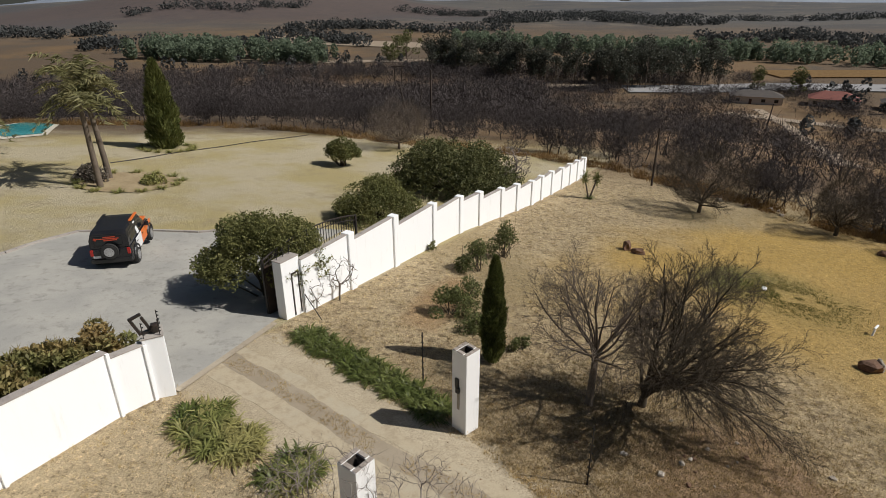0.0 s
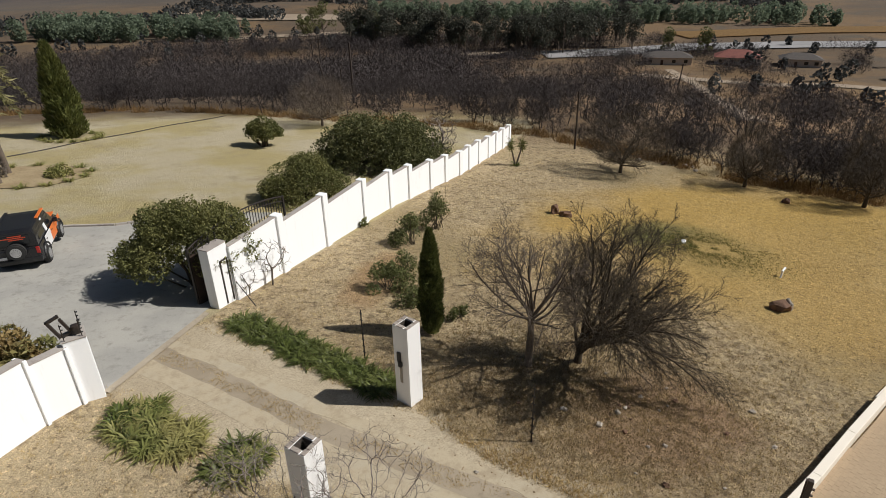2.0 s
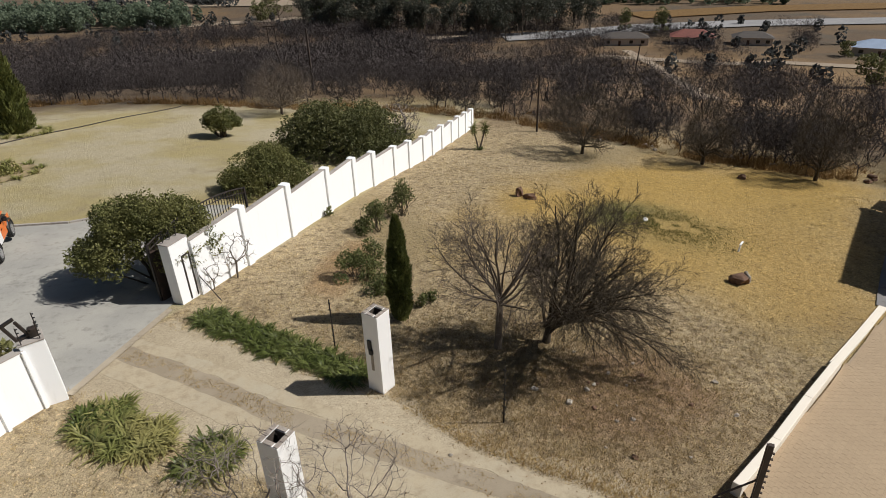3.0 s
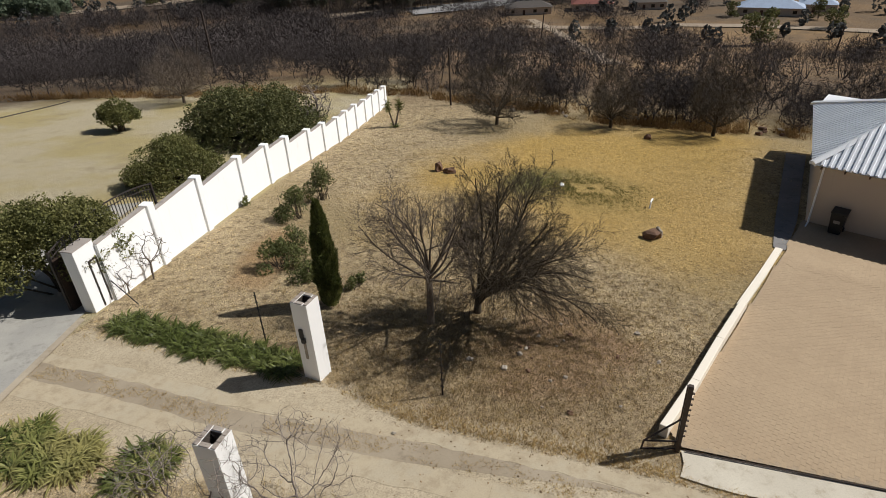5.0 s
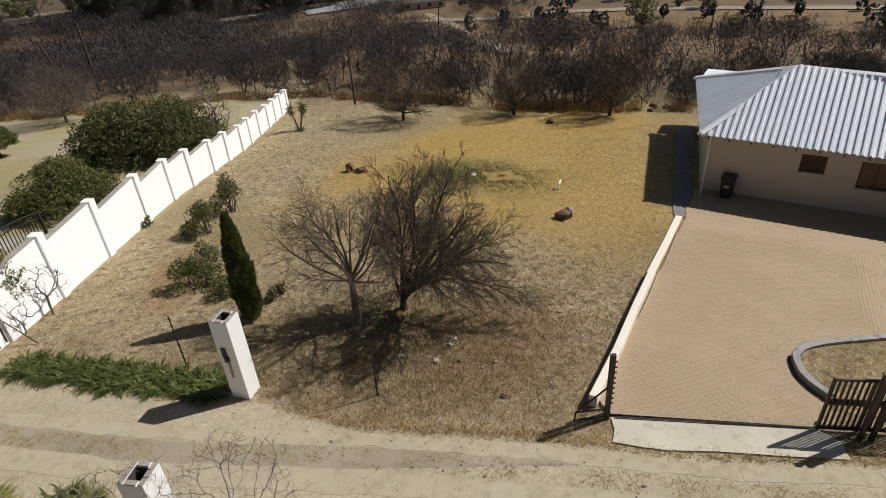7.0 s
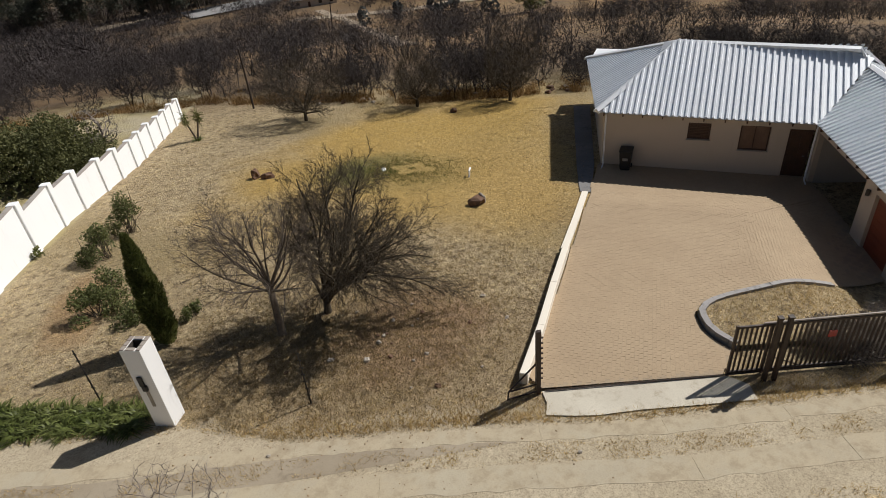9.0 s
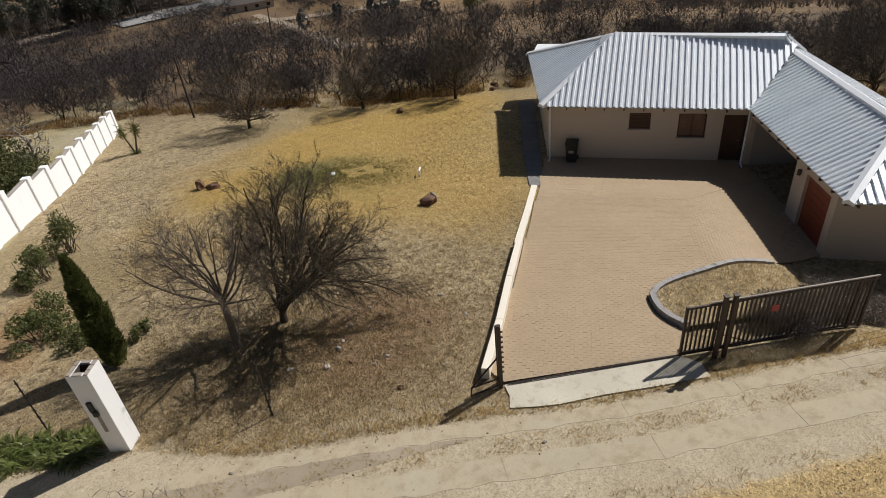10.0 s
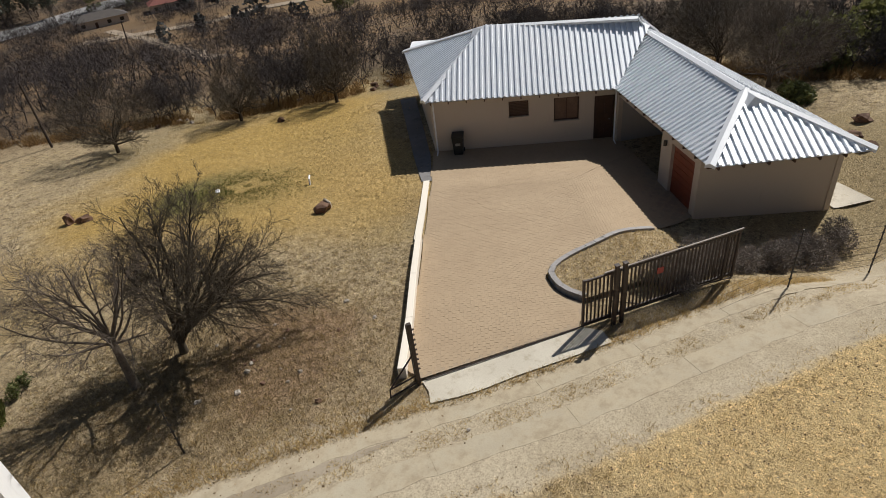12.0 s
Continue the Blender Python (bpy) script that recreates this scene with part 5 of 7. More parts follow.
crown = limbs(12, fan(1, 13, 8, 62, 2.4, 0.038, 1.55) + [((0.05, 0.02, 1.7), (0.0, 0.05, 1), 2.5, 0.048, 0.0), ((0.05, 0.02, 1.7), (0.25, 0.1, 1), 2.2, 0.036, 0.0), ((0.05, 0.02, 1.7), (-0.25, 0.2, 1), 2.2, 0.036, 0.0)],
              [(8, 0.52, 0.75, 0.08), (7, 0.5, 0.75, 0.11), (5, 0.5, 0.7, 0.14)], 0.28)
plant("bare_tree", "leafless grey tree with a straight trunk and fine twigs", "tree", at(4.27, 14.18), [("trunk", tri_mesh("trunk", *trunk, BARK)), ("branchwork", tri_mesh("branchwork", *crown, BARK))])
o = (0.04, 0, 0.3)
stems = [(o, (-0.25, 0.05, 1), 3.1, 0.055, 0.004), (o, (0.0, 0.05, 1), 4.0, 0.07, 0.0), (o, (0.22, 0.12, 1), 4.15, 0.06, 0.0), ((0.1, 0.0, 0.5), (0.40, 0.05, 1), 3.9, 0.07, 0.0), ((0.08, -0.05, 0.5), (-0.1, -0.35, 1.2), 3.4, 0.05, 0.0), ((0.1, 0.02, 0.5), (0.60, 0.1, 1), 3.6, 0.05, -0.002), ((0.1, 0.0, 0.5), (0.30, -0.2, 1), 4.0, 0.055, 0.0),
         (o, (0.25, -0.55, 1.0), 3.8, 0.075, -0.004), ((0.1, -0.05, 0.5), (-0.05, -0.9, 1.05), 4.0, 0.055, -0.006), ((0.1, -0.05, 0.5), (0.45, -0.6, 1.05), 3.8, 0.065, -0.008), ((0.15, -0.1, 0.55), (0.38, -1.0, 1.05), 4.3, 0.06, -0.012),
         ((0.15, -0.1, 0.55), (0.75, -0.75, 1.05), 3.9, 0.055, -0.018), ((0.15, -0.1, 0.55), (0.80, -0.35, 1.05), 3.4, 0.055, -0.014), ((0.3, -0.3, 0.85), (0.65, -1.0, 0.95), 3.7, 0.048, -0.036),
         ((0.3, -0.25, 0.85), (0.9, -0.65, 0.95), 3.4, 0.048, -0.04), ((0.25, -0.35, 0.9), (0.18, -1.0, 0.95), 3.7, 0.048, -0.016)]
trunk = sticks([(0, 0, -0.2), (0.02, 0, 0.1)], [(0.02, 0, 0.1), (0.06, -0.01, 0.55)], [0.15, 0.13], [0.13, 0.09], 9)
crown = limbs(14, stems, [(14, 0.37, 0.62, 0.06), (11, 0.45, 0.66, 0.10), (7, 0.48, 0.62, 0.13)], 0.30)
plant("bare_tree", "spreading dark leafless tree drooping to one side", "tree", at(5.86, 14.28), [("trunk", tri_mesh("trunk", *trunk, BARK_DARK)), ("branchwork", tri_mesh("branchwork", *crown, BARK_DARK))])


# dark dome-shaped tree and taller bare trees at the edge of the thicket
def edge_tree(seed, p, high, wide, label, bark=BARK_DARK, low=20, n=11):
    r = np.random.default_rng(seed)
    st = [(q, d, L, rad, b) for q, d, L, rad, b in fan(seed, n, low, 80, high * 0.46, 0.06, high * 0.12, r.random() * 6, 0.012)]
    st = [(q, (d[0] * wide / high, d[1] * wide / high, d[2]), L * (1 + 0.4 * (wide / high - 1)), rad, b) for q, d, L, rad, b in st]
    trunk = tri_mesh("trunk", *sticks([(0, 0, -0.3), (0.03, 0, high * 0.06)], [(0.03, 0, high * 0.06), (0.05, 0.02, high * 0.14)], [0.15, 0.12], [0.12, 0.10], 7), bark)
    wood = tri_mesh("branchwork", *limbs(seed, st, [(7, 0.55, 0.75, 0.12), (5, 0.55, 0.8, 0.14), (4, 0.6, 0.7, 0.15)]), bark)
    c = ball_points(int(1100 * high * wide / 2), (0.1, 0, high * 0.55), (wide / 2, wide / 2, high * 0.38), r, 0.35)
    c *= (1 + 0.18 * np.sin(c[:, 0] * 2.1 + seed) * np.sin(c[:, 1] * 1.9))[:, None]
    d = (c - [0, 0, high * 0.2]) * 0.5 + r.normal(size=c.shape) * 0.7
    tw = tri_mesh("twig_crown", *blades(c, d, 0.36 * (0.5 + r.random(len(c))), 0.010, r), bark)
    return plant("bare_tree", label, "tree", at(*p), [("trunk", trunk), ("branchwork", wood), ("twig_crown", tw)])


edge_tree(31, (16.9, 37.0), 4.3, 5.4, "low dark leafless tree with a dome of dense twigs", low=8, n=13)
edge_tree(32, (23.8, 33.4), 4.0, 3.4, "leafless tree at the edge of the thicket")
edge_tree(33, (28.6, 29.0), 4.9, 3.8, "tall leafless tree at the edge of the thicket")
edge_tree(34, (-4.0, 53.5), 4.4, 5.0, "leafless tree beside the lawn", BARK)
edge_tree(35, (35.2, 3.4), 4.6, 5.6, "leafless tree behind the house", BARK)
edge_tree(36, (37.5, 6.5), 5.6, 6.2, "dark leafless tree behind the house")


def shrub(name, label, p, clumps, count, leaf, material, bark=BARK_DARK, stems=14, seed=1, category="shrub", up=0.35, rim=0.55, stretch=1.6, stick=0.02):
    """Leaves in uneven clumps (x, y, z, radius, flatness) on a frame of stems."""
    r = np.random.default_rng(seed)
    weight = np.array([c[3] ** 2 for c in clumps])
    pts, starts = [], []
    for (x, y, z, rad, flat), k in zip(clumps, r.multinomial(count, weight / weight.sum())):
        q = ball_points(max(k, 1), (0, 0, 0), (rad, rad, rad * flat), r, rim)
        bump = 1 + 0.22 * np.sin(q[:, 0] * 5.1 / rad + x) * np.sin(q[:, 1] * 4.3 / rad + y) + 0.14 * np.sin(q[:, 2] * 9.7 / rad)
        pts.append(q * bump[:, None] + (x, y, z))
        starts.append((x, y, z))
    pts = np.concatenate(pts)
    pts = pts[pts[:, 2] > 0.02]
    lv = leaves(pts, leaf * (0.6 + 0.8 * r.random(len(pts))), r, up, stretch)
    sp = pts[r.integers(0, len(pts), count // 14)]
    out = sp - pts.mean(0)
    sprig = blades(sp, out / np.maximum(np.linalg.norm(out, axis=1, keepdims=True), 0.1) + r.normal(size=sp.shape) * 0.5 + [0, 0, 0.4], leaf * 3.2, leaf * 0.35, r)
    lv = merged(lv, sprig)
    c = np.array(starts)[r.integers(0, len(starts), stems)] + r.normal(size=(stems, 3)) * 0.25
    a = np.stack([r.normal(size=stems) * 0.12, r.normal(size=stems) * 0.12, np.full(stems, -0.1)], 1)
    mid = a * 0.4 + c * 0.5 + r.normal(size=(stems, 3)) * 0.1
    mid[:, 2] = c[:, 2] * 0.45
    st = merged(sticks(a, mid, stick * 1.4, stick, 5), sticks(mid, c, stick, stick * 0.4, 4))
    return plant(name, label, category, at(*p), [("branchwork", tri_mesh("branchwork", *st, bark)), ("foliage", tri_mesh("foliage", *lv, material))])


def lumps(seed, n, wide, deep, high, size, flat=0.8):
    r = np.random.default_rng(seed)
    out = []
    for _ in range(n):
        a, q = r.random() * 6.283, math.sqrt(r.random())
        x, y = math.cos(a) * q * wide / 2, math.sin(a) * q * deep / 2
        top = high * (1 - 0.55 * q * q)
        s = size * (0.7 + 0.6 * r.random())
        out.append((x, y, max(s * 0.5, top - s * flat - r.random() * 0.35 * high), s, flat))
    return out


shrub("shrub", "broad olive-green shrub beside the open gate", (-6.85, 20.6), [(x, y, z + 1.2, s, f) for x, y, z, s, f in lumps(1, 46, 4.3, 2.8, 2.6, 0.62)], 40000, 0.056, LEAF_SHRUB, seed=41, stems=26, stick=0.03)
shrub("shrub", "rounded olive-green shrub behind the boundary wall", (-3.6, 31.4), lumps(2, 30, 4.2, 3.4, 2.85, 0.75), 30000, 0.062, LEAF_SHRUB, seed=42, stems=20, stick=0.03)
shrub("tree", "broad dark-green evergreen tree behind the boundary wall", (0.7, 38.9), lumps(3, 54, 7.6, 6.2, 4.3, 1.15), 44000, 0.092, LEAF_DARK, seed=43, stems=24, stick=0.06, category="tree")
shrub("tree", "small rounded evergreen tree on the lawn", (-7.7, 44.8), [(x, y, z + 0.75, s, f) for x, y, z, s, f in lumps(5, 20, 1.9, 1.9, 1.55, 0.5)], 9000, 0.08, LEAF_SHRUB, seed=45, stems=8, stick=0.06, category="tree")
for k, (p, w, h, n, lab) in enumerate((((0.35, 19.75), 1.7, 0.95, 2600, "leafy green bush on bare soil"), ((0.95, 21.0), 1.3, 1.05, 2000, "leafy green bush on bare soil"), ((1.05, 18.6), 1.0, 0.6, 1100, "low green bush beside the cypress"),
                                       ((1.55, 24.4), 1.8, 1.25, 2800, "leafy green bush with red shoots"), ((2.9, 26.3), 1.5, 1.5, 2200, "upright leafy green bush"))):
    shrub("bush", lab, p, lumps(60 + k, 13, w * 0.9, w * 0.9, h * 1.35, 0.27, 1.1), int(n * 1.1), 0.052, LEAF_ROSE, seed=60 + k, stems=20, stick=0.012)
for k, p in enumerate(((2.45, 17.2), (2.85, 17.4), (-0.55, 26.75))):
    shrub("bush", "small thin green bush in dry grass", p, lumps(80 + k, 6, 0.36, 0.36, 0.62, 0.13, 1.2), 230, 0.055, LEAF_ROSE, seed=80 + k, stems=10, stick=0.008)
for k in range(13):
    a = k / 12
    shrub("shrub", "olive shrub growing along the inside of the wall", (-9.75 - 5.0 * a, 14.3 - 8.4 * a), lumps(90 + k, 15, 1.9, 1.2, 2.0, 0.36), 4200, 0.075, LEAF_HEDGE, seed=90 + k, stems=22, stick=0.014, up=0.1, stretch=2.2)
def brush(p, seed, label):
    r = np.random.default_rng(seed)
    c = np.concatenate([ball_points(800, (r.normal() * 0.3, r.normal() * 0.22, 0.42), (0.5, 0.45, 0.42), r, 0.2) for _ in range(3)])
    d = (c - [0, 0, 0.1]) * 0.8 + r.normal(size=c.shape) * 0.6
    tw = tri_mesh("twig_crown", *blades(c, d, 0.2 * (0.5 + r.random(len(c))), 0.014, r), TWIG_PALE)
    lv = tri_mesh("foliage", *leaves(c[::3] + r.normal(size=c[::3].shape) * 0.05, 0.05, r, 0.3), LEAF_GREY)
    plant("shrub", label, "shrub", at(*p), [("twig_crown", tw), ("foliage", lv)], "fence shrubs")


for k in range(11):
    a = k / 10
    brush((14.3 + 6.3 * a + 0.12 * (k % 3), 3.0 - 4.1 * a + 0.15 * (k % 2)), 110 + k, "low grey brushy shrub inside the wire fence")
shrub("shrub", "green shrub at the edge of the back yard", (33.5, 2.0), lumps(131, 8, 1.6, 1.4, 1.0, 0.4), 1500, 0.14, LEAF_ROSE, seed=131)
for k, p in enumerate(((39.5, 1.5), (42, -1.5))):
    shrub("tree", "half-leafed green tree behind the yard", p, lumps(133 + k, 16, 4.0, 4.0, 4.2, 0.9), 2600, 0.2, LEAF_SHRUB, seed=133 + k, stems=16, stick=0.05, category="tree")


# slim cypress on the plot and a broad one on the lawn
def cypress(p, high, wide, count, seed, leaf, label, belly=0.3):
    r = np.random.default_rng(seed)
    u = r.random(count) ** 0.8
    prof = np.where(u < belly, 0.72 + 0.28 * np.sin(u / belly * np.pi / 2), np.cos((u - belly) / (1 - belly) * np.pi / 2) ** 0.75)
    a = r.random(count) * 2 * np.pi
    rad = wide / 2 * prof * (0.72 + 0.34 * r.random(count)) * (1 + 0.13 * np.sin(a * 3 + u * 17) + 0.08 * np.sin(a * 7 - u * 31))
    q = np.stack([np.cos(a) * rad, np.sin(a) * rad, 0.06 + u * high * 0.97], 1)
    d = np.stack([np.cos(a) * 0.5, np.sin(a) * 0.5, np.ones(count)], 1) + r.normal(size=(count, 3)) * 0.3
    v = blades(q, d, leaf * (0.6 + 0.8 * r.random(count)), leaf * 0.42, r)
    core_u = np.linspace(0, 1, 9)
    bm = bmesh.new()
    rings = []
    for t in core_u:
        w = wide / 2 * 0.66 * (0.8 if t < 0.1 else max(0.02, math.cos(max(0, (t - belly) / (1 - belly)) * math.pi / 2) ** 0.75))
        rings.append([bm.verts.new((math.cos(k * math.pi / 5) * w, math.sin(k * math.pi / 5) * w, t * high * 0.94)) for k in range(10)])
    for x, y in zip(rings, rings[1:]):
        for k in range(10):
            bm.faces.new((x[k], x[(k + 1) % 10], y[(k + 1) % 10], y[k]))
    me = bpy.data.meshes.new("inner_foliage")
    bm.to_mesh(me)
    bm.free()
    me.materials.append(LEAF_CYPRESS)
    trunk = tri_mesh("trunk", *sticks([(0, 0, -0.2)], [(0, 0, high * 0.5)], 0.07, 0.03, 7), BARK_DARK)
    return plant("cypress", label, "tree", at(*p), [("trunk", trunk), ("inner_foliage", me), ("foliage", tri_mesh("foliage", *v, LEAF_CYPRESS))])


cypress((1.6, 16.45), 3.78, 0.70, 14000, 21, 0.12, "slim dark-green pencil cypress")
cypress((-22.3, 47.6), 6.9, 2.3, 9000, 22, 0.32, "broad conical cypress in a ring bed on the lawn", 0.12)


# strap-leaved plants
def strap_mesh(seed, n, length, width, spread, material):
    r = np.random.default_rng(seed)
    a = r.random(n) * 2 * np.pi
    base = np.stack([np.cos(a), np.sin(a), np.zeros(n)], 1) * (r.random(n)[:, None] * spread)
    out = np.stack([np.cos(a + r.normal(size=n) * 0.6), np.sin(a + r.normal(size=n) * 0.6), np.zeros(n)], 1)
    L = length * (0.6 + 0.6 * r.random(n))
    lift = 0.35 + 0.6 * r.random(n)
    rows = []
    for t in (0, 0.35, 0.7, 1.0):
        c = base + out * (L * t * (1 - lift * 0.45))[:, None] + np.array([0, 0, 1.0]) * (L * lift * (1.5 * t - 1.15 * t * t))[:, None]
        s = np.cross(out, [0, 0, 1.0]) * (width * (1 - 0.85 * t))
        rows += [c - s / 2, c + s / 2]
    v = np.stack(rows, 1).reshape(-1, 3)
    one = np.array([[0, 1, 3], [0, 3, 2], [2, 3, 5], [2, 5, 4], [4, 5, 7], [4, 7, 6]])
    t = (one[None] + (np.arange(n) * 8)[:, None, None]).reshape(-1, 3)
    return tri_mesh("leaves", v, t, material)


STRAPS = [strap_mesh(150 + k, 66, 0.48, 0.055, 0.17, LEAF_STRAP) for k in range(4)]
STRAPS_DRY = [strap_mesh(160 + k, 66, 0.56, 0.06, 0.2, LEAF_STRAW) for k in range(2)]
r = np.random.default_rng(5)
for k in range(58):
    t = (k // 2 + 0.5) / 29
    side = -0.26 if k % 2 else 0.26
    x, y = -4.85 + 4.95 * t + side * 0.68, 17.62 - 4.45 * t + side * 0.72
    m = STRAPS[k % 4]
    ob = plant("agapanthus", "green strap-leaved agapanthus in a dense row by the track", "plant", at(x + r.normal() * 0.08, y + r.normal() * 0.08), [("leaves", m)], "agapanthus row", float(r.random() * 360))
for cx, cy, n, spread, dry in ((-6.3, 12.45, 17, 0.78, False), (-5.95, 12.2, 6, 0.5, True), (-5.2, 11.55, 17, 0.72, True), (-3.75, 10.7, 14, 0.7, False)):
    for k in range(n):
        a, q = r.random() * 6.283, math.sqrt(r.random()) * spread
        m = STRAPS_DRY[k % 2] if dry or k % 3 == 0 else STRAPS[k % 4]
        plant("agapanthus", "yellowing strap-leaved plant in a loose clump" if m in STRAPS_DRY else "green strap-leaved plant in a loose clump", "plant",
              at(cx + math.cos(a) * q, cy + math.sin(a) * q), [("leaves", m)], "agapanthus clumps", float(r.random() * 360))


# bare shrubs: by the wall and in front of the near pillar
def twiggy(p, high, wide, seed, label, tip=0.006, n=130, material=BARK, step=0.12, low=0.35):
    r = np.random.default_rng(seed)
    g = ball_points(n, (0, 0, high * 0.62), (wide / 2, wide / 2, high * 0.4), r, 0.2)
    bits, _, _ = bare_tree(seed, [(0, 0, -0.1), (0.02, 0, 0.12), (0.03, 0.02, low)], g, step, tip, material, 1200, 0.16, 2.5, n * 2, 0.22, thick=0.02, power=2.4)
    plant("bare_shrub", label, "shrub", at(*p), bits)


twiggy((-4.05, 20.45), 1.9, 1.7, 171, "bare branching shrub in front of the white wall", 0.009, 70)
twiggy((-4.75, 19.55), 1.2, 1.0, 172, "small bare shrub in front of the white wall", 0.008, 40)
twiggy((-2.3, 8.3), 2.5, 3.0, 173, "pale leafless shrub beside the near pillar", 0.0042, 620, TWIG_PALE, 0.1)
twiggy((-3.3, 10.0), 1.3, 1.6, 174, "pale leafless shrub among strap-leaved plants", 0.005, 120, TWIG_PALE)
twiggy((-0.5, 8.2), 2.4, 2.8, 175, "pale leafless shrub by the track", 0.0042, 520, TWIG_PALE, 0.1)


twiggy((4.4, 39.6), 3.2, 3.6, 176, "grey leafless shrub beside the evergreen tree", 0.012, 420, TWIG_PALE, 0.2)


# yuccas
def yucca():
    base = thing("yucca", "two-stemmed yucca with tufted heads on a green clump", "plant", at(10.06, 38.95))
    r = np.random.default_rng(3)
    for dx, h in ((-0.38, 1.75), (0.42, 1.7)):
        st = part("stem", tri_mesh("stem", *sticks([(0, 0, -0.1)], [(dx, 0.05, h * 0.8)], 0.07, 0.05, 6), BARK), None, base)
        d = r.normal(size=(90, 3)) + [0, 0, -0.15]
        q = np.repeat([[dx, 0.05, h * 0.85]], 90, 0) + r.normal(size=(90, 3)) * [0.05, 0.05, 0.22]
        part("head", tri_mesh("head", *blades(q, d, 0.5, 0.06, r), LEAF_SHRUB), None, st)
    part("clump", strap_mesh(199, 80, 0.55, 0.05, 0.2, LEAF_STRAP), None, base)


yucca()


# palms on the lawn
def palm(p, high, lean, seed, n=40, reach=2.9):
    r = np.random.default_rng(seed)
    base = thing("palm_tree", "feather palm with drooping yellow-green fronds", "tree", at(*p), group="lawn palms")
    k = np.linspace(0, 1, 9)
    line = np.stack([lean[0] * k ** 1.5, lean[1] * k ** 1.5, k * (high - 1.2) - 0.1 * (1 - k)], 1)
    rr = 0.2 - 0.08 * k
    part("trunk", tri_mesh("trunk", *sticks(line[:-1], line[1:], rr[:-1], rr[1:], 9), BARK), None, base)
    top = line[-1]
    for i in range(n):
        a = i * 2.4 + r.normal() * 0.2
        el = r.random()
        out = np.array([math.cos(a), math.sin(a), 0])
        L = reach * (0.8 + 0.35 * r.random())
        s = np.linspace(0, 1, 12)
        h = (2.1 - 2.0 * el) * s - (1.05 + 0.1 * el) * s * s
        spine = top + out * (L * s * (0.75 + 0.2 * el))[:, None] + np.array([0, 0, 1.0]) * (L * 0.75 * h)[:, None]
        side = np.cross(out, [0, 0, 1.0])
        bits = [sticks(spine[:-1], spine[1:], 0.022, 0.015, 3)]
        q = np.repeat(spine[1:], 6, 0) + r.normal(size=(66, 3)) * 0.07
        sg = np.where(np.arange(66) % 2, 1, -1)[:, None]
        bits.append(blades(q, side * sg + out * 0.5 - np.array([0, 0, 0.35]) + r.normal(size=(66, 3)) * 0.25, 0.6 * (0.6 + 0.5 * r.random(66)), 0.1, r))
        part("frond", tri_mesh("frond", *merged(*bits), LEAF_PALM), None, base)


palm((-20.75, 34.6), 6.6, (-0.1, 0.1), 7, 22, 2.3)
palm((-21.4, 36.9), 7.2, (-0.45, 0.1), 8, 22, 2.4)
palm((-34.0, 42.0), 4.2, (0.1, 0), 9)


# beds on the lawn
def bed(name, label, cx, cy, rx, ry, lift=0.04):
    pts = [(cx + math.cos(a) * rx * (1 + 0.06 * math.sin(3 * a)), cy + math.sin(a) * ry) for a in np.linspace(0, 2 * math.pi, 28, endpoint=False)]
    return tagged(part(name, sheet(pts, lift), SOIL), label, "flower bed", kind="structure"), pts


_, ring = bed("palm_bed", "brown soil bed round the palms", -19.9, 36.2, 3.1, 2.6)
r = np.random.default_rng(17)
for k, (x, y) in enumerate(ring):
    if k % 2 == 0:
        plant("border_plant", "dry yellow-green border plant round the bed", "plant", at(x * 0.985 - 0.3, y), [("leaves", STRAPS_DRY[k % 2])], "bed border plants", float(r.random() * 360))
shrub("shrub", "dry brown rounded shrub in the palm bed", (-21.9, 36.2), lumps(181, 12, 1.8, 1.6, 1.3, 0.45), 2200, 0.1, LEAF_GREY, seed=181)
shrub("shrub", "dry low shrub in the palm bed", (-18.3, 36.4), lumps(182, 8, 1.3, 1.2, 0.7, 0.35), 1200, 0.1, LEAF_STRAW, seed=182)
for k in range(16):
    a = k / 16 * 2 * math.pi
    plant("border_plant", "dry yellow-green border plant round the cypress", "plant", at(-22.2 + 2.0 * math.cos(a), 47.4 + 1.8 * math.sin(a)), [("leaves", STRAPS_DRY[k % 2])], "cypress border plants", k * 40.0)
# pool with a paved edge
POOL_PTS = [(-36.2, 48.9), (-34.9, 51.6), (-38.8, 59.5), (-43.0, 61.5), (-42.0, 56.0), (-39.6, 51.2)]
pc = (sum(p[0] for p in POOL_PTS) / 6, sum(p[1] for p in POOL_PTS) / 6)
tagged(part("pool_surround", sheet([(pc[0] + (x - pc[0]) * 1.2, pc[1] + (y - pc[1]) * 1.2) for x, y in POOL_PTS], 0.05), APRON), "pale paving round the pool", "paving", kind="structure")
tagged(part("pool_water", sheet(POOL_PTS, 0.09), POOL), "turquoise swimming pool water", "pool", kind="structure")
# dotted line across the lawn, added as one thin wavy rod
bm = bmesh.new()
pts = [Vector((-23.5, 41.0, 0)).lerp(Vector((-13.2, 58.8, 0)), i / 24) for i in range(25)]
for i, (p, q) in enumerate(zip(pts, pts[1:])):
    p, q = p + Vector((math.sin(i * 0.7) * 0.12, 0, 0)), q + Vector((math.sin((i + 1) * 0.7) * 0.12, 0, 0))
    rod(bm, at(p.x, p.y, 0.04), at(q.x, q.y, 0.04), 0.035, sides=4)
tagged(part("lawn_line", bm, BLACK), "dark rod standing in for a dotted line on the lawn", "hose")


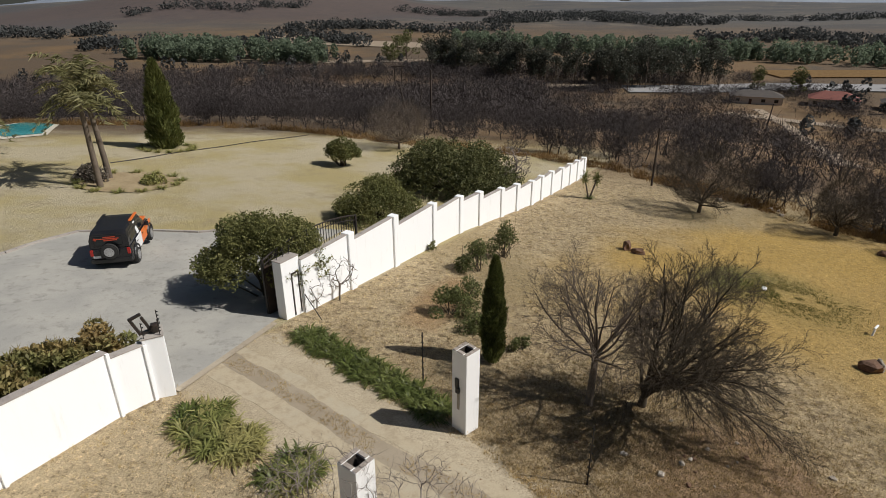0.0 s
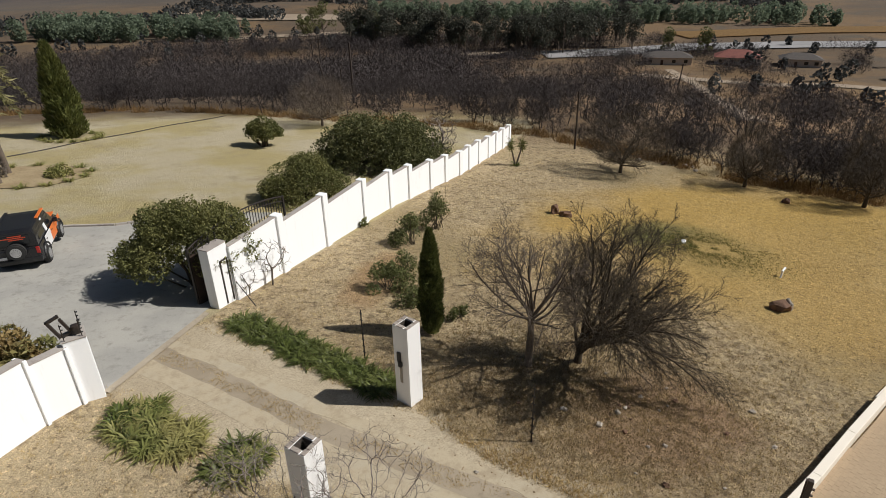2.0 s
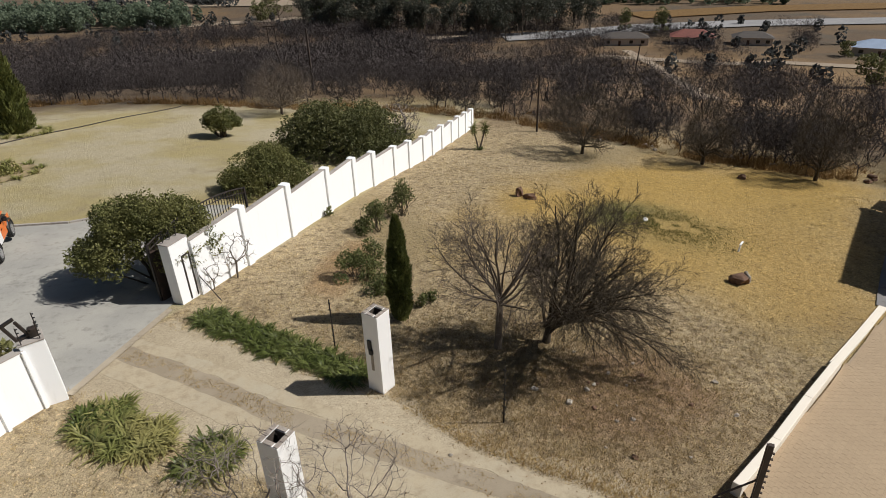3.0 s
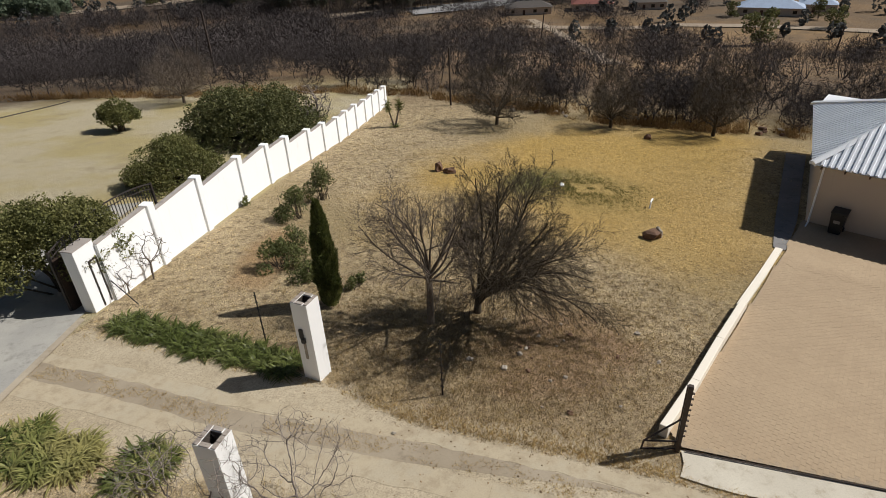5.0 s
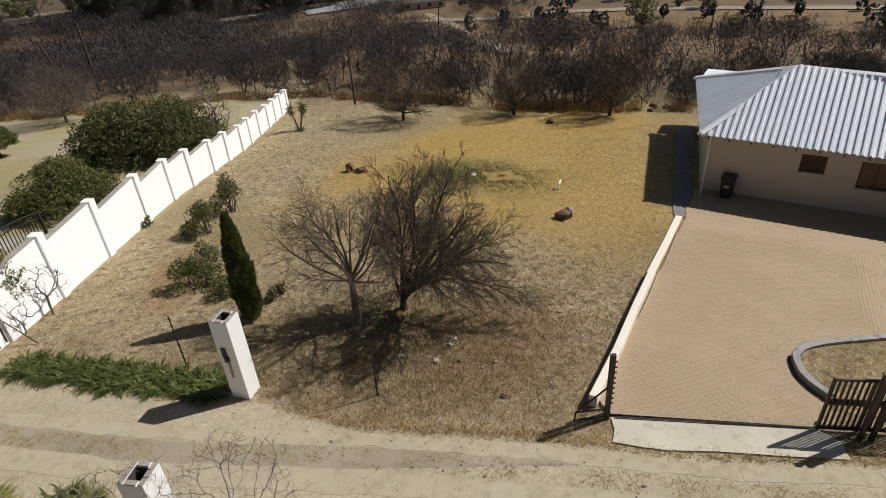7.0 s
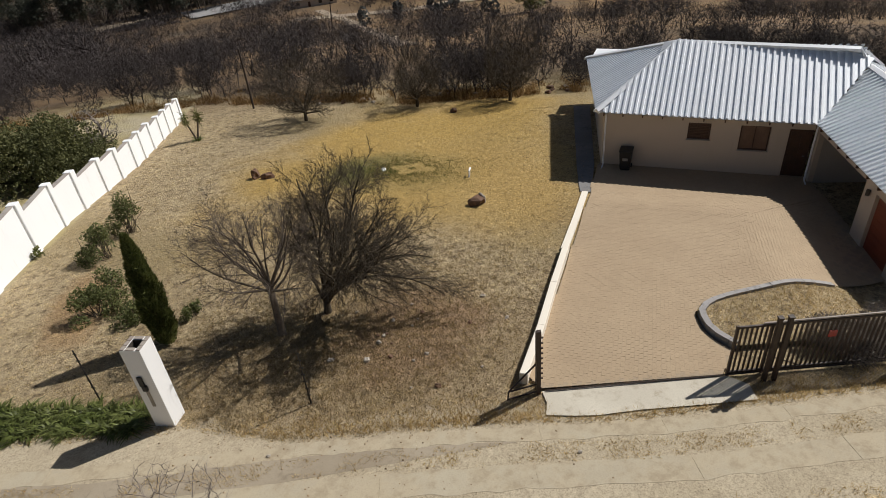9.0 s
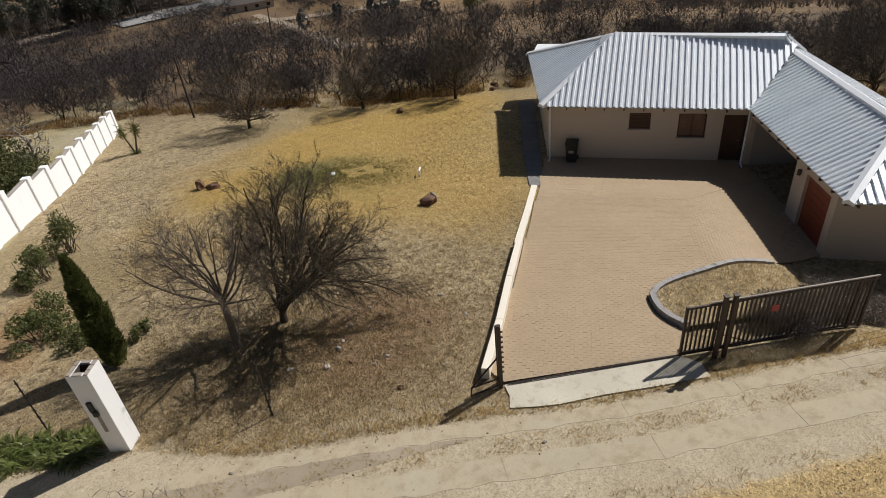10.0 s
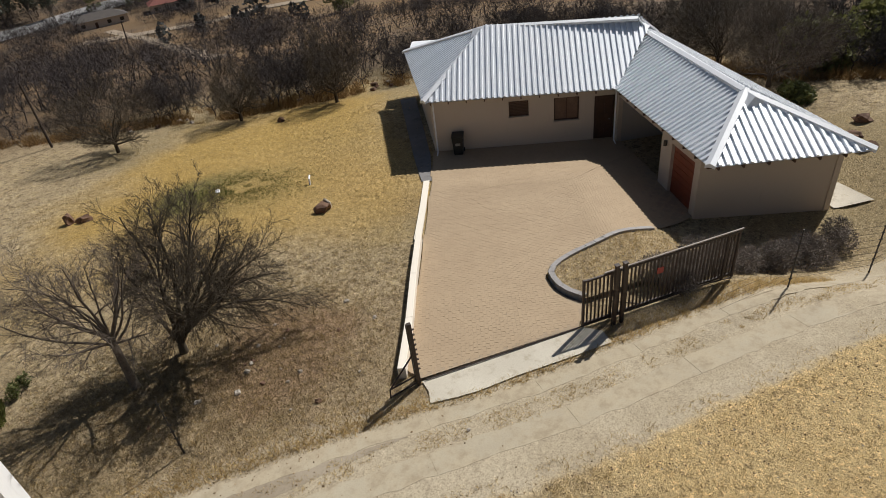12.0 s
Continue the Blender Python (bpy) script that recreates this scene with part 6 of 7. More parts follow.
# ================= stones and litter =================
def stone(p, size, seed, material=ROCK, name="rock", label="brown weathered rock on dry grass", flat=0.6):
    r = np.random.default_rng(seed)
    bm = bmesh.new()
    bmesh.ops.create_icosphere(bm, subdivisions=2, radius=0.5)
    for v in bm.verts:
        v.co = Vector(v.co) * (0.85 + 0.55 * noise.noise(Vector(v.co) * 2.6 + Vector((seed * 1.7, 0, 0)))) 
        v.co = Vector((v.co.x * size[0], v.co.y * size[1], v.co.z * size[2]))
    me = bpy.data.meshes.new(name)
    bm.to_mesh(me)
    bm.free()
    me.materials.append(material)
    ob = part(name, me)
    ob.matrix_basis = Matrix.Translation(at(*p, size[2] * 0.25)) @ pose(0, 0, 0, 0, 0, float(r.random() * 360))
    return tagged(ob, label, "rock")


stone((14.75, 17.1), (0.85, 0.75, 0.62), 1, ROCK, "tree_stump", "rough dark tree stump with pale broken top")
stone((15.05, 17.15), (0.5, 0.3, 0.62), 2, STONE, "tree_stump", "pale splintered piece of stump")
stone((9.6, 28.55), (0.55, 0.5, 0.75), 3)
stone((10.1, 28.0), (0.8, 0.5, 0.45), 4)
stone((24.3, 30.0), (0.6, 0.5, 0.4), 5)
for k, (p, s) in enumerate((((29.9, -1.0), 0.9), ((28.3, -0.8), 0.95), ((27.4, -1.4), 0.8), ((34.0, -2.2), 0.7), ((35.2, -3.0), 0.8))):
    stone(p, (s, s * 0.8, s * 0.5), 20 + k, label="brown boulder at the edge of the yard")
bm = rod(bmesh.new(), (0, 0, 0), (0.12, 0.08, 0.34), 0.04, 0.04)
rod(bm, (0.02, 0.0, 0.34), (0.28, 0.2, 0.38), 0.045)
ob = tagged(part("pipe", bm, WHITE), "short leaning white pipe in the grass", "pipe")
ob.matrix_basis = Matrix.Translation(at(16.71, 19.85, -0.05))
r = np.random.default_rng(23)
for k in range(46):
    p = (6.9 + r.normal() * 1.3, 11.6 + r.normal() * 1.3) if k < 26 else (20 + r.random() * 14, 0)
    if k >= 26:
        t = r.random()
        p = (20 + 13 * t + r.normal() * 0.6, 41.5 - 13.5 * t + r.normal() * 0.6)
    s = 0.08 + 0.16 * r.random() if k < 26 else 0.25 + 0.4 * r.random()
    stone(p, (s, s * 0.8, s * 0.6), 50 + k, STONE if r.random() < 0.6 else ROCK, "stone", "small weathered stone lying in dry grass")
tagged(stone((14.6, 24.0), (0.3, 0.25, 0.2), 131, WHITE, "stone", "pale stone at the green patch"))
tagged(stone((7.0, 5.2), (0.12, 0.1, 0.08), 130, STONE, "stone", "small weathered stone by the track"))


# ================= poles =================
def pole(p, high, r0=0.13, lean=(0, 0), cross=0.0, label="tarred wooden utility pole"):
    base = thing("utility_pole", label, "pole", at(*p))
    part("shaft", rod(bmesh.new(), (0, 0, -0.5), (lean[0], lean[1], high), r0, r0 * 0.75), POLE, base)
    if cross:
        part("crossarm", boxes(((lean[0] - cross / 2, lean[1] - 0.06, high - 0.4), (lean[0] + cross / 2, lean[1] + 0.06, high - 0.25))), POLE, base)
        for s in (-0.45, 0, 0.45):
            part("insulator", rod(bmesh.new(), (lean[0] + s * cross, lean[1], high - 0.25), (lean[0] + s * cross, lean[1], high - 0.05), 0.05), STEEL, base)


pole((-1.4, 73.0), 7.0, 0.14)
pole((-3.5, 66.5), 5.2, 0.09, (-1.2, 0.5), label="leaning bare wooden pole")
pole((-3.2, 65.5), 4.6, 0.06, (1.0, 0.6), label="leaning bare wooden pole")
pole((16.2, 44.3), 4.5, 0.09, label="slim dark wooden pole at the thicket")
pole((90.5, 166.4), 8.5, 0.2, (0.8, 0), 1.6)
pole((148.5, 101.5), 10.0, 0.22, (1.0, 0), 1.8)
pole((113.0, 87.5), 7.0, 0.18, (0.6, 0))
for x in (-21.8, -18.7):
    pole((x, 282.0), 9.0, 0.3, (0, 0), 0)
bm = boxes(((-23.5, 281.7, float(land(-20, 282)) + 8.3), (-17.0, 282.3, float(land(-20, 282)) + 8.8)))
tagged(part("pole_crossbeam", bm, POLE), "timber crossbeam joining two poles", "beam")


# ================= thickets =================
EDGE_AZ = [-60, -39, -33, -15, -5, 9, 16.5, 26.5, 34.3, 44.5, 53, 72, 85, 110]
EDGE_R = [90, 82, 70, 63, 55.5, 53, 49.5, 45, 41.2, 41, 42, 41, 35.5, 37]


def edge(az):
    return np.interp(az, EDGE_AZ, EDGE_R)


def bush_bits(seed, high, wide, n, length, width, stems):
    """A rounded leafless crown of slivers that point every way, on a few stems."""
    r = np.random.default_rng(seed)
    c = ball_points(n, (0, 0, high * 0.58), (wide / 2, wide / 2, high * 0.42), r, 0.2)
    lump = 1 + 0.22 * np.sin(c[:, 0] * 2.3 + seed) * np.sin(c[:, 1] * 2.1 - seed)
    c *= lump[:, None]
    c = c[c[:, 2] > 0.05]
    d = (c - [0, 0, high * 0.3]) * 0.45 + r.normal(size=c.shape)
    tw = blades(c, d, length * (0.5 + r.random(len(c))), width * (0.6 + 0.8 * r.random(len(c))), r)
    tips = ball_points(stems, (0, 0, high * 0.7), (wide * 0.42, wide * 0.42, high * 0.28), r)
    a = np.stack([r.normal(size=stems) * 0.15, r.normal(size=stems) * 0.15, np.full(stems, -0.2)], 1)
    mid = a * 0.4 + tips * 0.45 + r.normal(size=tips.shape) * 0.15
    st = merged(sticks(a, mid, 0.06, 0.04, 4), sticks(mid, tips, 0.04, 0.012, 3))
    return st, tw


NEAR = []
for k in range(6):
    r = np.random.default_rng(310 + k)
    high, wide = 3.4 + 0.35 * k, 3.6 + 0.3 * (k % 3)
    goals = ball_points(230, (0, 0, high * 0.6), (wide / 2, wide / 2, high * 0.4), r, 0.25)
    bits, pos, rad = bare_tree(320 + k, [(0, 0, -0.2), (0.04, 0, 0.15), (0.08, 0.05, 0.45)], goals, 0.24, 0.011, TWIG, 240, 0.3, 4.0, 2100, 0.46, thick=0.07, power=2.4)
    bits[1][1].materials[0] = TWIG
    NEAR.append(bits)
r = np.random.default_rng(77)
count = 0
while count < 300:
    az = -42 + 142 * r.random()
    rad = edge(az) + 1.2 + (15 if az < 12 else 11) * r.random() ** 1.2
    x, y = rad * math.sin(radians(az)), rad * math.cos(radians(az))
    if 38 < az and math.hypot(x - 29, y - 13) < 10.5:
        continue
    k = int(r.integers(0, 6))
    s = 0.55 + 0.5 * r.random()
    if rad < edge(az) + 4:
        s *= 0.85
    base = plant("thicket_bush", "leafless grey-brown thorn bush in the thicket", "bush", at(x, y, -0.05), [("branchwork", NEAR[k][0][1]), ("twig_crown", NEAR[k][1][1])], "thicket bushes", float(r.random() * 360))
    base.scale = (s, s, s * (0.8 + 0.3 * r.random()))
    count += 1


def far_thicket():
    r = np.random.default_rng(78)
    kinds = [merged(*bush_bits(400 + k, 4.0, 4.8, 420, 0.7, 0.036, 4)) for k in range(6)]
    verts, tris, n, made = [], [], 0, 0
    while made < 1500:
        az = -46 + 150 * r.random()
        far = 345 if az < 6 else 170
        rad = edge(az) + 12 + (far - 55) * r.random() ** 0.8
        x, y = rad * math.sin(radians(az)), rad * math.cos(radians(az))
        # clearings with grass, more of them to the east
        clear = noise.noise(Vector((x / 34.0, y / 34.0, 3.1)))
        if az > 10 and rad > edge(az) + (34 if az < 32 else 15) and clear > -0.16 and r.random() > 0.04:
            continue
        if az <= 10 and rad > 110 and clear > (0.42 if rad < 230 else 0.28):
            continue
        if seg_far(x, y, (101, 166), (58, 88)) < 5 or seg_far(x, y, (58, 88), (47, 66)) < 3:
            continue
        v, t = kinds[int(r.integers(0, 6))]
        a, s = r.random() * 6.283, 0.5 + 0.65 * r.random()
        c, q = math.cos(a) * s, math.sin(a) * s
        w = np.stack([v[:, 0] * c - v[:, 1] * q + x, v[:, 0] * q + v[:, 1] * c + y, v[:, 2] * s * 0.95 + float(land(x, y))], 1)
        verts.append(w)
        tris.append(t + n)
        n += len(w)
        made += 1
    kinds = [merged(*bush_bits(410 + k, 4.4, 5.6, 150, 1.0, 0.09, 2)) for k in range(5)]
    roads = [((80, 268), (150, 272)), ((150, 272), (260, 250)), ((-90, 287), (57, 276)), ((57, 276), (90, 272)), ((116, 222), (101, 166)), ((101, 166), (58, 88)), ((100, 212), (174, 165)), ((174, 165), (240, 90)), ((122, 236), (168, 219))]
    made = 0
    while made < 3400:
        az = -46 + 106 * r.random()
        rad = 95 + 235 * math.sqrt(r.random())
        x, y = rad * math.sin(radians(az)), rad * math.cos(radians(az))
        clear = noise.noise(Vector((x / 40.0, y / 40.0, 8.4)))
        if rad < edge(az) + 12 or clear > (0.3 if az < 4 or (az < 27 and rad > 165) else -0.02) or (az > 42 and rad > 190):
            continue
        if min(float(seg_far(x, y, a, b)) for a, b in roads) < 9:
            continue
        v, t = kinds[int(r.integers(0, 5))]
        a, s = r.random() * 6.283, (1.0 + 0.75 * r.random() if az < 10 and rad > 105 else 0.6 + 0.7 * r.random())
        c, q = math.cos(a) * s, math.sin(a) * s
        w = np.stack([v[:, 0] * c - v[:, 1] * q + x, v[:, 0] * q + v[:, 1] * c + y, v[:, 2] * s * 0.9 + float(land(x, y))], 1)
        verts.append(w)
        tris.append(t + n)
        n += len(w)
        made += 1
    ob = part("far_thicket", tri_mesh("far_thicket", np.concatenate(verts), np.concatenate(tris), TWIG))
    tagged(ob, "leafless grey-brown thicket running down into the valley", "thicket", kind="stuff")


far_thicket()


# scrub leaves greyed like the hills, with haze in the colour
LEAF_SCRUB = leaf_material("far_scrub_leaves", (0.076, 0.078, 0.074), (0.062, 0.065, 0.064), 0.8, 0.3)


# ================= gum trees and far woods =================
def gum_bits(seed, high, wide, count, leaf, material, bare=0.35):
    r = np.random.default_rng(seed)
    cl = [(r.normal() * wide * 0.2, r.normal() * wide * 0.2, high * (bare + (1 - bare) * r.random()), wide * (0.16 + 0.14 * r.random())) for _ in range(13)]
    pts = np.concatenate([ball_points(count // 13, c[:3], (c[3], c[3], c[3] * 0.75), r, 0.4) for c in cl])
    lv = leaves(pts, leaf * (0.6 + 0.8 * r.random(len(pts))), r, 0.4, 1.3)
    c = np.array([q[:3] for q in cl])
    a = np.stack([c[:, 0] * 0.08, c[:, 1] * 0.08, np.full(13, high * bare * 0.75)], 1)
    st = merged(sticks([(0, 0, -0.5)], [(0, 0, high * 0.75)], high * 0.017, high * 0.007, 6), sticks(a, c, high * 0.008, high * 0.003, 4))
    return tri_mesh("trunk", *st, BARK), tri_mesh("crown", *lv, material)


GUMS = [gum_bits(500 + k, 15 + 1.2 * k, 8.5 + k * 0.6, 900, 0.6, LEAF_GUM) for k in range(5)]
DARKS = [gum_bits(520 + k, 11 + 2 * k, 9 + k, 1500, 0.55, LEAF_DARK, 0.15) for k in range(3)]
r = np.random.default_rng(91)


def far_tree(x, y, s, bits, label, group, name="gum_tree"):
    ob = plant(name, label, "tree", at(x, y, -0.3), [("trunk", bits[0]), ("crown", bits[1])], group, float(r.random() * 360))
    ob.scale = (s, s, s)


for k in range(95):
    t = r.random()
    x = -8 + 140 * t
    y = 318 - 58 * min(1, t * 1.9) + r.random() * 34 + (12 if x > 90 else 0)
    far_tree(x, y, 0.65 + 0.4 * r.random(), GUMS[int(r.integers(0, 5))], "tall grey-green gum tree in the valley", "valley gum trees")
for x, y, s in ((-31, 371, 1.0), (-22, 385, 1.05), (-27, 378, 0.9), (2, 335, 1.2), (8, 328, 1.1), (137, 265, 0.75), (146, 250, 0.85), (141.4, 133.6, 0.95), (190, 150, 0.7), (200, 165, 0.6), (181, 186, 0.55)):
    far_tree(x, y, s, DARKS[int(r.integers(0, 3))], "dark evergreen tree standing in the valley", "dark valley trees", "evergreen_tree")


def far_wood(name, label, spots, material, seed, leaf=1.7, per=70, wide=0.3):
    r = np.random.default_rng(seed)
    bits = []
    for x, y, h in spots:
        z = float(land(x, y))
        p = ball_points(per, (x, y, z + h * 0.52), (h * wide, h * wide, h * 0.5), r, 0.4)
        bits.append(leaves(p, leaf * (0.6 + 0.8 * r.random(per)), r, 0.5, 1.3))
    tagged(part(name, tri_mesh(name, *merged(*bits), material)), label, "woodland", kind="stuff")


r = np.random.default_rng(92)
spots = []
for k in range(260):                                    # green belt across the valley
    t = r.random()
    x = 10 + 260 * t
    spots.append((x, 452 - 130 * t + r.random() * 45, 7 + 5 * r.random()))
for k in range(150):
    t = r.random()
    spots.append((-200 + 130 * t + r.normal() * 5, 385 - 30 * t + r.random() * 40, 8 + 6 * r.random()))
far_wood("poplar_belt", "belt of green trees across the valley", spots, LEAF_POPLAR, 93, 1.1, 170)
spots = []
for k in range(40):
    az, rad = radians(-40 + 45 * r.random()), 300 + 80 * r.random()
    spots.append((rad * math.sin(az), rad * math.cos(az), 4 + 4 * r.random()))
hill_spots = []
for a0, a1, r0, r1, n in ((-30, -6, 470, 520, 90), (-14, 6, 600, 660, 80), (4, 24, 760, 860, 110), (10, 40, 1050, 1200, 150), (-4, 14, 980, 1080, 90), (22, 36, 560, 620, 70), (-40, -28, 620, 690, 50), (-26, -12, 900, 960, 50)):
    for k in range(n):
        t = r.random()
        az, rad = radians(a0 + (a1 - a0) * t), r0 + (r1 - r0) * (0.5 + 0.4 * math.sin(t * 9 + a0)) + r.normal() * 12
        hill_spots.append((rad * math.sin(az), rad * math.cos(az), (5 + 5 * r.random()) * (rad / 700) ** 0.4))
for k in range(70):
    az, rad = radians(30 + 45 * r.random()), 190 + 140 * r.random()
    spots.append((rad * math.sin(az), rad * math.cos(az), 4 + 4 * r.random()))
far_wood("valley_scrub", "scattered dark scrub and trees over the far valley", spots, LEAF_SCRUB, 94, 1.1, 60)
far_wood("hill_scrub", "dark belts of trees over the far hills", hill_spots, LEAF_SCRUB, 95, 1.6, 70, 1.1)


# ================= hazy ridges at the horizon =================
# the haze of distance is put into this blue-grey base colour
RIDGE_HAZE = plain("haze_tinted_hills", (0.235, 0.265, 0.32), (0.20, 0.228, 0.28), (0.16, 0.185, 0.235), 0.0016, 0.008, 1.0, relief=0)


def far_ridge(name, radius, low, high, seed):
    """A long range of low hills that closes the view."""
    az = np.radians(np.arange(-75, 90.5, 0.5))
    up = np.array([noise.noise(Vector((a * 9, seed, 0))) + 0.5 * noise.noise(Vector((a * 31, seed, 5))) for a in az])
    crest = 11 + radius * np.tan(np.radians(low + (high - low) * (0.5 + 0.5 * np.clip(up, -1, 1))))
    rows = [(radius * 0.8, np.full(len(az), -330.0)), (radius * 0.93, crest - 0.35 * (crest + 330) * 0.5), (radius, crest), (radius * 1.1, np.full(len(az), -330.0))]
    verts = np.concatenate([np.stack([q * np.sin(az), q * np.cos(az), z], 1) for q, z in rows])
    n = len(az)
    i, j = np.meshgrid(np.arange(3), np.arange(n - 1), indexing="ij")
    a = (i * n + j).ravel()
    tris = np.concatenate([np.stack([a, a + 1, a + n + 1], 1), np.stack([a, a + n + 1, a + n], 1)])
    me = tri_mesh(name, verts, tris, RIDGE_HAZE)
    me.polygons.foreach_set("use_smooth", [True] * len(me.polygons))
    tagged(part(name, me), "hills far behind the valley, coloured blue-grey as haze", "hills", kind="structure")


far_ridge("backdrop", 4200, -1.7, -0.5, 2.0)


# ================= far roads, fields and houses =================
def lane(name, label, pts, wide, material, lift=0.12):
    tagged(part(name, sheet(side_line(pts, -wide / 2) + side_line(pts, wide / 2)[::-1], lift, 12.0), material), label, "road", kind="structure")


lane("far_highway", "grey highway across the valley floor", [(80, 268), (110, 266), (150, 272), (200, 266), (260, 250), (360, 215)], 20, ASPHALT, 0.5)
lane("far_lane", "pale gravel lane in the valley", [(-90, 287), (-37, 274), (4, 277), (57, 276), (90, 272)], 10, DIRTROAD, 0.4)
lane("farm_track", "pale dirt track winding through the veld", [(116, 222), (113, 205), (109, 188), (101, 166), (90, 142), (76, 114), (58, 88), (47, 66)], 3.6, DIRTROAD, 0.15)
lane("farm_yard_road", "pale dirt road past the farm houses", [(100, 212), (131, 184), (152, 181), (174, 165), (205, 130), (240, 90)], 7, DIRTROAD, 0.35)
lane("far_field", "pale stubble field in the valley", [(-150, 520), (-90, 490), (-20, 470), (30, 480)], 40, DIRTROAD, 0.6)
lane("far_field", "ochre field beside the highway", [(165, 312), (240, 312), (330, 290)], 26, GRASS_OCHRE, 0.6)
lane("far_field", "pale stubble field beyond the trees", [(-75, 366), (-35, 372), (0, 376)], 12, DIRTROAD, 0.6)


def far_house(p, turn, w, d, h, roof_high, roof, label):
    base = thing("farm_house", label, "house", at(*p, -0.2), turn)
    part("wall", boxes(((-w / 2, -d / 2, 0), (w / 2, d / 2, h)), bevel=0.03), CREAM, base)
    bm = bmesh.new()
    a, b, e = w / 2 + 0.6, d / 2 + 0.6, w / 2 - d / 2
    vs = [bm.verts.new(q) for q in ((-a, -b, h), (a, -b, h), (a, b, h), (-a, b, h), (-e, 0, h + roof_high), (e, 0, h + roof_high))]
    for q in ((0, 1, 5, 4), (1, 2, 5), (2, 3, 4, 5), (3, 0, 4), (3, 2, 1, 0)):
        bm.faces.new([vs[i] for i in q])
    part("roof", bm, roof, base)
    for k in range(4):
        x = -w / 2 + w * (k + 0.5) / 4
        if k == 1:
            part("door", boxes(((x - 0.5, -d / 2 - 0.04, 0), (x + 0.5, -d / 2 - 0.003, 2.1))), WOOD, base)
        else:
            part("window", boxes(((x - 0.7, -d / 2 - 0.04, 1.0), (x + 0.7, -d / 2 - 0.003, 2.2))), GLASS_DARK, base)


far_house((148, 229), -30, 16, 9, 3, 2.6, ROOF_RED, "farm house with a red roof in the valley")
far_house((196, 183), -45, 22, 10, 3, 2.4, ROOF_BLUE, "long farm house with a blue-grey roof")
far_house((214, 178), -45, 12, 8, 3, 2.2, ROOF_BLUE, "farm house with a blue-grey roof")
far_house((122, 236), -20, 18, 8, 3, 2.0, ROOF_DARK, "farm shed with a dark roof")
far_house((168, 219), -30, 14, 8, 3, 2.0, ROOF_DARK, "farm shed with a dark roof")
far_house((5, 345), 0, 14, 8, 3, 2.4, ROOF_DARK, "far house among trees")


# ================= dry grass =================
def inside(x, y, poly):
    hit = np.zeros(len(x), bool)
    for (x0, y0), (x1, y1) in zip(poly, poly[1:] + poly[:1]):
        c = (y0 > y) != (y1 > y)
        hit ^= c & (x < (x1 - x0) * (y - y0) / ((y1 - y0) or 1e-9) + x0)
    return hit


HOUSE_PTS = [C1, C2, C6, C7, BR, BL]
TRACK_PTS = side_line(TRACK[:5], -0.85) + side_line(TRACK[5:], -0.05) + side_line(TRACK, 2.3)[::-1]


def tufts(name, label, n, area, high, width, material, seed, blades_each=4, keep=None, spread=0.05):
    r = np.random.default_rng(seed)
    x, y = area(r, n)
    ok = ~(inside(x, y, COURT) | inside(x, y, DRIVE) | inside(x, y, TRACK_PTS) | inside(x, y, APRON_PTS) | inside(x, y, HOUSE_PTS))
    if keep is not None:
        ok &= keep(x, y)
    x, y = np.repeat(x[ok], blades_each), np.repeat(y[ok], blades_each)
    m = len(x)
    x, y = x + r.normal(size=m) * spread, y + r.normal(size=m) * spread
    p = np.stack([x, y, land(x, y) - 0.01], 1)
    d = r.normal(size=(m, 3)) * [0.55, 0.55, 0.2] + [0, 0, 0.8]
    tagged(part(name, tri_mesh(name, *blades(p, d, high * (0.5 + r.random(m)), width, r), material)), label, "grass", kind="stuff")


clump = lambda x, y: np.sin(x * 1.7 + 2 * np.sin(y * 0.9)) * np.sin(y * 1.9 + 2 * np.sin(x * 1.1)) + 0.6 * np.sin(x * 5.3 + y * 3.1) * np.sin(y * 4.7 - x * 2.2)


def polar(r, n):
    a, q = np.radians(-62 + 175 * r.random(n)), 5.5 + 40 * r.random(n) ** 1.1
    return q * np.sin(a), q * np.cos(a)


RIGHT_OF_WALL = lambda x, y: (-0.857 * x + 0.515 * y) < 14.1
tufts("dry_grass", "dry straw-coloured grass tufts over the plot", 52000, polar, 0.10, 0.014, GRASS, 201, 4, lambda x, y: RIGHT_OF_WALL(x, y) & (clump(x, y) > -0.45))
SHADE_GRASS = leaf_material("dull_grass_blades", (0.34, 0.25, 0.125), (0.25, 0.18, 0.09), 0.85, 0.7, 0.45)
tufts("dull_grass", "dull brown grass and leaf litter under the trees", 16000, lambda r, n: (5.4 + r.normal(size=n) * 3.4, 12.2 + r.normal(size=n) * 3.0), 0.10, 0.013, SHADE_GRASS, 202, 5, RIGHT_OF_WALL)
tufts("green_grass", "patch of short green grass", 5200, lambda r, n: (lambda a, b: (15.0 + a * 0.62 + b * 0.79, 23.4 - a * 0.79 + b * 0.62))(r.normal(size=n) * 1.8, r.normal(size=n) * 1.1), 0.08, 0.014, LEAF_MOSS, 203, 4, lambda x, y: clump(x * 0.7, y * 0.7) > -0.5)


def rim(r, n):
    az = -40 + 140 * r.random(n)
    q = edge(az) + 0.5 + np.abs(r.normal(size=n)) * 2.2
    return q * np.sin(np.radians(az)), q * np.cos(np.radians(az))


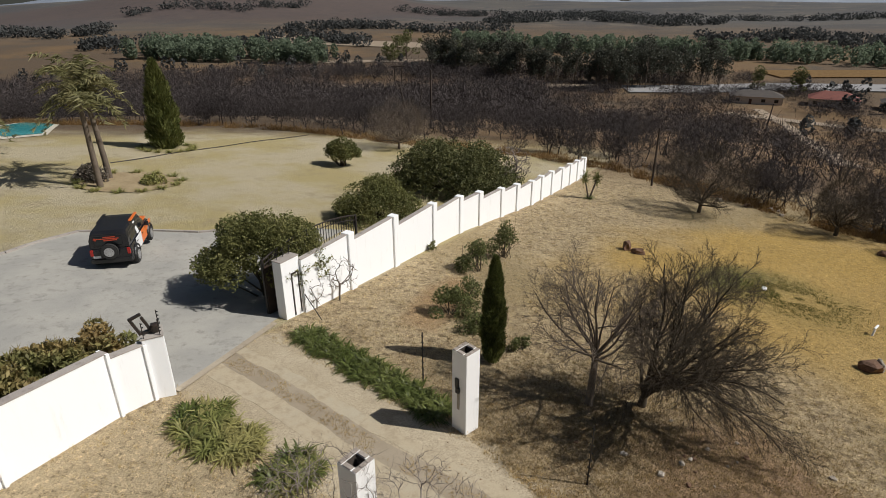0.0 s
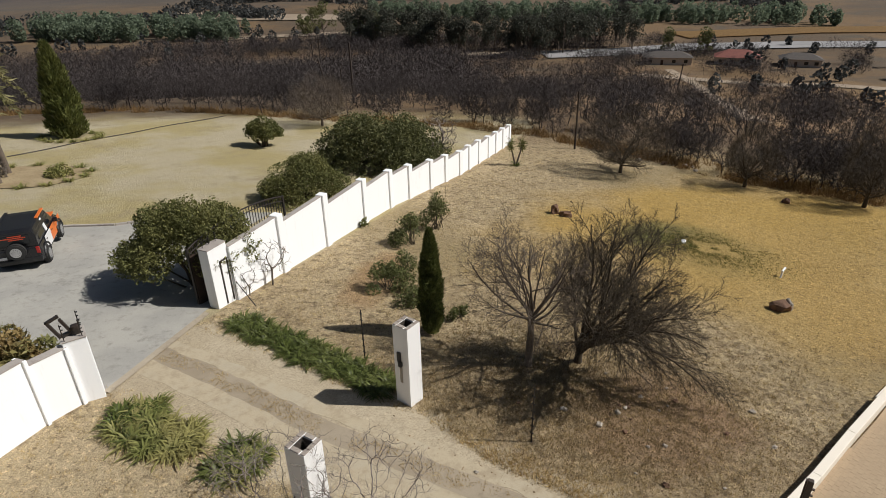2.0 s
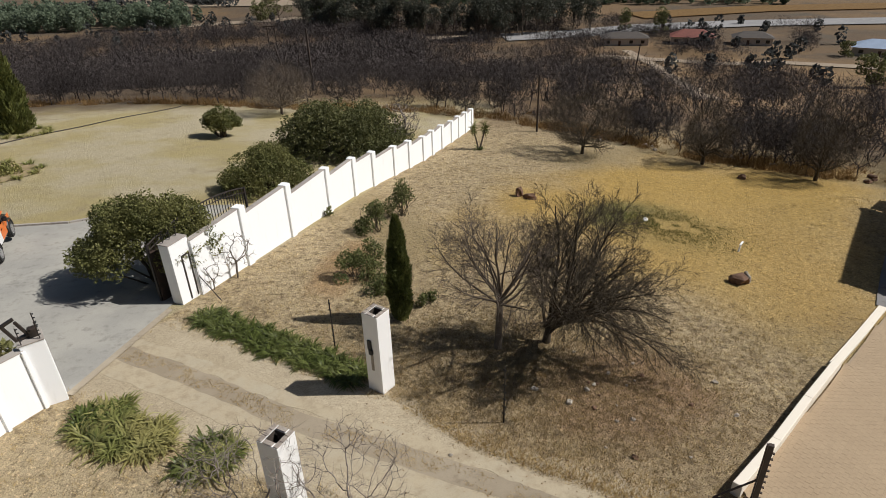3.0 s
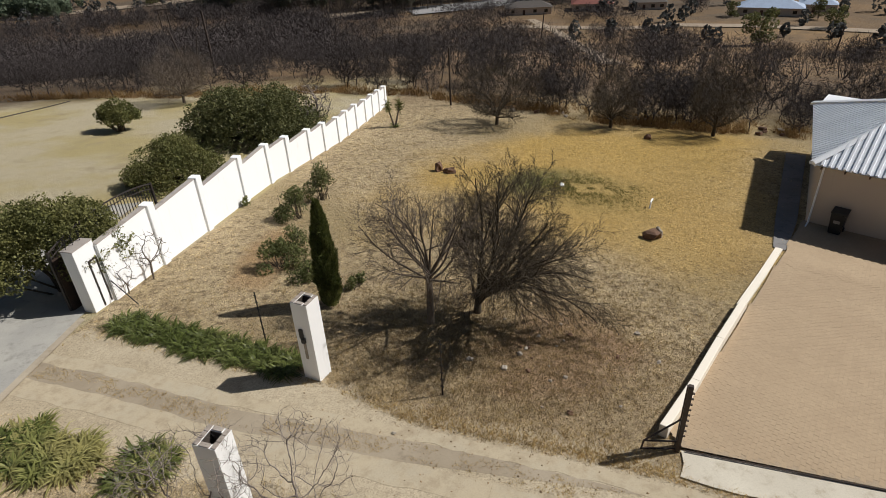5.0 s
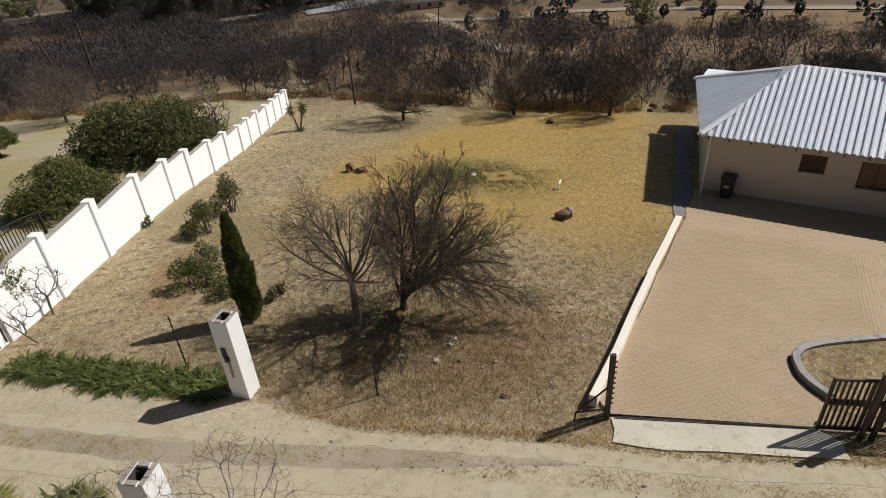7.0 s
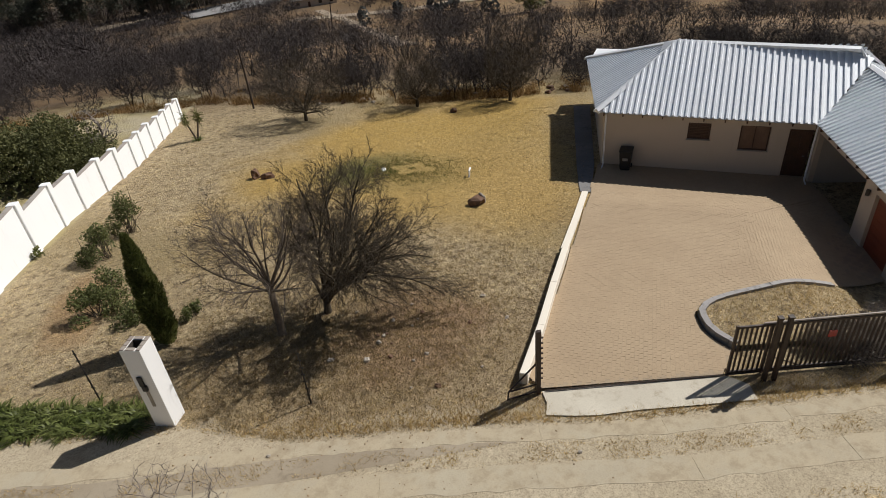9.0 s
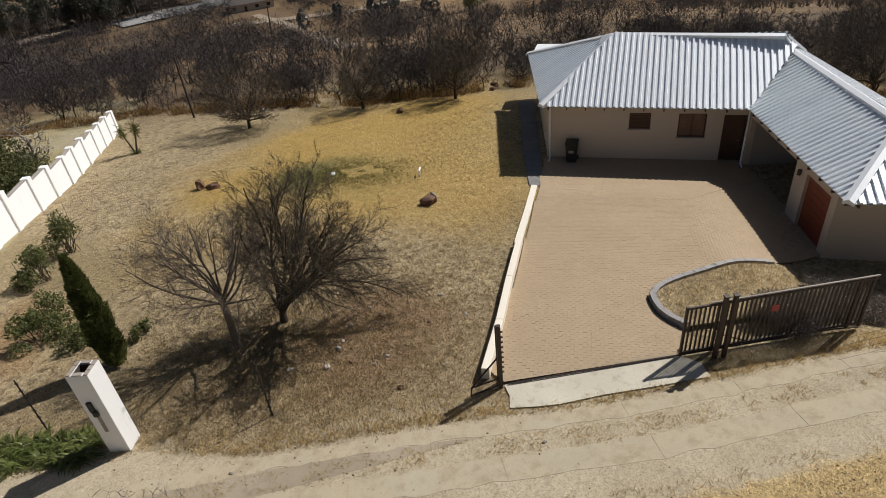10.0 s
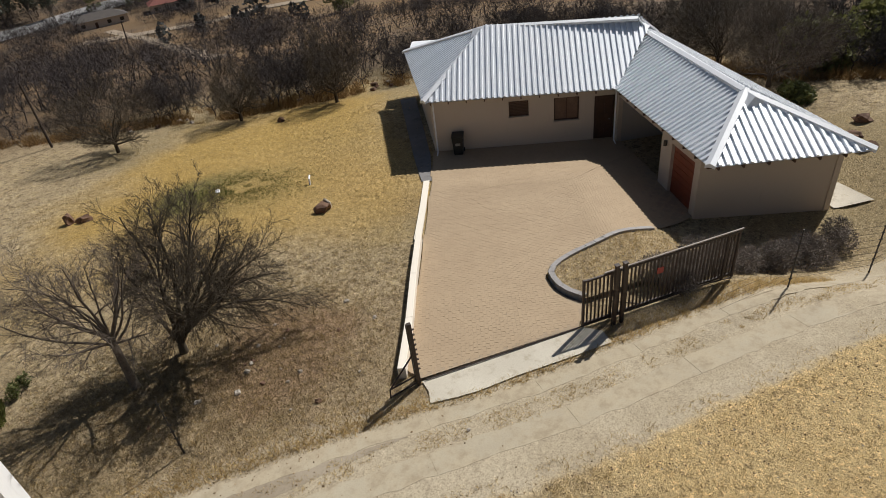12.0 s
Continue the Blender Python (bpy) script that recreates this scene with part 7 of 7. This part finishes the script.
tufts("tall_grass", "tall ochre grass along the thicket edge", 9000, rim, 0.55, 0.035, GRASS_OCHRE, 204, 5, lambda x, y: clump(x * 0.4, y * 0.4) > -0.3, 0.12)
tufts("verge_grass", "ragged grass along the track edges", 5000, lambda r, n: (lambda t, s: (np.interp(t, np.arange(len(TRACK)), [p[0] for p in TRACK]) + s * 0.62, np.interp(t, np.arange(len(TRACK)), [p[1] for p in TRACK]) + s * 0.78))(r.random(n) * 12, 0.12 + np.abs(r.normal(size=n)) * 0.35), 0.13, 0.016, GRASS, 205, 4)
r = np.random.default_rng(206)
n = 5000
a = r.random(n)
x, y = 12.9 + 5.4 * a + r.normal(size=n) * 0.5, 5.5 - 1.6 * a + r.normal(size=n) * 0.9
ok = inside(x, y, ISLAND + [(14.0, 3.6), (16.2, 1.6), (19.3, 3.0)])
x, y = x[ok], y[ok]
tagged(part("island_grass", tri_mesh("island_grass", *blades(np.stack([x, y, land(x, y) + 0.15], 1), r.normal(size=(len(x), 3)) * [0.55, 0.55, 0.2] + [0, 0, 0.8], 0.12, 0.016, r), GRASS)), "dry grass on the driveway island", "grass", kind="stuff")


def pebbles(name, label, n, area, size, material, seed):
    r = np.random.default_rng(seed)
    x, y = area(r, n)
    ok = ~(inside(x, y, DRIVE) | inside(x, y, APRON_PTS) | inside(x, y, HOUSE_PTS))
    x, y = x[ok], y[ok]
    n = len(x)
    one = np.array([[1, 0, 0], [-1, 0, 0], [0, 1, 0], [0, -1, 0], [0, 0, 0.8], [0, 0, -0.8]], float)
    s = size * (0.4 + r.random(n) ** 2 * 1.6)
    v = one[None] * s[:, None, None] * (0.6 + 0.8 * r.random((n, 6, 3)))
    a = r.random(n) * 6.283
    c, q = np.cos(a)[:, None], np.sin(a)[:, None]
    v = np.stack([v[..., 0] * c - v[..., 1] * q + x[:, None], v[..., 0] * q + v[..., 1] * c + y[:, None], v[..., 2] + (land(x, y) + s * 0.25)[:, None]], -1).reshape(-1, 3)
    f = np.array([[0, 2, 4], [2, 1, 4], [1, 3, 4], [3, 0, 4], [2, 0, 5], [1, 2, 5], [3, 1, 5], [0, 3, 5]])
    t = (f[None] + (np.arange(n) * 6)[:, None, None]).reshape(-1, 3)
    tagged(part(name, tri_mesh(name, v, t, material, True)), label, "stones", kind="stuff")


CLOD = plain("earth_clods", (0.33, 0.23, 0.13), (0.25, 0.17, 0.095), (0.16, 0.11, 0.065), 2, 20, 0.95, island=0.7)
PEBBLE = plain("pale_pebbles", (0.52, 0.46, 0.38), (0.42, 0.36, 0.29), (0.3, 0.25, 0.2), 2, 20, 0.9, island=0.6)
verge = lambda r, n: (lambda t, s: (np.interp(t, np.arange(len(TRACK)), [p[0] for p in TRACK]) - s * 0.6, np.interp(t, np.arange(len(TRACK)), [p[1] for p in TRACK]) - s * 0.78))(5 + r.random(n) * 8.5, 2.7 + np.abs(r.normal(size=n)) * 2.6)
pebbles("earth_clods", "loose earth clods and litter on the bare verge", 3600, verge, 0.013, CLOD, 301)
pebbles("pale_pebbles", "scattered pale pebbles on the bare verge", 500, verge, 0.014, PEBBLE, 302)
pebbles("leaf_litter", "brown leaf litter and small stones below the trees", 5200, lambda r, n: (6.3 + r.normal(size=n) * 2.6, 11.6 + r.normal(size=n) * 2.4), 0.015, CLOD, 303)
tufts_mid = lambda r, n: (lambda t, s: (np.interp(t, np.arange(len(TRACK)), [p[0] for p in TRACK]) - s * 0.6, np.interp(t, np.arange(len(TRACK)), [p[1] for p in TRACK]) - s * 0.8))(r.random(n) * 12.5, 0.52 + 0.55 * r.random(n))
r = np.random.default_rng(207)
x, y = tufts_mid(r, 4000)
ok = clump(x * 1.3, y * 1.3) > -0.35
x, y = np.repeat(x[ok], 3) + r.normal(size=3 * ok.sum()) * 0.03, np.repeat(y[ok], 3) + r.normal(size=3 * ok.sum()) * 0.03
tagged(part("track_grass", tri_mesh("track_grass", *blades(np.stack([x, y, land(x, y)], 1), r.normal(size=(len(x), 3)) * [0.6, 0.6, 0.2] + [0, 0, 0.7], 0.06, 0.012, r), GRASS)), "short dry grass between the wheel strips", "grass", kind="stuff")


# ================= driveway pavers =================
def pavers():
    d = Vector((0.835, 0.55, 0)).normalized()
    n = Vector((-d.y, d.x, 0))
    o = Vector((7.95, 7.05, 0))
    L, Wd, gap = 0.22, 0.11, 0.004
    i, j = np.meshgrid(np.arange(-30, 110), np.arange(-95, 75), indexing="ij")
    u, v = (i + 0.5 * (j % 2)).ravel() * L, j.ravel() * Wd
    x, y = o.x + d.x * u + n.x * v, o.y + d.y * u + n.y * v
    ok = inside(x, y, DRIVE) & inside(x + d.x * 0.1, y + d.y * 0.1, DRIVE) & inside(x - d.x * 0.1, y - d.y * 0.1, DRIVE)
    x, y = x[ok], y[ok]
    z = land(x, y)
    r = np.random.default_rng(8)
    z = z + 0.08 + r.normal(size=len(x)) * 0.001
    hx, hy = (L - gap) / 2, (Wd - gap) / 2
    eps = 0.2
    sx, sy = (land(x + eps, y) - land(x - eps, y)) / (2 * eps), (land(x, y + eps) - land(x, y - eps)) / (2 * eps)
    near = np.argsort(np.hypot(x - 8.6, y - 6.9))[:300]
    bed_ = thing("driveway_paving", "pinkish-brown clay pavers laid in running bond", "paving", kind="structure")
    corners = [(-hx, -hy), (hx, -hy), (hx, hy), (-hx, hy)]
    bm = bmesh.new()
    top = [bm.verts.new((a * 0.985, b * 0.975, 0)) for a, b in corners]
    mid = [bm.verts.new((a, b, -0.008)) for a, b in corners]
    low = [bm.verts.new((a, b, -0.05)) for a, b in corners]
    bm.faces.new(top)
    for p, q in ((top, mid), (mid, low)):
        for k in range(4):
            bm.faces.new((q[k], q[(k + 1) % 4], p[(k + 1) % 4], p[k]))
    one = bpy.data.meshes.new("paver")
    bm.to_mesh(one)
    bm.free()
    one.materials.append(PAVER)
    for k in near:
        up = Vector((-sx[k], -sy[k], 1)).normalized()
        e = (d - up * d.dot(up)).normalized()
        f = up.cross(e)
        m = Matrix(((e.x, f.x, up.x, x[k]), (e.y, f.y, up.y, y[k]), (e.z, f.z, up.z, z[k]), (0, 0, 0, 1)))
        part("paver", one, None, bed_, m=m)
    rest = np.setdiff1d(np.arange(len(x)), near)
    verts, tris = [], []
    for a, b in corners:
        for s, h in ((0.995, 0.0), (1.0, -0.05)):
            ox, oy = d.x * a * s + n.x * b * s, d.y * a * s + n.y * b * s
            verts.append(np.stack([x[rest] + ox, y[rest] + oy, z[rest] + sx[rest] * ox + sy[rest] * oy + h], 1))
    v = np.stack(verts, 1).reshape(-1, 3)
    tri = [[0, 2, 4], [0, 4, 6]]
    for k in range(4):
        a, b = 2 * k, 2 * ((k + 1) % 4)
        tri += [[a + 1, b + 1, b], [a + 1, b, a]]
    t = (np.array(tri)[None] + (np.arange(len(rest)) * 8)[:, None, None]).reshape(-1, 3)
    ob = part("far_pavers", tri_mesh("far_pavers", v, t, PAVER, True), None, bed_)
    tagged(ob, kind="stuff")


pavers()
